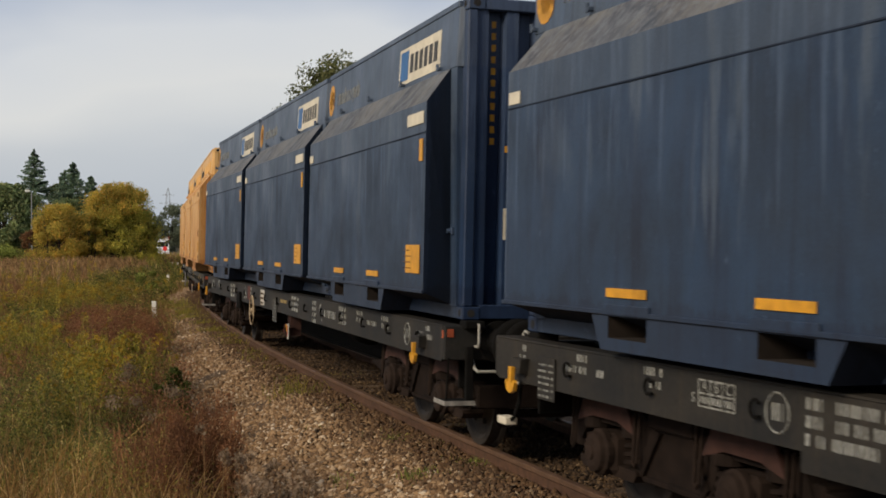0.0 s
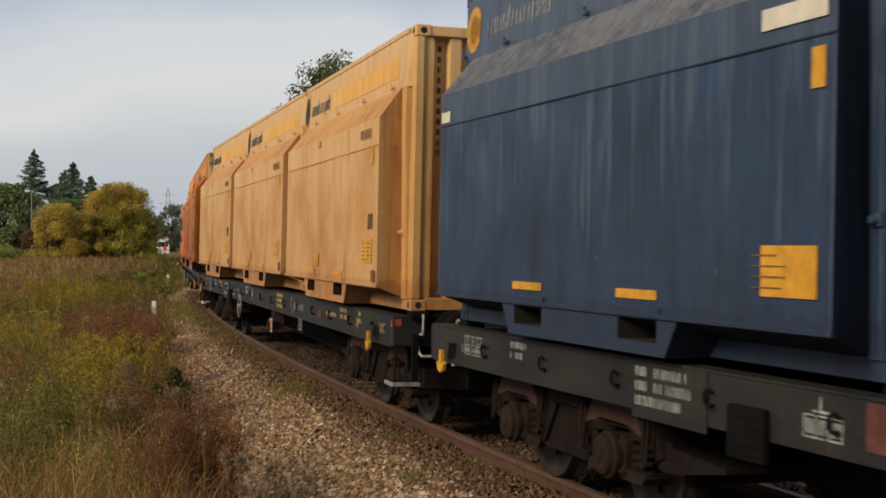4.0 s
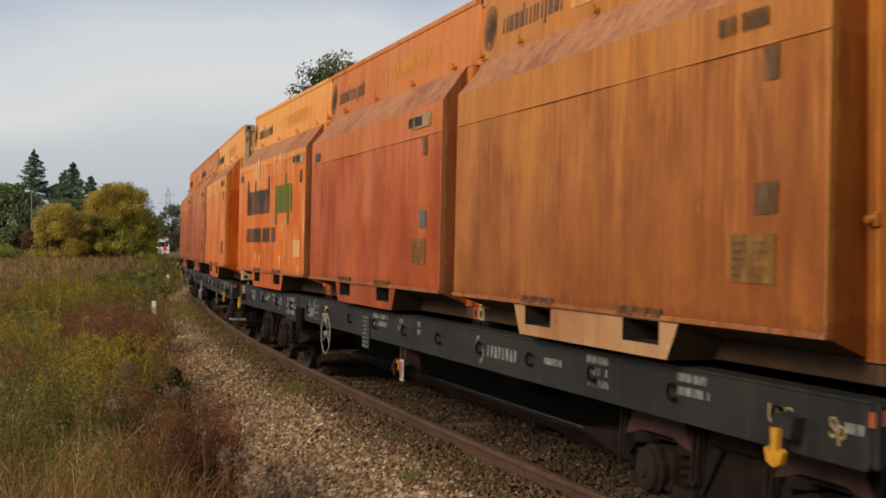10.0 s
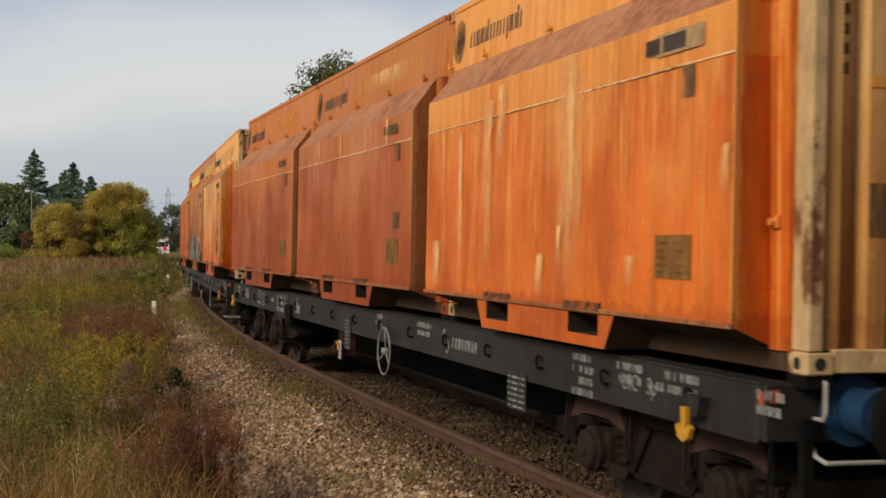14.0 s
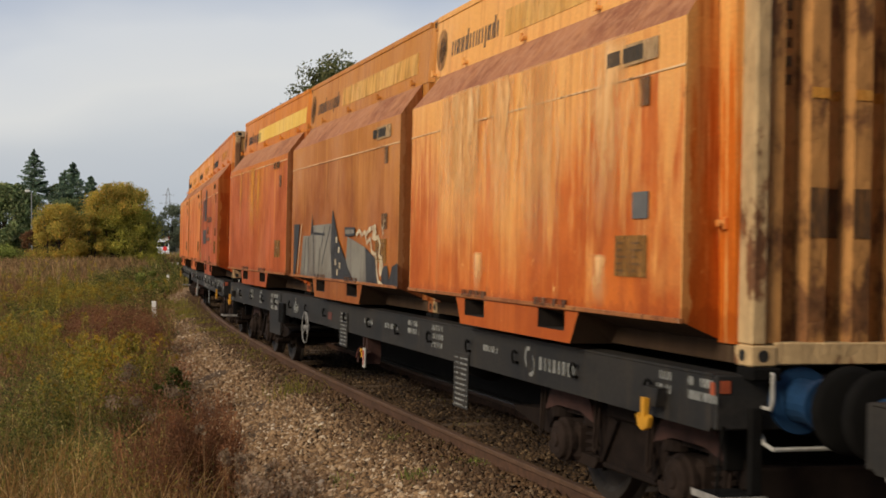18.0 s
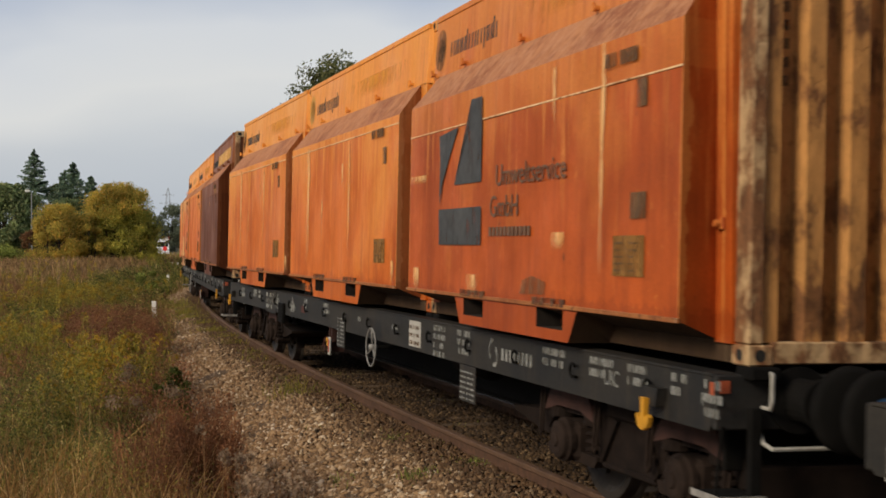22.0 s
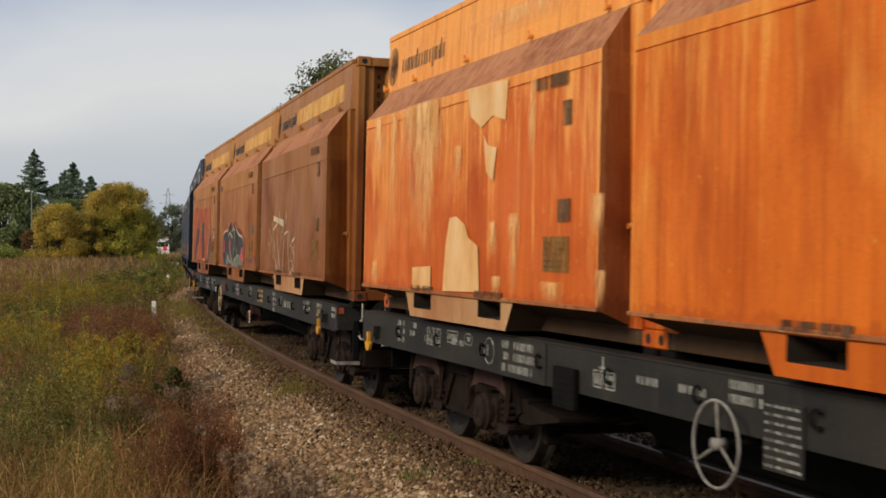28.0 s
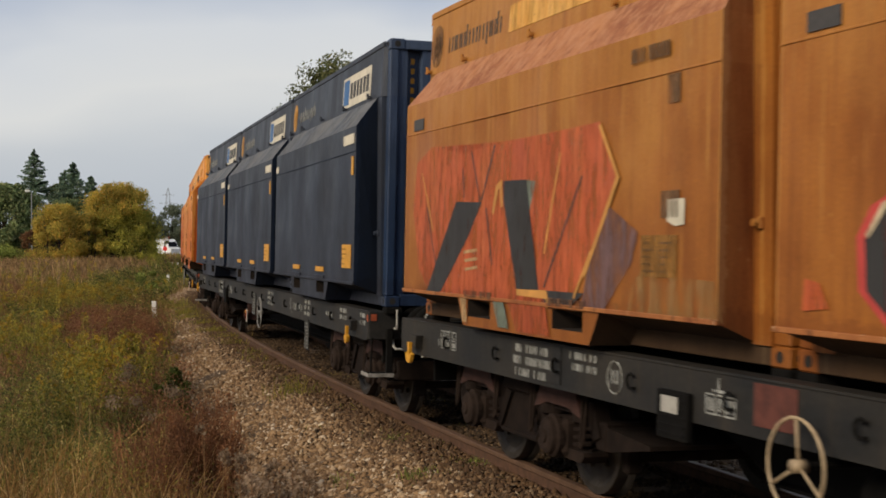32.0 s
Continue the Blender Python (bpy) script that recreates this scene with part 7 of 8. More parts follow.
def special(con, number, c):
    """What sets single containers apart: prints, runs of peeled paint and spray paint."""
    key = (number, c)
    if key in HIGH_SEAM:
        for o in con.children_recursive:
            if o.name.startswith("weld_seam"):
                o.location.z = 0.19
    if key == (3, 2):
        block_word(con, -2.0, 1.13, 0.37, [(0.72, 0, 1.5), (0.78, 0, 1), (0.28, 0, 1.45), (0.74, 0, 1), (0.66, 0, 1), (0.78, 0, 1), (0.28, 0, 1.5)], CHARCOAL, "dark grey block of a large print", 0.075)
        block_word(con, 0.50, 1.12, 0.39, [(0.80, -0.42, 1), (0.72, 0, 1), (0.28, 0, 1.4), (0.80, -0.42, 1)], GREEN_PRINT, "green block of a large print", 0.075)
        word_bars(con, -2.02, 0.69, 0.22, "xxiixxxxx", CHARCOAL, "row of narrow dark bars", "side", 0.150, False)
        word_bars(con, -0.52, 0.69, 0.22, "xxix", CHARCOAL, "row of narrow dark bars", "side", 0.150, False)
        word_bars(con, 0.24, 0.69, 0.22, "xx", CHARCOAL, "row of narrow dark bars", "side", 0.16, False)
        for k, (x, a, b, w) in enumerate(((-1.2, 1.95, 1.60, 0.20), (-0.98, 2.0, 1.50, 0.24), (-0.6, 1.9, 1.5, 0.10), (0.43, 1.96, 1.55, 0.20), (0.68, 1.85, 1.6, 0.12), (0.86, 1.98, 1.45, 0.22), (1.1, 1.0, 0.75, 0.08), (-1.16, 0.54, 0.28, 0.13), (-0.74, 0.50, 0.28, 0.11), (0.98, 0.50, 0.27, 0.16), (2.62, 1.25, 0.55, 0.12), (-2.4, 0.34, 0.26, 0.12), (2.3, 0.36, 0.24, 0.2))):
            paint_run(con, x, a, b, w, RUN, 100 + k)
        flat(con, "paper_label", 1.94, 2.37, 0.49, 0.72, PALE_RUN, "pale worn label")
    if key == (4, 0):
        for k, (x, a, b, w) in enumerate(((-1.95, 1.6, 0.25, 0.10), (-1.25, 1.8, 0.35, 0.18), (-0.95, 1.9, 1.2, 0.14), (0.42, 1.95, 0.30, 0.34), (0.25, 0.8, 0.5, 0.08), (-0.1, 0.6, 0.27, 0.1), (-2.6, 0.7, 0.25, 0.2), (1.4, 0.6, 0.4, 0.1), (2.55, 1.2, 0.9, 0.1))):
            paint_run(con, x, a, b, w, RUN, 130 + k)
    if key == (4, 1):
        for k, x in enumerate((-1.6, -0.4, 0.8, 1.7)):
            paint_run(con, x, 1.95, 1.6, 0.07, RUN, 150 + k)
    if key == (5, 0):
        for k in range(9):
            r = random.Random(300 + k)
            paint_run(con, r.uniform(-1.9, 1.7), 1.96, r.uniform(0.25, 1.1), r.uniform(0.25, 0.75), RUN, 160 + k)
        for k, x in enumerate((-0.9, 1.5)):
            paint_run(con, x, 0.6, 0.26, 0.2, RUN, 176 + k)
    if key == (5, 1):
        shape(con, "spray_paint", [(-2.74, 0.93), (-2.36, 0.93), (-2.42, 0.70), (-2.60, 0.25), (-2.74, 0.25)], GRAFFITI_BLACK, "black sprayed edge")
        shape(con, "spray_paint", [(-2.26, 0.24), (-2.10, 0.77), (-1.62, 0.77), (-1.48, 0.90), (-0.37, 0.91), (-0.30, 0.24)], GRAFFITI_GREY, "grey sprayed letter")
        shape(con, "spray_paint", [(0.40, 0.45), (0.47, 0.75), (1.32, 0.63), (1.40, 0.22), (0.84, 0.24)], GRAFFITI_GREY, "grey sprayed letter")
        shape(con, "spray_paint", [(-0.40, 0.60), (-0.37, 0.95), (-0.32, 1.08), (-0.01, 0.72), (0.41, 0.47), (0.82, 0.22), (-0.30, 0.24)], GRAFFITI_BLACK, "black sprayed wedge", 0.0135)
        shape(con, "spray_paint", [(-1.60, 0.78), (-1.54, 1.07), (-1.46, 0.80)], GRAFFITI_BLACK, "black sprayed spike", 0.0135)
        shape(con, "spray_paint", [(0.32, 0.86), (0.83, 0.85), (0.82, 0.76), (0.34, 0.75)], GRAFFITI_BLACK, "black sprayed bar", 0.0135)
        shape(con, "spray_paint", [(0.37, 0.83), (0.79, 0.825), (0.78, 0.785), (0.38, 0.78)], GRAFFITI_GREY, "grey sprayed bar", 0.0145)
        shape(con, "spray_paint", [(1.32, 0.63), (1.75, 0.52), (1.88, 0.22), (1.40, 0.22)], GRAFFITI_BLACK, "black sprayed flank", 0.0135)
        shape(con, "spray_paint", [(2.02, 0.26), (2.05, 0.42), (2.25, 0.45), (2.35, 0.30), (2.45, 0.44), (2.66, 0.48), (2.68, 0.24)], GRAFFITI_BLACK, "black sprayed clouds", 0.0135)
        stroke(con, "spray_line", [(0.90, 0.76), (1.05, 0.82), (1.15, 0.76), (1.30, 0.80), (1.40, 0.68), (1.55, 0.72), (1.62, 0.58), (1.80, 0.55), (1.85, 0.35), (1.93, 0.27), (2.1, 0.24)], 0.05, GRAFFITI_WHITE, "white sprayed ragged line")
        stroke(con, "spray_line", [(1.32, 0.76), (1.50, 0.82), (1.66, 0.84), (1.75, 0.72), (1.88, 0.74), (1.96, 0.66), (1.92, 0.55), (2.02, 0.50), (2.05, 0.40), (1.98, 0.34)], 0.055, GRAFFITI_WHITE, "white sprayed ragged line")
        shape(con, "spray_paint", [(1.62, 0.72), (1.66, 0.86), (1.76, 0.88), (1.80, 0.78), (1.72, 0.70)], GRAFFITI_WHITE, "white sprayed blot", 0.0145)
        shape(con, "spray_paint", [(1.94, 0.36), (1.95, 0.52), (2.04, 0.56), (2.10, 0.44), (2.04, 0.34)], GRAFFITI_WHITE, "white sprayed blot", 0.0145)
        stroke(con, "spray_line", [(2.0, 0.86), (2.1, 0.76)], 0.02, GRAFFITI_WHITE, "white sprayed cross")
        stroke(con, "spray_line", [(2.12, 0.92), (2.04, 0.74)], 0.02, GRAFFITI_WHITE, "white sprayed cross")
        stroke(con, "spray_line", [(-2.20, 0.93), (-2.30, 0.70), (-2.45, 0.28)], 0.05, GRAFFITI_WHITE, "white sprayed stroke")
        for x0, z0, x1, z1 in ((-1.9, 0.75, -2.0, 0.25), (-1.45, 0.88, -1.35, 0.27), (-1.0, 0.62, -1.1, 0.26), (-1.4, 0.80, -0.75, 0.78), (-0.75, 0.88, -0.95, 0.62), (-0.45, 0.88, -0.9, 0.40), (-1.75, 0.76, -1.72, 0.26)):
            stroke(con, "spray_line", [(x0, z0), (x1, z1)], 0.04, GRAFFITI_BLACK, "black sprayed line")
        for x, z in ((-0.12, 0.68), (0.02, 0.56), (-0.15, 0.42), (0.06, 0.38), (-0.05, 0.30)):
            flat(con, "spray_fleck", x, x + 0.07, z, z + 0.07, GRAFFITI_WHITE, "white sprayed fleck").location = (0, -0.004, 0)
    if key == (5, 2):
        for k, (x, a, b, w) in enumerate(((-0.4, 1.9, 0.7, 0.5), (0.2, 1.85, 1.0, 0.3), (-1.6, 1.9, 1.0, 0.2))):
            paint_run(con, x, a, b, w, TOP_RUN, 200 + k, "yellowish run")
    if key == (6, 0):
        shape(con, "print_block", [(-2.0, 1.62), (-1.46, 1.66), (-1.90, 1.19), (-1.97, 1.0), (-1.97, 1.45)], CHARCOAL, "dark block of a printed sign")
        shape(con, "print_block", [(-1.98, 0.97), (-0.82, 0.97), (-0.82, 0.66), (-1.96, 0.66)], CHARCOAL, "dark bar of a printed sign")
        shape(con, "print_block", [(-1.55, 1.17), (-0.83, 1.17), (-0.84, 1.86), (-1.12, 1.86), (-1.13, 1.64)], CHARCOAL, "dark triangle of a printed sign")
        lettering("Umweltservice", 0.24 + MX, 1.12, 0.17, -(BULGE_W + 0.013), GREY_PRINT, con)
        lettering("GmbH", -0.28 + MX, 0.88, 0.17, -(BULGE_W + 0.013), GREY_PRINT, con)
        word_bars(con, -0.62, 0.73, 0.07, "xxxixxxxixx", GREY_PRINT, "thin row of grey bars", "side", 0.085)
        for k, (x, a, b, w) in enumerate(((1.55, 1.95, 0.4, 0.06), (0.72, 1.9, 1.5, 0.06), (0.85, 0.75, 0.62, 0.18), (-2.6, 1.3, 1.22, 0.4), (-2.66, 0.45, 0.24, 0.14), (-1.0, 0.42, 0.26, 0.2))):
            paint_run(con, x, a, b, w, RUN, 210 + k)
        shape(con, "bare_patch", [(0.1, 0.30), (0.15, 0.40), (0.35, 0.44), (0.62, 0.40), (0.60, 0.31)], GREY_MARK, "bare grey patch")
    if key in ((6, 1), (6, 2)):
        for k, (x, a, b, w) in enumerate(((-1.75, 1.9, 0.4, 0.16), (0.55, 1.8, 0.5, 0.07), (0.2, 1.6, 1.3, 0.06), (-0.9, 1.2, 0.6, 0.06), (2.5, 0.5, 0.27, 0.1))):
            paint_run(con, x + 0.3 * (c - 1), a, b, w, RUN, 220 + 9 * c + k)
    if key == (7, 2):
        shape(con, "peeled_patch", [(-0.42, 0.26), (-0.36, 0.66), (-0.27, 0.89), (-0.10, 0.90), (0.11, 0.83), (0.20, 0.72), (0.43, 0.65), (0.47, 0.28)], PALE_RUN, "large peeled pale patch")
        for k, (x, a, b, w) in enumerate(((-1.42, 1.96, 1.45, 0.42), (-1.12, 1.96, 0.75, 0.40), (-0.90, 1.96, 0.50, 0.30), (-0.70, 1.96, 1.30, 0.34), (-1.05, 1.96, 1.6, 0.75))):
            paint_run(con, x, a, b, w, RUN, 281 + k, "peeled pale run from the top")
        shape(con, "peeled_patch", [(0.10, 1.95), (1.02, 1.93), (0.98, 1.62), (0.7, 1.68), (0.45, 1.60), (0.2, 1.72)], PALE_RUN, "peeled pale patch under the shoulder")
        shape(con, "peeled_patch", [(0.50, 1.55), (0.62, 1.45), (0.80, 1.42), (0.73, 1.16), (0.58, 1.24)], PALE_RUN, "small peeled pale patch")
        shape(con, "peeled_patch", [(-1.28, 0.45), (-0.75, 0.47), (-0.75, 0.27), (-1.28, 0.26)], PALE_RUN, "square pale patch")
        for k, (x, a, b, w) in enumerate(((-2.45, 1.95, 1.4, 0.25), (-1.95, 1.95, 0.9, 0.18), (-0.1, 1.5, 1.2, 0.12), (0.75, 0.85, 0.55, 0.12), (1.2, 0.9, 0.25, 0.14), (1.5, 1.9, 1.2, 0.1), (2.62, 1.0, 0.7, 0.16), (2.68, 0.5, 0.25, 0.12), (0.85, 0.42, 0.25, 0.15), (1.9, 0.4, 0.24, 0.3), (-2.5, 0.5, 0.24, 0.14))):
            paint_run(con, x, a, b, w, RUN, 240 + k)
    if key == (7, 0):
        for k, (x, a, b, w) in enumerate(((-0.9, 0.9, 0.5, 0.04), (0.2, 1.55, 1.45, 0.12), (1.9, 0.98, 0.85, 0.12), (1.95, 1.78, 1.66, 0.3), (-1.6, 0.3, 0.25, 0.2), (-0.2, 0.34, 0.26, 0.16), (0.4, 0.3, 0.25, 0.2))):
            paint_run(con, x, a, b, w, RUN, 260 + k, "small pale scuff")
    if key == (8, 0):
        w = GRAFFITI_WHITE
        for pts, wd in (([(-1.94, 0.28), (-1.75, 0.60), (-1.53, 1.06), (-1.50, 0.60), (-1.45, 0.45)], 0.045), ([(-1.50, 1.02), (-1.0, 1.0), (-0.49, 0.96), (-0.50, 0.60), (-0.56, 0.25)], 0.05), ([(-1.52, 0.86), (-1.15, 0.96), (-1.05, 0.60), (-0.90, 0.45), (-0.75, 0.23)], 0.045), ([(-0.62, 0.90), (-0.85, 0.55), (-1.12, 0.27)], 0.045), ([(-1.38, 0.70), (-1.28, 0.45), (-1.12, 0.25)], 0.04), ([(-0.48, 0.80), (-0.14, 0.84), (-0.08, 0.55), (0.10, 0.22)], 0.05), ([(0.03, 0.84), (0.08, 0.65), (0.23, 0.62), (0.14, 0.45), (0.30, 0.42), (0.22, 0.22)], 0.04), ([(0.22, 0.68), (0.48, 0.76), (0.42, 0.62), (0.30, 0.60), (0.44, 0.52), (0.42, 0.35)], 0.045), ([(-1.86, 0.88), (-1.80, 0.74)], 0.05), ([(-1.98, 0.68), (-1.88, 0.64)], 0.05), ([(-0.92, 1.14), (-0.94, 1.02)], 0.05), ([(-0.28, 1.10), (-0.34, 0.95)], 0.06), ([(0.1, 0.26), (0.35, 0.34), (0.5, 0.26)], 0.035)):
            stroke(con, "spray_line", pts, wd * 0.78, w, "white sprayed stroke")
        shape(con, "spray_paint", [(-1.52, 1.08), (-0.49, 1.0), (-0.50, 0.90), (-1.40, 1.0)], w, "white sprayed band", 0.0135)
    if key == (8, 1):
        out = [(-2.30, 0.70), (-2.20, 0.84), (-2.0, 0.92), (-1.28, 0.97), (-1.20, 1.08), (-1.05, 1.10), (-0.93, 0.98), (-0.65, 0.97), (-0.40, 1.02), (-0.21, 1.10), (0.0, 1.02), (0.14, 0.97), (0.46, 0.88), (0.91, 0.84), (1.20, 0.72), (1.19, 0.50), (1.02, 0.22), (-1.97, 0.22), (-2.28, 0.45)]
        shape(con, "spray_paint", out, GRAFFITI_PINK, "red sprayed outline")
        cx = -0.55
        shape(con, "spray_paint", [(cx + (x - cx) * 0.965, 0.235 + (z - 0.22) * 0.95) for x, z in out], GRAFFITI_BLACK, "black sprayed shape", 0.0135)
        shape(con, "spray_paint", [(-1.55, 0.24), (-1.50, 0.40), (-1.30, 0.45), (-1.15, 0.24)], GRAFFITI_SAGE, "grey-green sprayed fill", 0.0150)
        shape(con, "spray_paint", [(-1.0, 0.24), (-0.9, 0.42), (-0.63, 0.40), (-0.39, 0.24)], GRAFFITI_SAGE, "grey-green sprayed fill", 0.0150)
        shape(con, "spray_paint", [(-0.36, 0.24), (-0.2, 0.38), (0.1, 0.44), (0.5, 0.46), (0.95, 0.52), (1.05, 0.42), (0.95, 0.24)], GRAFFITI_SAGE, "grey-green sprayed fill", 0.0150)
        for pts in ([(-2.22, 0.70), (-2.10, 0.84), (-1.8, 0.90), (-1.30, 0.91)], [(-1.25, 0.80), (-1.0, 0.88), (-0.75, 0.82), (-0.55, 0.78)], [(-0.7, 0.88), (-0.4, 0.96), (-0.22, 0.90), (-0.28, 0.62), (-0.5, 0.42)], [(-0.18, 1.02), (0.12, 0.90), (0.45, 0.82), (0.9, 0.79), (1.12, 0.68), (1.10, 0.50), (0.96, 0.26)], [(-1.25, 0.45), (-1.05, 0.34), (-0.85, 0.33)], [(-0.38, 0.26), (-0.2, 0.38), (0.08, 0.43)], [(0.1, 0.62), (0.14, 0.46), (0.35, 0.45)], [(-1.45, 0.50), (-1.35, 0.32), (-1.3, 0.25)], [(-1.18, 1.03), (-1.06, 1.04)], [(-1.0, 0.55), (-0.75, 0.45), (-0.45, 0.30)]):
            stroke(con, "spray_line", pts, 0.04, GRAFFITI_WHITE, "cream sprayed highlight", 0.017)
        for pts in ([(-2.0, 0.50), (-1.98, 0.74), (-1.86, 0.74), (-1.82, 0.50)], [(-1.12, 0.58), (-1.05, 0.76), (-0.88, 0.70), (-0.90, 0.55)], [(0.6, 0.40), (0.75, 0.50), (0.85, 0.62), (1.0, 0.58), (1.02, 0.40), (0.85, 0.34)]):
            shape(con, "spray_paint", pts, GRAFFITI_PINK, "red sprayed spot", 0.0165)
        stroke(con, "spray_line", [(1.3, 0.34), (1.5, 0.42), (1.7, 0.36), (1.9, 0.42), (2.1, 0.36), (2.4, 0.46), (2.6, 0.42)], 0.05, GRAFFITI_PLUM, "dull red sprayed scrawl")
        shape(con, "spray_paint", [(2.3, 0.36), (2.35, 0.52), (2.5, 0.55), (2.62, 0.42), (2.5, 0.32)], GRAFFITI_RED, "dull red sprayed blot")
        shape(con, "spray_paint", [(-2.72, 0.34), (-2.70, 0.50), (-2.58, 0.48), (-2.5, 0.36)], GRAFFITI_RED, "dull red sprayed blot")
    if key == (8, 2):
        shape(con, "spray_paint", [(-2.70, 1.0), (-2.60, 1.40), (-2.2, 1.52), (-1.4, 1.42), (-0.5, 1.45), (0.4, 1.45), (1.15, 1.46), (1.43, 1.09), (1.20, 0.75), (0.75, 0.30), (0.4, 0.24), (-2.2, 0.24), (-2.5, 0.45)], GRAFFITI_RED, "large faded red sprayed letters")
        shape(con, "spray_paint", [(-1.55, 1.02), (-0.95, 1.0), (-1.25, 0.72), (-1.95, 0.22), (-2.3, 0.22)], GRAFFITI_BLACK, "dark sprayed letter stroke", 0.0135)
        shape(con, "spray_paint", [(-0.50, 1.15), (-0.05, 1.14), (-0.02, 0.98), (0.22, 0.32), (-0.2, 0.32), (-0.48, 0.98)], GRAFFITI_BLACK, "dark sprayed letter stroke", 0.0135)
        shape(con, "spray_paint", [(-0.05, 1.14), (0.12, 1.12), (0.02, 0.90)], GRAFFITI_SAGE, "grey-green sprayed edge", 0.0135)
        shape(con, "spray_paint", [(0.30, 0.34), (0.95, 0.34), (0.75, 0.24), (0.30, 0.24)], GRAFFITI_BLACK, "dark sprayed base", 0.0135)
        shape(con, "spray_paint", [(1.20, 0.95), (1.70, 0.74), (1.62, 0.55), (1.25, 0.24), (0.9, 0.24)], GRAFFITI_PLUM, "faded plum sprayed shadow", 0.0115)
        shape(con, "spray_paint", [(1.35, 0.24), (1.75, 0.50), (2.6, 0.46), (2.7, 0.24)], GRAFFITI_SAGE_PALE, "pale greenish overpaint", 0.0112)
        for pts in ([(-2.3, 1.0), (-2.0, 0.42)], [(-1.2, 1.42), (-0.98, 1.0)], [(-0.68, 1.44), (-0.95, 1.02)], [(0.9, 1.12), (0.30, 0.36)], [(-0.85, 0.95), (-0.7, 0.5)], [(-1.4, 1.3), (-1.35, 1.05)]):
            stroke(con, "spray_line", pts, 0.03, GRAFFITI_BLACK, "dark sprayed line")
        stroke(con, "spray_line", [(1.15, 1.44), (1.42, 1.09), (0.95, 0.45)], 0.05, GRAFFITI_OCHRE, "ochre sprayed edge")
        stroke(con, "spray_line", [(-0.55, 1.12), (-0.52, 0.95)], 0.07, GRAFFITI_OCHRE, "ochre sprayed edge")
        stroke(con, "spray_line", [(-0.2, 0.31), (0.35, 0.31), (0.38, 0.22)], 0.06, GRAFFITI_OCHRE, "ochre sprayed edge")
        shape(con, "spray_paint", [(-0.36, 0.225), (0.32, 0.225), (0.42, 0.02), (-0.20, 0.02)], GRAFFITI_RED, "red sprayed letter foot on the bracket")
        shape(con, "spray_paint", [(-1.42, 0.225), (-1.28, 0.225), (-1.24, 0.03), (-1.34, 0.03)], CODE_PALE, "pale sprayed patch on the bracket")
        shape(con, "spray_paint", [(-0.68, 0.225), (-0.46, 0.225), (-0.34, 0.03), (-0.56, 0.03)], GRAFFITI_SAGE, "grey-green sprayed patch on the bracket")
        stroke(con, "spray_line", [(-0.70, 0.90), (-0.62, 1.10), (-0.52, 1.14)], 0.06, GRAFFITI_OCHRE, "ochre sprayed edge", 0.0155)
        for k in range(3):
            stroke(con, "spray_line", [(-1.34 + 0.02 * k, 0.60 - 0.07 * k), (-1.02, 0.62 - 0.07 * k)], 0.035, CODE_PALE, "pale sprayed bar", 0.0155)
        for pts in ([(-2.45, 1.30), (-2.28, 1.05), (-2.12, 0.78)], [(0.55, 1.30), (0.42, 0.95), (0.30, 0.60)], [(1.05, 0.62), (0.80, 0.30)]):
            stroke(con, "spray_line", pts, 0.03, GRAFFITI_OCHRE, "ochre sprayed edge", 0.0150)
        shape(con, "paper_label", [(2.06, 0.93), (2.26, 0.93), (2.26, 0.78), (2.16, 0.77), (2.06, 0.80)], CREAM_SIGN, "torn pale paper label")
    if number in (3, 8) and c > 0:
        flat(con, "rear_label", -2.72, -2.45, 1.70, 1.80, SIGN_DULL, "small dull grey label")


GREY_PRINT = plain("faded_grey_print", (0.16, 0.085, 0.05, 1), 0.7, 0, 0.3, 16)
SIGN_DULL = plain("dull_grey_label", (0.055, 0.050, 0.048, 1), 0.6, 0, 0.3, 16)
GRAFFITI_SAGE_PALE = plain("pale_overpaint", (0.34, 0.20, 0.075, 1), 0.6, 0, 0.25, 5, 0.2, (0.32, 0.56, 0.7, 0.0))
GRAFFITI_OCHRE = plain("graffiti_ochre", (0.52, 0.25, 0.06, 1), 0.6, 0, 0.2, 8)


# how far single containers stand off the even spacing along their wagons
STAND = {(0, 2): 0.0, (1, 0): -0.12, (1, 1): -0.01, (2, 2): 0.045, (3, 0): -0.08, (3, 2): 0.10, (4, 0): 0.01, (4, 2): 0.115, (5, 0): -0.033, (5, 1): 0.055, (5, 2): 0.15, (6, 2): 0.025, (7, 1): -0.065, (7, 2): -0.017, (8, 0): 0.02, (8, 1): 0.03, (8, 2): -0.01}


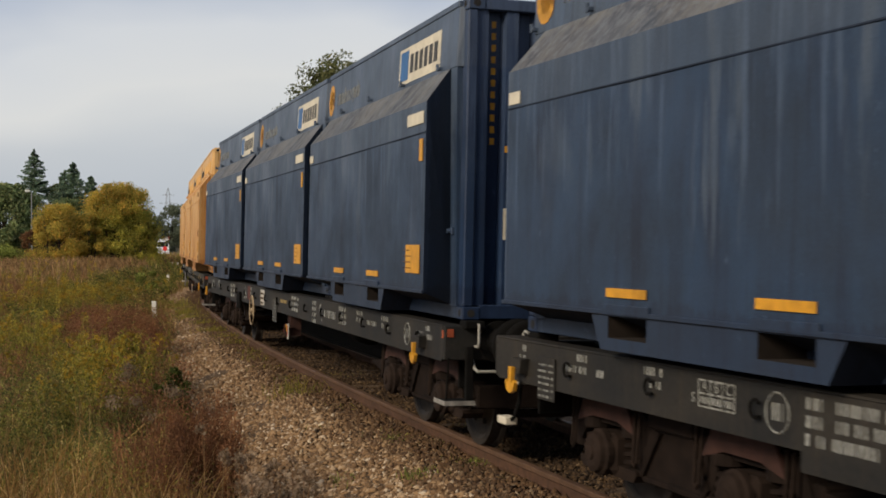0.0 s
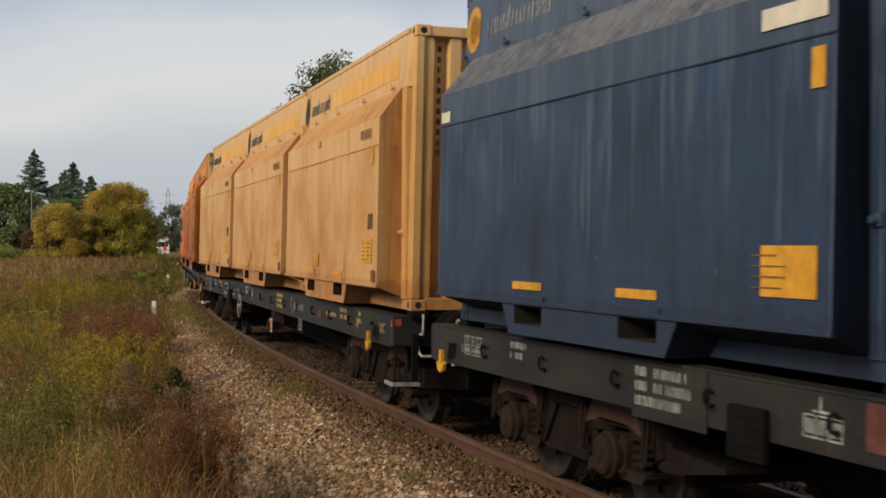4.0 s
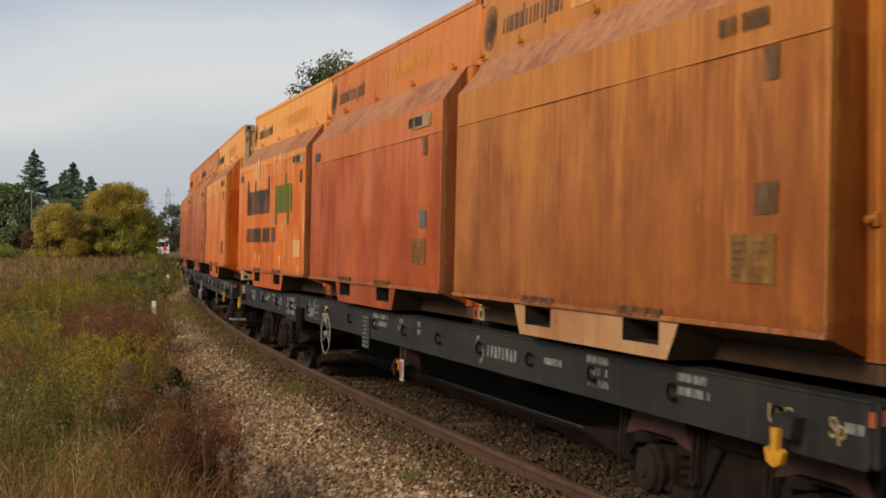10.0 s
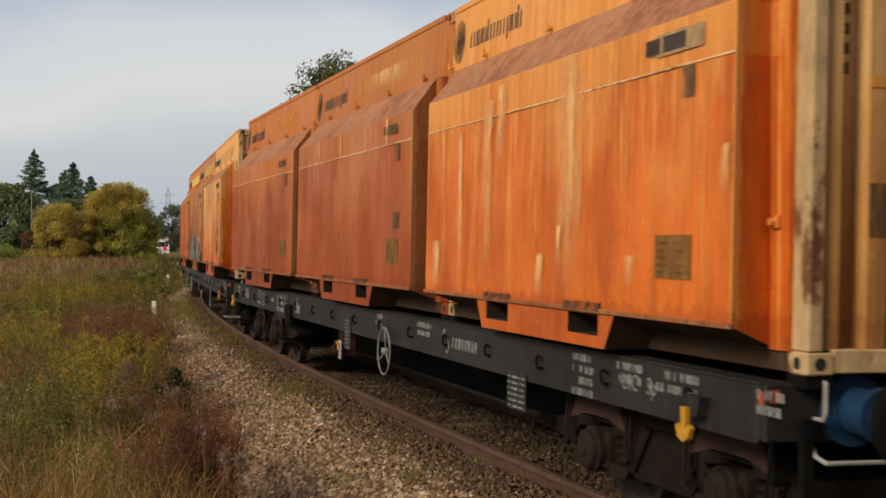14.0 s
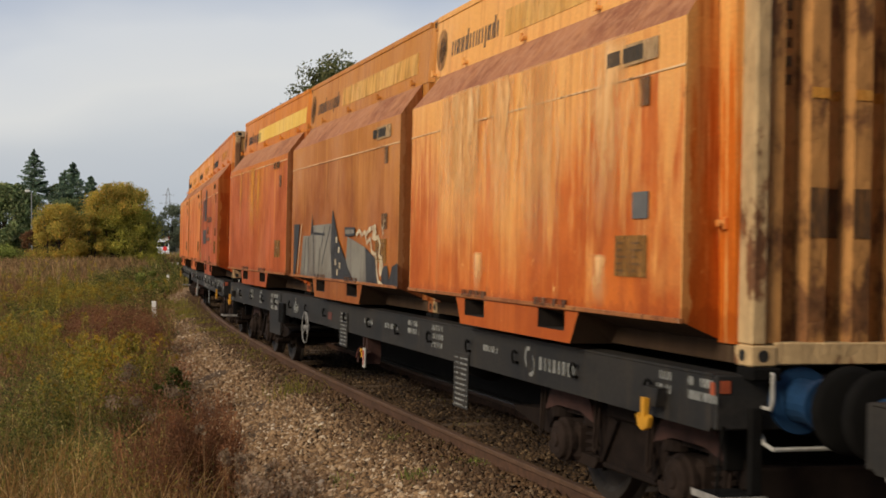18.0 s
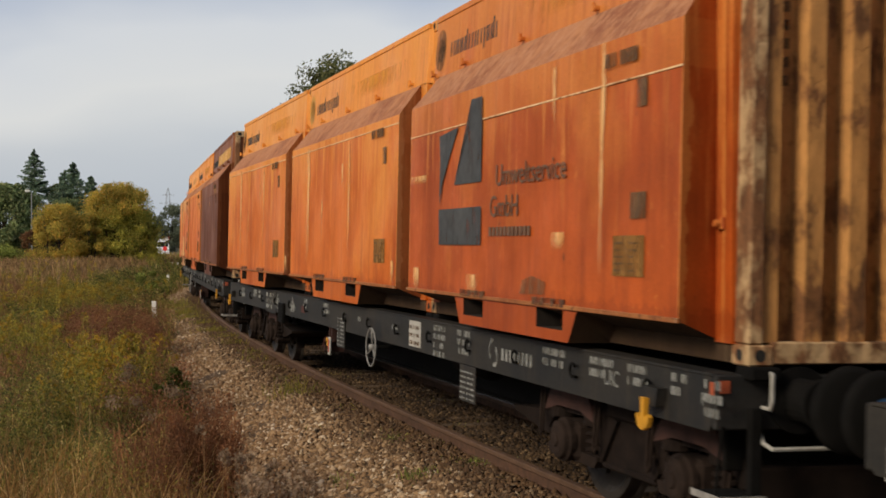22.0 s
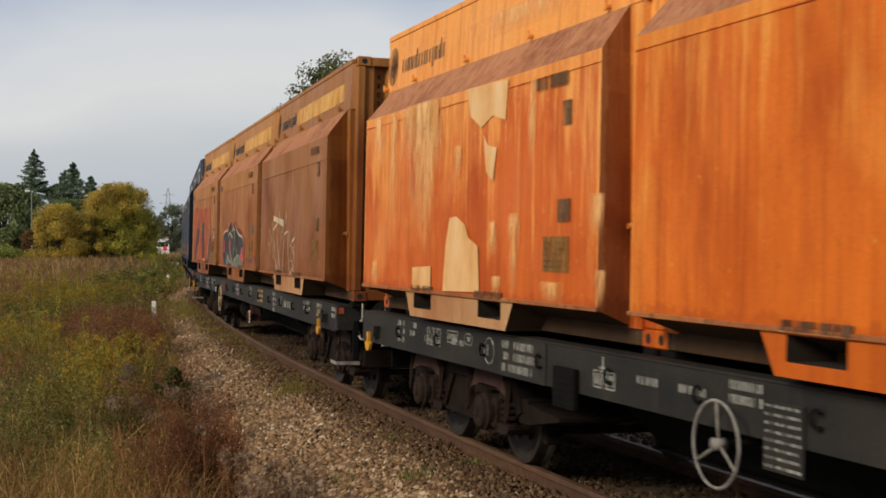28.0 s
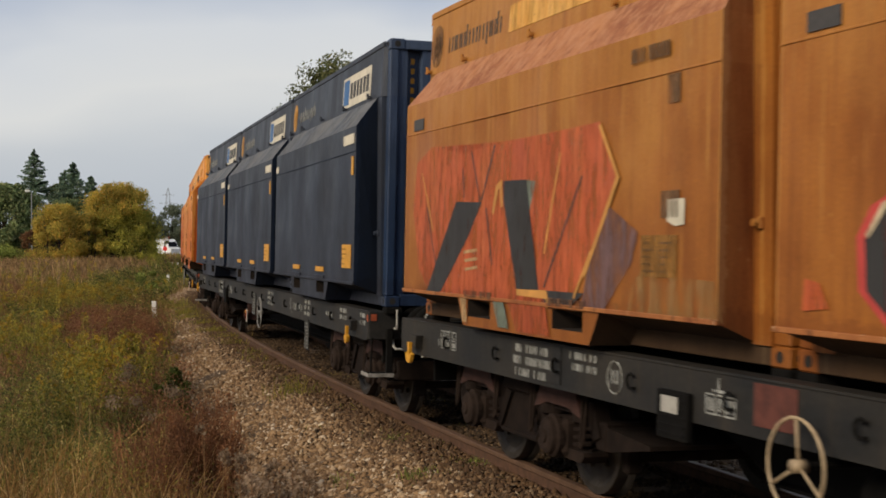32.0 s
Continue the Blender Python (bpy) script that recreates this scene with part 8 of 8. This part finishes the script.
def build_train():
    rng = random.Random(7)
    for number in range(0, 11):
        wagon = first_wagon if number == 0 else copy_thing(first_wagon, Matrix())
        WAGONS[number] = wagon
        for c, spec in enumerate(SPECS[number]):
            if spec is None:
                continue
            con = first_box if not CONTAINERS else copy_thing(first_box, Matrix())
            CONTAINERS.append((con, number, 6.1 * (1 - c) - 0.107 + STAND.get((number, c), (-0.06, 0.0, 0.06)[c])))
    for con, number, x in CONTAINERS:
        c = round(1 - (x + 0.1) / 6.1)
        spec = SPECS[number][c]
        r = random.Random(number * 10 + c)
        if spec[0] in ("navy", "navy grey"):
            tagged(con, ("dusty grey-navy" if "grey" in spec[0] else "navy blue") + " bulged-side container with yellow plates and a cream sign")
            # the darkened navy on the seam paints the sheet overlap's shadow line
            dress(con, NAVY_DUSTY if "grey" in spec[0] else NAVY, slope=NAVY_SHADED, under=NAVY_SHADED, dust=NAVY_SHOULDER, end=NAVY_END, post=NAVY_END, seam=NAVY_SHADED)
            navy_marks(con, r)
        elif spec[0] == "cream":
            tagged(con, "cream-yellow bulged-side container with a yellow stripe, lightly rain-streaked")
            dress(con, CREAM, dust=CREAM_DUST_SEAM, under=UNDER_CREAM, seam=CREAM_DUST_SEAM)
            cream_marks(con, r)
            end_code(con, GREY_MARK, YELLOW)
        else:
            base, fade, soil, streak, patches, rust, words = spec
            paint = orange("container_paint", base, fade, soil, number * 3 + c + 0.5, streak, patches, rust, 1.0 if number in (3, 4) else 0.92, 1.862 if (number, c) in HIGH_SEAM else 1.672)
            tagged(con, words + " bulged-side container, weathered and rain-streaked")
            dress(con, paint, {3: POST_PEELED, 4: POST_PEELED, 5: POST_PEELED, 6: POST_RUST, 7: POST_RUST}.get(number) if c == 0 else None, CHIPPED, dust=DUST, guard=SCUFFED, under=GRIME_AND_SHADE, slope_all=GRIME_AND_SHADE, slope=SLOPE_DUST if c > 0 else None, end={(6, 0): FLAKED_END, (3, 0): OCHRE_END, (4, 0): OCHRE_END, (5, 0): FLAKED_END}.get((number, c)), bracket=BRACKET_PALE if (number, c) in ((3, 0), (7, 2), (8, 0)) else None, seam=CHIPPED if number in (4, 5, 6) else None)
            top = TOP_YELLOW if (number, c) == (5, 2) else (RUN if (number, c) in ((4, 1), (7, 2), (10, 1)) else (STRIPE_YELLOW if number in (5, 8) or (number, c) in ((3, 0), (7, 0)) else TOP_RUN))
            maker_mark(con, GREY_MARK if (number, c) != (6, 1) else YELLOW, CHARCOAL, top, (-0.92, 2.5) if (number, c) != (5, 2) else (-1.3, 2.8))
            pale_code = (number, c) in ((3, 1), (3, 2), (5, 0), (5, 1), (4, 0))
            if pale_code:
                shift = 0.0 if (number, c) == (3, 2) else 0.24
                flat(con, "code_plate", 1.95 - shift, 2.53 - shift, 1.755, 1.885, CODE_PALE, "pale worn code plate")
            square = (number, c) not in ((3, 2), (4, 0), (6, 1)) and ((number, c) in ((3, 0), (3, 1), (5, 0), (8, 0), (8, 1)) or r.random() < 0.6)
            side_plates(con, FINE_PRINT if pale_code else GREY_MARK, GREY_MARK, sheet_grey if square and (number, c) in ((3, 1), (5, 0), (8, 1)) else (GREY_MARK if square else None), None if (number, c) in ((3, 2), (7, 0)) else PLATE_OCHRE, r, 0.0 if (number, c) == (3, 2) else 0.24, GREY_MARK)
            if c == 0:
                end_code(con, CHARCOAL if number == 3 else GREY_MARK, STRIPE_YELLOW if number in (4, 5) else None, GREY_MARK if number in (4, 5) else None)
            special(con, number, c)


build_train()

# what each wagon's girder carries: handwheel, lever, owner's mark, number block, box, hanging plates, other blocks
MARKS = {
    0: dict(logo=None, num=-5.36, num_low=0.76, box=None, table=-6.4, ring=-5.62, rows=[(-7.05, 0.25, 2), (-7.7, 0.14, 1), (-8.2, 0.2, 1), (-8.0, 0.16, 2), (-8.98, 0.14, 2)], plates=[(-8.63, -8.34, 0.78, 1.09)]),
    1: dict(wheel=-2.0, lever=0.75, logo=3.33, num=-5.54, num_low=0.82, box=-4.41, scale=-3.75, panel=(-1.77, 0.40), plates=[(-0.46, -0.09, 0.70, 1.08)], ring=7.66, table=-8.6, rows=[(1.15, 0.6, 3), (4.45, 0.45, 3), (5.4, 0.3, 2), (5.9, 0.5, 1), (6.6, 0.3, 2), (8.3, 0.22, 2), (0.2, 0.55, 1, 1), (-7.6, 0.3, 2), (-3.1, 0.3, 2), (2.75, 0.28, 4)], stain=(-3.25, 0.28)),
    2: dict(wheel=-1.96, lever=0.9, logo=2.92, num=-5.17, num_low=0.83, box=-4.24, scale=-3.8, plates=[(3.52, 3.86, 0.70, 0.88)], table=-8.6, red=4.92, rows=[(1.53, 0.62, 3, 1), (5.5, 0.6, 1, 1), (5.55, 0.5, 1, 1), (6.3, 0.4, 2, 1), (7.3, 0.2, 2, 1), (-7.78, 0.28, 4), (-6.9, 0.3, 2), (-6.2, 0.35, 2), (-5.8, 0.3, 2, 1), (-3.2, 0.3, 1), (-2.6, 0.3, 1), (-2.0, 0.4, 2)], ring=-1.2),
    3: dict(wheel=-1.98, lever=0.9, logo=3.42, num=-5.05, num_low=0.82, box=-4.2, scale=-3.62, plates=[(-0.55, -0.25, 0.74, 1.10)], table=-8.2, yellow=(-2.69, 0.30), blocks=(-3.26, 0.32), rows=[(5.68, 0.36, 3), (7.0, 0.4, 2), (0.2, 0.3, 2), (0.9, 0.2, 2), (1.6, 0.2, 2), (-7.3, 0.2, 2), (-6.9, 0.25, 1), (-6.3, 0.3, 2), (-0.1, 0.3, 2), (4.9, 0.35, 1), (8.6, 0.25, 1)], ring=-5.6),
    4: dict(wheel=1.70, lever=-0.95, logo=3.42, num=-4.98, num_low=0.81, box=-4.17, scale=-3.61, plates=[(5.11, 5.51, 0.62, 0.91), (-0.5, -0.22, 0.66, 1.06)], table=-8.09, ring=-4.25, rows=[(6.39, 0.36, 4), (7.12, 0.36, 2), (7.6, 0.2, 1), (7.8, 0.42, 2), (8.85, 0.25, 2), (2.5, 0.5, 2), (-5.6, 0.3, 1), (0.9, 0.3, 2), (-8.95, 0.3, 2)]),
    5: dict(wheel=-1.88, lever=0.75, logo=6.05, num=-5.12, num_low=0.54, box=-4.22, scale=-3.26, plates=[(-0.30, 0.10, 0.68, 1.09), (4.24, 4.64, 0.48, 0.96)], table=-7.2, rows=[(3.52, 0.36, 3), (5.0, 0.4, 1), (2.7, 0.4, 2), (1.8, 0.55, 1), (8.2, 0.2, 2), (8.6, 0.35, 2), (-6.2, 0.25, 3), (0.9, 0.4, 1)], ring=-4.5, red=-1.0),
    6: dict(wheel=1.66, lever=-1.05, logo=5.23, num=-5.51, num_low=0.84, box=-4.27, scale=-3.49, panel=(2.76, 0.40), plates=[(-0.42, -0.02, 0.66, 1.03), (4.42, 4.84, 0.55, 0.86)], table=-8.1, rows=[(3.58, 0.36, 4), (4.3, 0.36, 3), (6.34, 0.45, 2), (7.2, 0.4, 2), (7.8, 0.3, 2), (8.4, 0.2, 2), (8.8, 0.2, 3), (0.6, 0.25, 1), (2.1, 0.25, 1), (-1.3, 0.4, 2), (-6.8, 0.25, 2), (-6.3, 0.25, 2), (-2.6, 0.3, 2)], ring=-4.55, red=-2.7),
    7: dict(wheel=-1.95, lever=0.9, logo=3.6, num=-5.39, num_low=0.86, box=-4.32, scale=-3.73, plates=[(-1.64, -1.27, 0.71, 1.08)], table=-7.28, ring=-5.69, rows=[(-8.2, 0.22, 3), (-7.8, 0.2, 2), (-6.6, 0.3, 1), (-3.1, 0.3, 1), (-2.6, 0.35, 1), (-2.0, 0.35, 2), (2.5, 0.5, 2), (5.2, 0.4, 2), (6.3, 0.4, 2), (7.4, 0.4, 2), (8.5, 0.25, 2), (1.0, 0.4, 2)]),
    8: dict(wheel=-2.70, lever=0.9, logo=4.68, num=-6.6, num_low=0.90, box=-4.25, box_white=True, scale=-3.75, ring=-4.9, table=-8.3, rows=[(2.05, 0.62, 3, 1), (3.73, 0.38, 4), (0.9, 0.4, 2), (-1.0, 0.4, 3), (6.6, 0.5, 2), (7.6, 0.4, 2), (8.6, 0.25, 2), (-5.6, 0.45, 2)], stain=(-3.25, 0.4), tank=-2.5),
    9: dict(wheel=1.5, lever=-1.0, logo=3.9, num=-5.15, num_low=0.82, box=-4.02, scale=-3.35, plates=[(-0.07, 0.30, 0.70, 1.08), (5.1, 5.4, 0.5, 0.9)], table=-8.5, rows=[(1.6, 0.6, 3), (5.0, 0.45, 3), (6.5, 0.5, 1), (7.4, 0.4, 2), (8.5, 0.3, 2)]),
    10: dict(wheel=-1.9, lever=0.9, logo=3.4, num=-5.1, num_low=0.82, box=-4.2, scale=-3.6, plates=[], table=-8.2, rows=[(5.6, 0.4, 3), (7.5, 0.3, 2)]),
}


# readable stencils near the front end of single wagons
STENCILS = {1: ((8.10, "UIC", 0),), 2: ((8.48, "UIC", 1), (7.30, "Sp", 1)), 3: ((8.12, "UIC", 1), (8.62, "Sp", 1)), 4: ((7.32, "UIC", 0), (7.62, "Sp", 0)), 6: ((7.56, "UIC", 0),), 8: ((7.72, "UIC", 1),)}


# framed stencils: outline, its text or bars, and the lines below
FRAMES = {4: ((-6.81, -6.51, 1.036, 1.15, "R 75m", 0.0), (-6.40, -6.15, 1.054, 1.146, "", 0.05)), 5: ((-9.315, -9.036, 0.885, 1.015, "", 0.0), (-8.60, -8.365, 0.995, 1.12, "", 0.04)), 6: ((-6.75, -6.47, 1.03, 1.14, "", 0.0),), 7: ((-6.72, -6.44, 1.03, 1.14, "", 0.0), (-6.30, -6.06, 1.04, 1.14, "", 0.05)), 3: ((-6.72, -6.44, 1.03, 1.14, "", 0.0),)}


def framed_mark(wagon, x0, x1, z0, z1, text, cut):
    """A stencilled outline, pointed at the sides where cut is given, round a few figures."""
    y, t, zm = -FACE - 0.003, 0.009, (z0 + z1) / 2
    pts = [(x0 + cut, z0), (x1 - cut, z0), (x1, zm), (x1 - cut, z1), (x0 + cut, z1), (x0, zm)]
    inner = [(x0 + cut + t, z0 + t), (x1 - cut - t, z0 + t), (x1 - t, zm), (x1 - cut - t, z1 - t), (x0 + cut + t, z1 - t), (x0 + t, zm)]
    vs = [(x, y, z) for x, z in pts + inner] + [(x, y + 0.003, z) for x, z in pts]
    fs = [(k, (k + 1) % 6, 6 + (k + 1) % 6, 6 + k) for k in range(6)] + [(k, 12 + k, 12 + (k + 1) % 6, (k + 1) % 6) for k in range(6)]
    m = part("stencil_frame", G().add(vs, fs), LETTER, wagon, "white stencilled outline round figures")
    if text:
        lettering(text, (x0 + x1) / 2, z0 + 0.028, 0.058, y, LETTER, m, "stencil_letters")
        return
    b = G()
    n = max(3, int((x1 - x0 - 2 * cut) / 0.05))
    for k in range(n):
        x = x0 + cut + 0.03 + k * (x1 - x0 - 2 * cut - 0.04) / n
        b.box(x, x + 0.022, y, y + 0.003, z0 + 0.03, z1 - 0.03)
    tagged(part("figure_row", b, LETTER, m), kind="stuff")


def mark_wagon(wagon, number, d):
    rng = random.Random(40 + number)
    for x, text, warm in STENCILS.get(number, ()):
        lettering(text, x, 0.985, 0.105, -FACE - 0.003, WARM_LETTER if warm else LETTER, wagon, "stencil_letters")
    for args in FRAMES.get(number, ()):
        framed_mark(wagon, *args)
    for x0, x1, z in {4: ((-6.40, -6.15, 0.925),), 5: ((-8.28, -8.055, 0.945),)}.get(number, ()):
        part("length_mark", G().box(x0, x1, -FACE - 0.003, -FACE, z, z + 0.010).box(x0, x0 + 0.010, -FACE - 0.003, -FACE, z + 0.0101, z + 0.035).box(x1 - 0.010, x1, -FACE - 0.003, -FACE, z + 0.0101, z + 0.035), LETTER, wagon, "white stencilled length mark")
        text_rows(wagon, x0 + 0.06, z + 0.03, (x1 - x0 - 0.12,), 0.05, None, 0.03, rng)
    if number == 4:
        text_rows(wagon, -6.81, 0.93, (0.38,), 0.045, None, 0.03, rng)
    if number == 5:
        lettering("A", -9.23, 1.035, 0.085, -FACE - 0.003, WARM_LETTER, wagon, "stencil_letters")
    if number == 6:
        lettering("F", 8.79, 1.0, 0.075, -FACE - 0.003, LETTER, wagon, "stencil_letters")
    if d.get("wheel") is not None:
        handwheel(wagon, d["wheel"], 0.80, 0.20 if number in (2, 5, 6) else 0.24, CREAM_WHEEL if number in (1, 8) else (STEP_GREY if number in (3, 7) else None))
    if d.get("lever") is not None:
        brake_lever(wagon, d["lever"])
    if d.get("logo") is not None:
        round_logo(wagon, d["logo"])
    if d.get("num") is not None:
        x = d["num"]
        girder_mark(wagon, "number_plate", x - 0.04, x + 0.86, d["num_low"], 1.17, WAGON_GREY, "grey number plate with white bars", 0.006)
        text_rows(wagon, x, 1.08, (0.16, 0.16, 0.28), 0.06, None, 0.03, rng).location = (0, -0.007, 0)
        text_rows(wagon, x + 0.24, 1.08, (0.42, 0.46, 0.36), 0.06, None, 0.03, rng).location = (0, -0.007, 0)
    if d.get("box") is not None:
        x = d["box"]
        b = part("card_holder", G().box(x, x + 0.36, -FACE - 0.045, -FACE, 0.74, 1.03, 0.008), UNDERFRAME, wagon, "dark ribbed waybill holder")
        for k in range(5):
            part("rib", G().box(x + 0.02, x + 0.34, -FACE - 0.052, -FACE - 0.044, 0.77 + k * 0.05, 0.785 + k * 0.05), UNDERFRAME, b)
        if d.get("box_white"):
            part("card", G().box(x + 0.07, x + 0.27, -FACE - 0.056, -FACE - 0.053, 0.90, 1.0), WHITE, b, "white card")
    if d.get("scale") is not None:
        x = d["scale"]
        table_mark(wagon, x, 0.94, 3, 1, 0.105, 0.11)
        girder_mark(wagon, "scale_mark", x + 0.13, x + 0.145, 1.08, 1.15, LETTER)
        girder_mark(wagon, "scale_mark", x + 0.07, x + 0.21, 1.065, 1.08, LETTER)
    if d.get("table") is not None:
        table_mark(wagon, d["table"], 0.98, 3, 2, 0.125, 0.075, "ABC")
        lettering("S", d["table"] - 0.06, 0.995, 0.06, -FACE - 0.002, LETTER, wagon)
    if d.get("ring") is not None:
        x = d["ring"]
        part("ring_stencil", G().torus((x, -FACE - 0.001, 1.03), (0, 1, 0), 0.105, 0.006, 24, 4), LETTER, wagon, "white stencilled ring")
        text_rows(wagon, x - 0.05, 0.99, (0.12,), 0.09, None, 0.02, rng)
    if d.get("panel"):
        x, w = d["panel"]
        girder_mark(wagon, "white_panel", x, x + w, 0.90, 1.15, WHITE, "white painted panel with faint print", 0.005)
        text_rows(wagon, x + 0.03, 1.07, (w - 0.08,) * 3, 0.035, GREY_MARK, 0.04, rng).location = (0, -0.006, 0)
    for x0, x1, z0, z1 in d.get("plates", ()):
        sign_tab(wagon, x0, z0, z1, x1 - x0)
    for x, w, n, *warm in d.get("rows", ()):
        text_rows(wagon, x, 1.10 if n > 1 else 1.02, (w,) * n, 0.05, WARM_LETTER if warm else None, 0.028, rng)
    if d.get("red") is not None:
        girder_mark(wagon, "red_mark", d["red"], d["red"] + 0.22, 0.96, 1.05, RED_DULL, "dull red mark")
    if d.get("stain"):
        girder_mark(wagon, "rust_panel", d["stain"][0], d["stain"][0] + d["stain"][1], 0.93, 1.16, RED_DULL, "rusty worn panel", 0.004)
    if d.get("yellow"):
        x, w = d["yellow"]
        girder_mark(wagon, "yellow_panel", x, x + w, 0.92, 1.02, WARM_LETTER, "worn yellow paper panel", 0.004)
        girder_mark(wagon, "yellow_panel", x + w * 0.5, x + w, 1.02, 1.12, WARM_LETTER, "worn yellow paper panel", 0.004)
    if d.get("blocks"):
        for k in range(3):
            table_mark(wagon, d["blocks"][0], 0.93 + k * 0.08, 1, 1, d["blocks"][1], 0.07)
    if number == 3:
        gr = girder_mark(wagon, "yellow_grid", -9.16, -8.88, 0.93, 1.18, WARM_LETTER, "worn yellow grid panel", 0.004)
        for k in range(4):
            part("grid_bar", G().box(-9.15, -8.89, -FACE - 0.006, -FACE - 0.004, 0.975 + k * 0.05, 0.987 + k * 0.05), RED_DULL, gr)
    if d.get("tank") is not None:
        part("air_tank", G().lathe((d["tank"] - 0.3, -0.9, 0.60), (1, 0, 0), [(0, 0), (0, 0.12), (0.08, 0.2), (0.55, 0.2), (0.62, 0.12), (0.62, 0)], 18), UNDERFRAME, wagon, "dark brake air tank", True)
    if number in (4, 6, 5):
        # blue-painted buffer stocks
        for o in wagon.children:
            if o.name.startswith("buffer") and number != 6:
                o.material_slots[0].link = "OBJECT"
                o.material_slots[0].material = BLUE_BUFFER


CREAM_WHEEL = plain("cream_wheel_paint", (0.42, 0.31, 0.19, 1), 0.6, 0, 0.3, 16)
WARM_LETTER = plain("yellowed_stencil", (0.34, 0.25, 0.11, 1), 0.7, 0, 0.3, 20)
for _n, _w in WAGONS.items():
    mark_wagon(_w, _n, MARKS[_n])
    if _n in (0, 2):
        foot_lever(_w)


def motions():
    """The train rolls past from far on the curve; each wheelset turns with it."""
    times = [k * 0.5 for k in range(65)]
    for number, wagon in WAGONS.items():
        walk(wagon, [(t, wagon_pose(number, t)) for t in times])
        start = run(0.0)
        for bogie in wagon.children:
            for ws in bogie.children:
                if ws.name.startswith("wheelset"):
                    home = Vector(ws.location)
                    steps = [k * 0.125 for k in range(257)]
                    walk(ws, [(t, Matrix.Translation(home) @ Matrix.Rotation((start - run(t)) / 0.46, 4, "Y")) for t in steps])
    # the van waits at the crossing, then turns away past the train's tail
    rows = ((0.0, 0.0, 0.0, -78), (30.3, 0.0, 0.0, -78), (30.8, 0.06, -0.2, -76), (31.2, 0.25, -0.6, -70), (31.6, 0.62, -1.1, -60), (32.0, 1.15, -1.7, -47))
    walk(VAN, [(t, pose(VAN_X + x, VAN_Y + y, ROAD_Z, 0, 0, a)) for t, x, y, a in rows])
    for con, number, x in CONTAINERS:
        walk(con, [(t, wagon_pose(number, t) @ pose(x, 0, DECK)) for t in times])


motions()
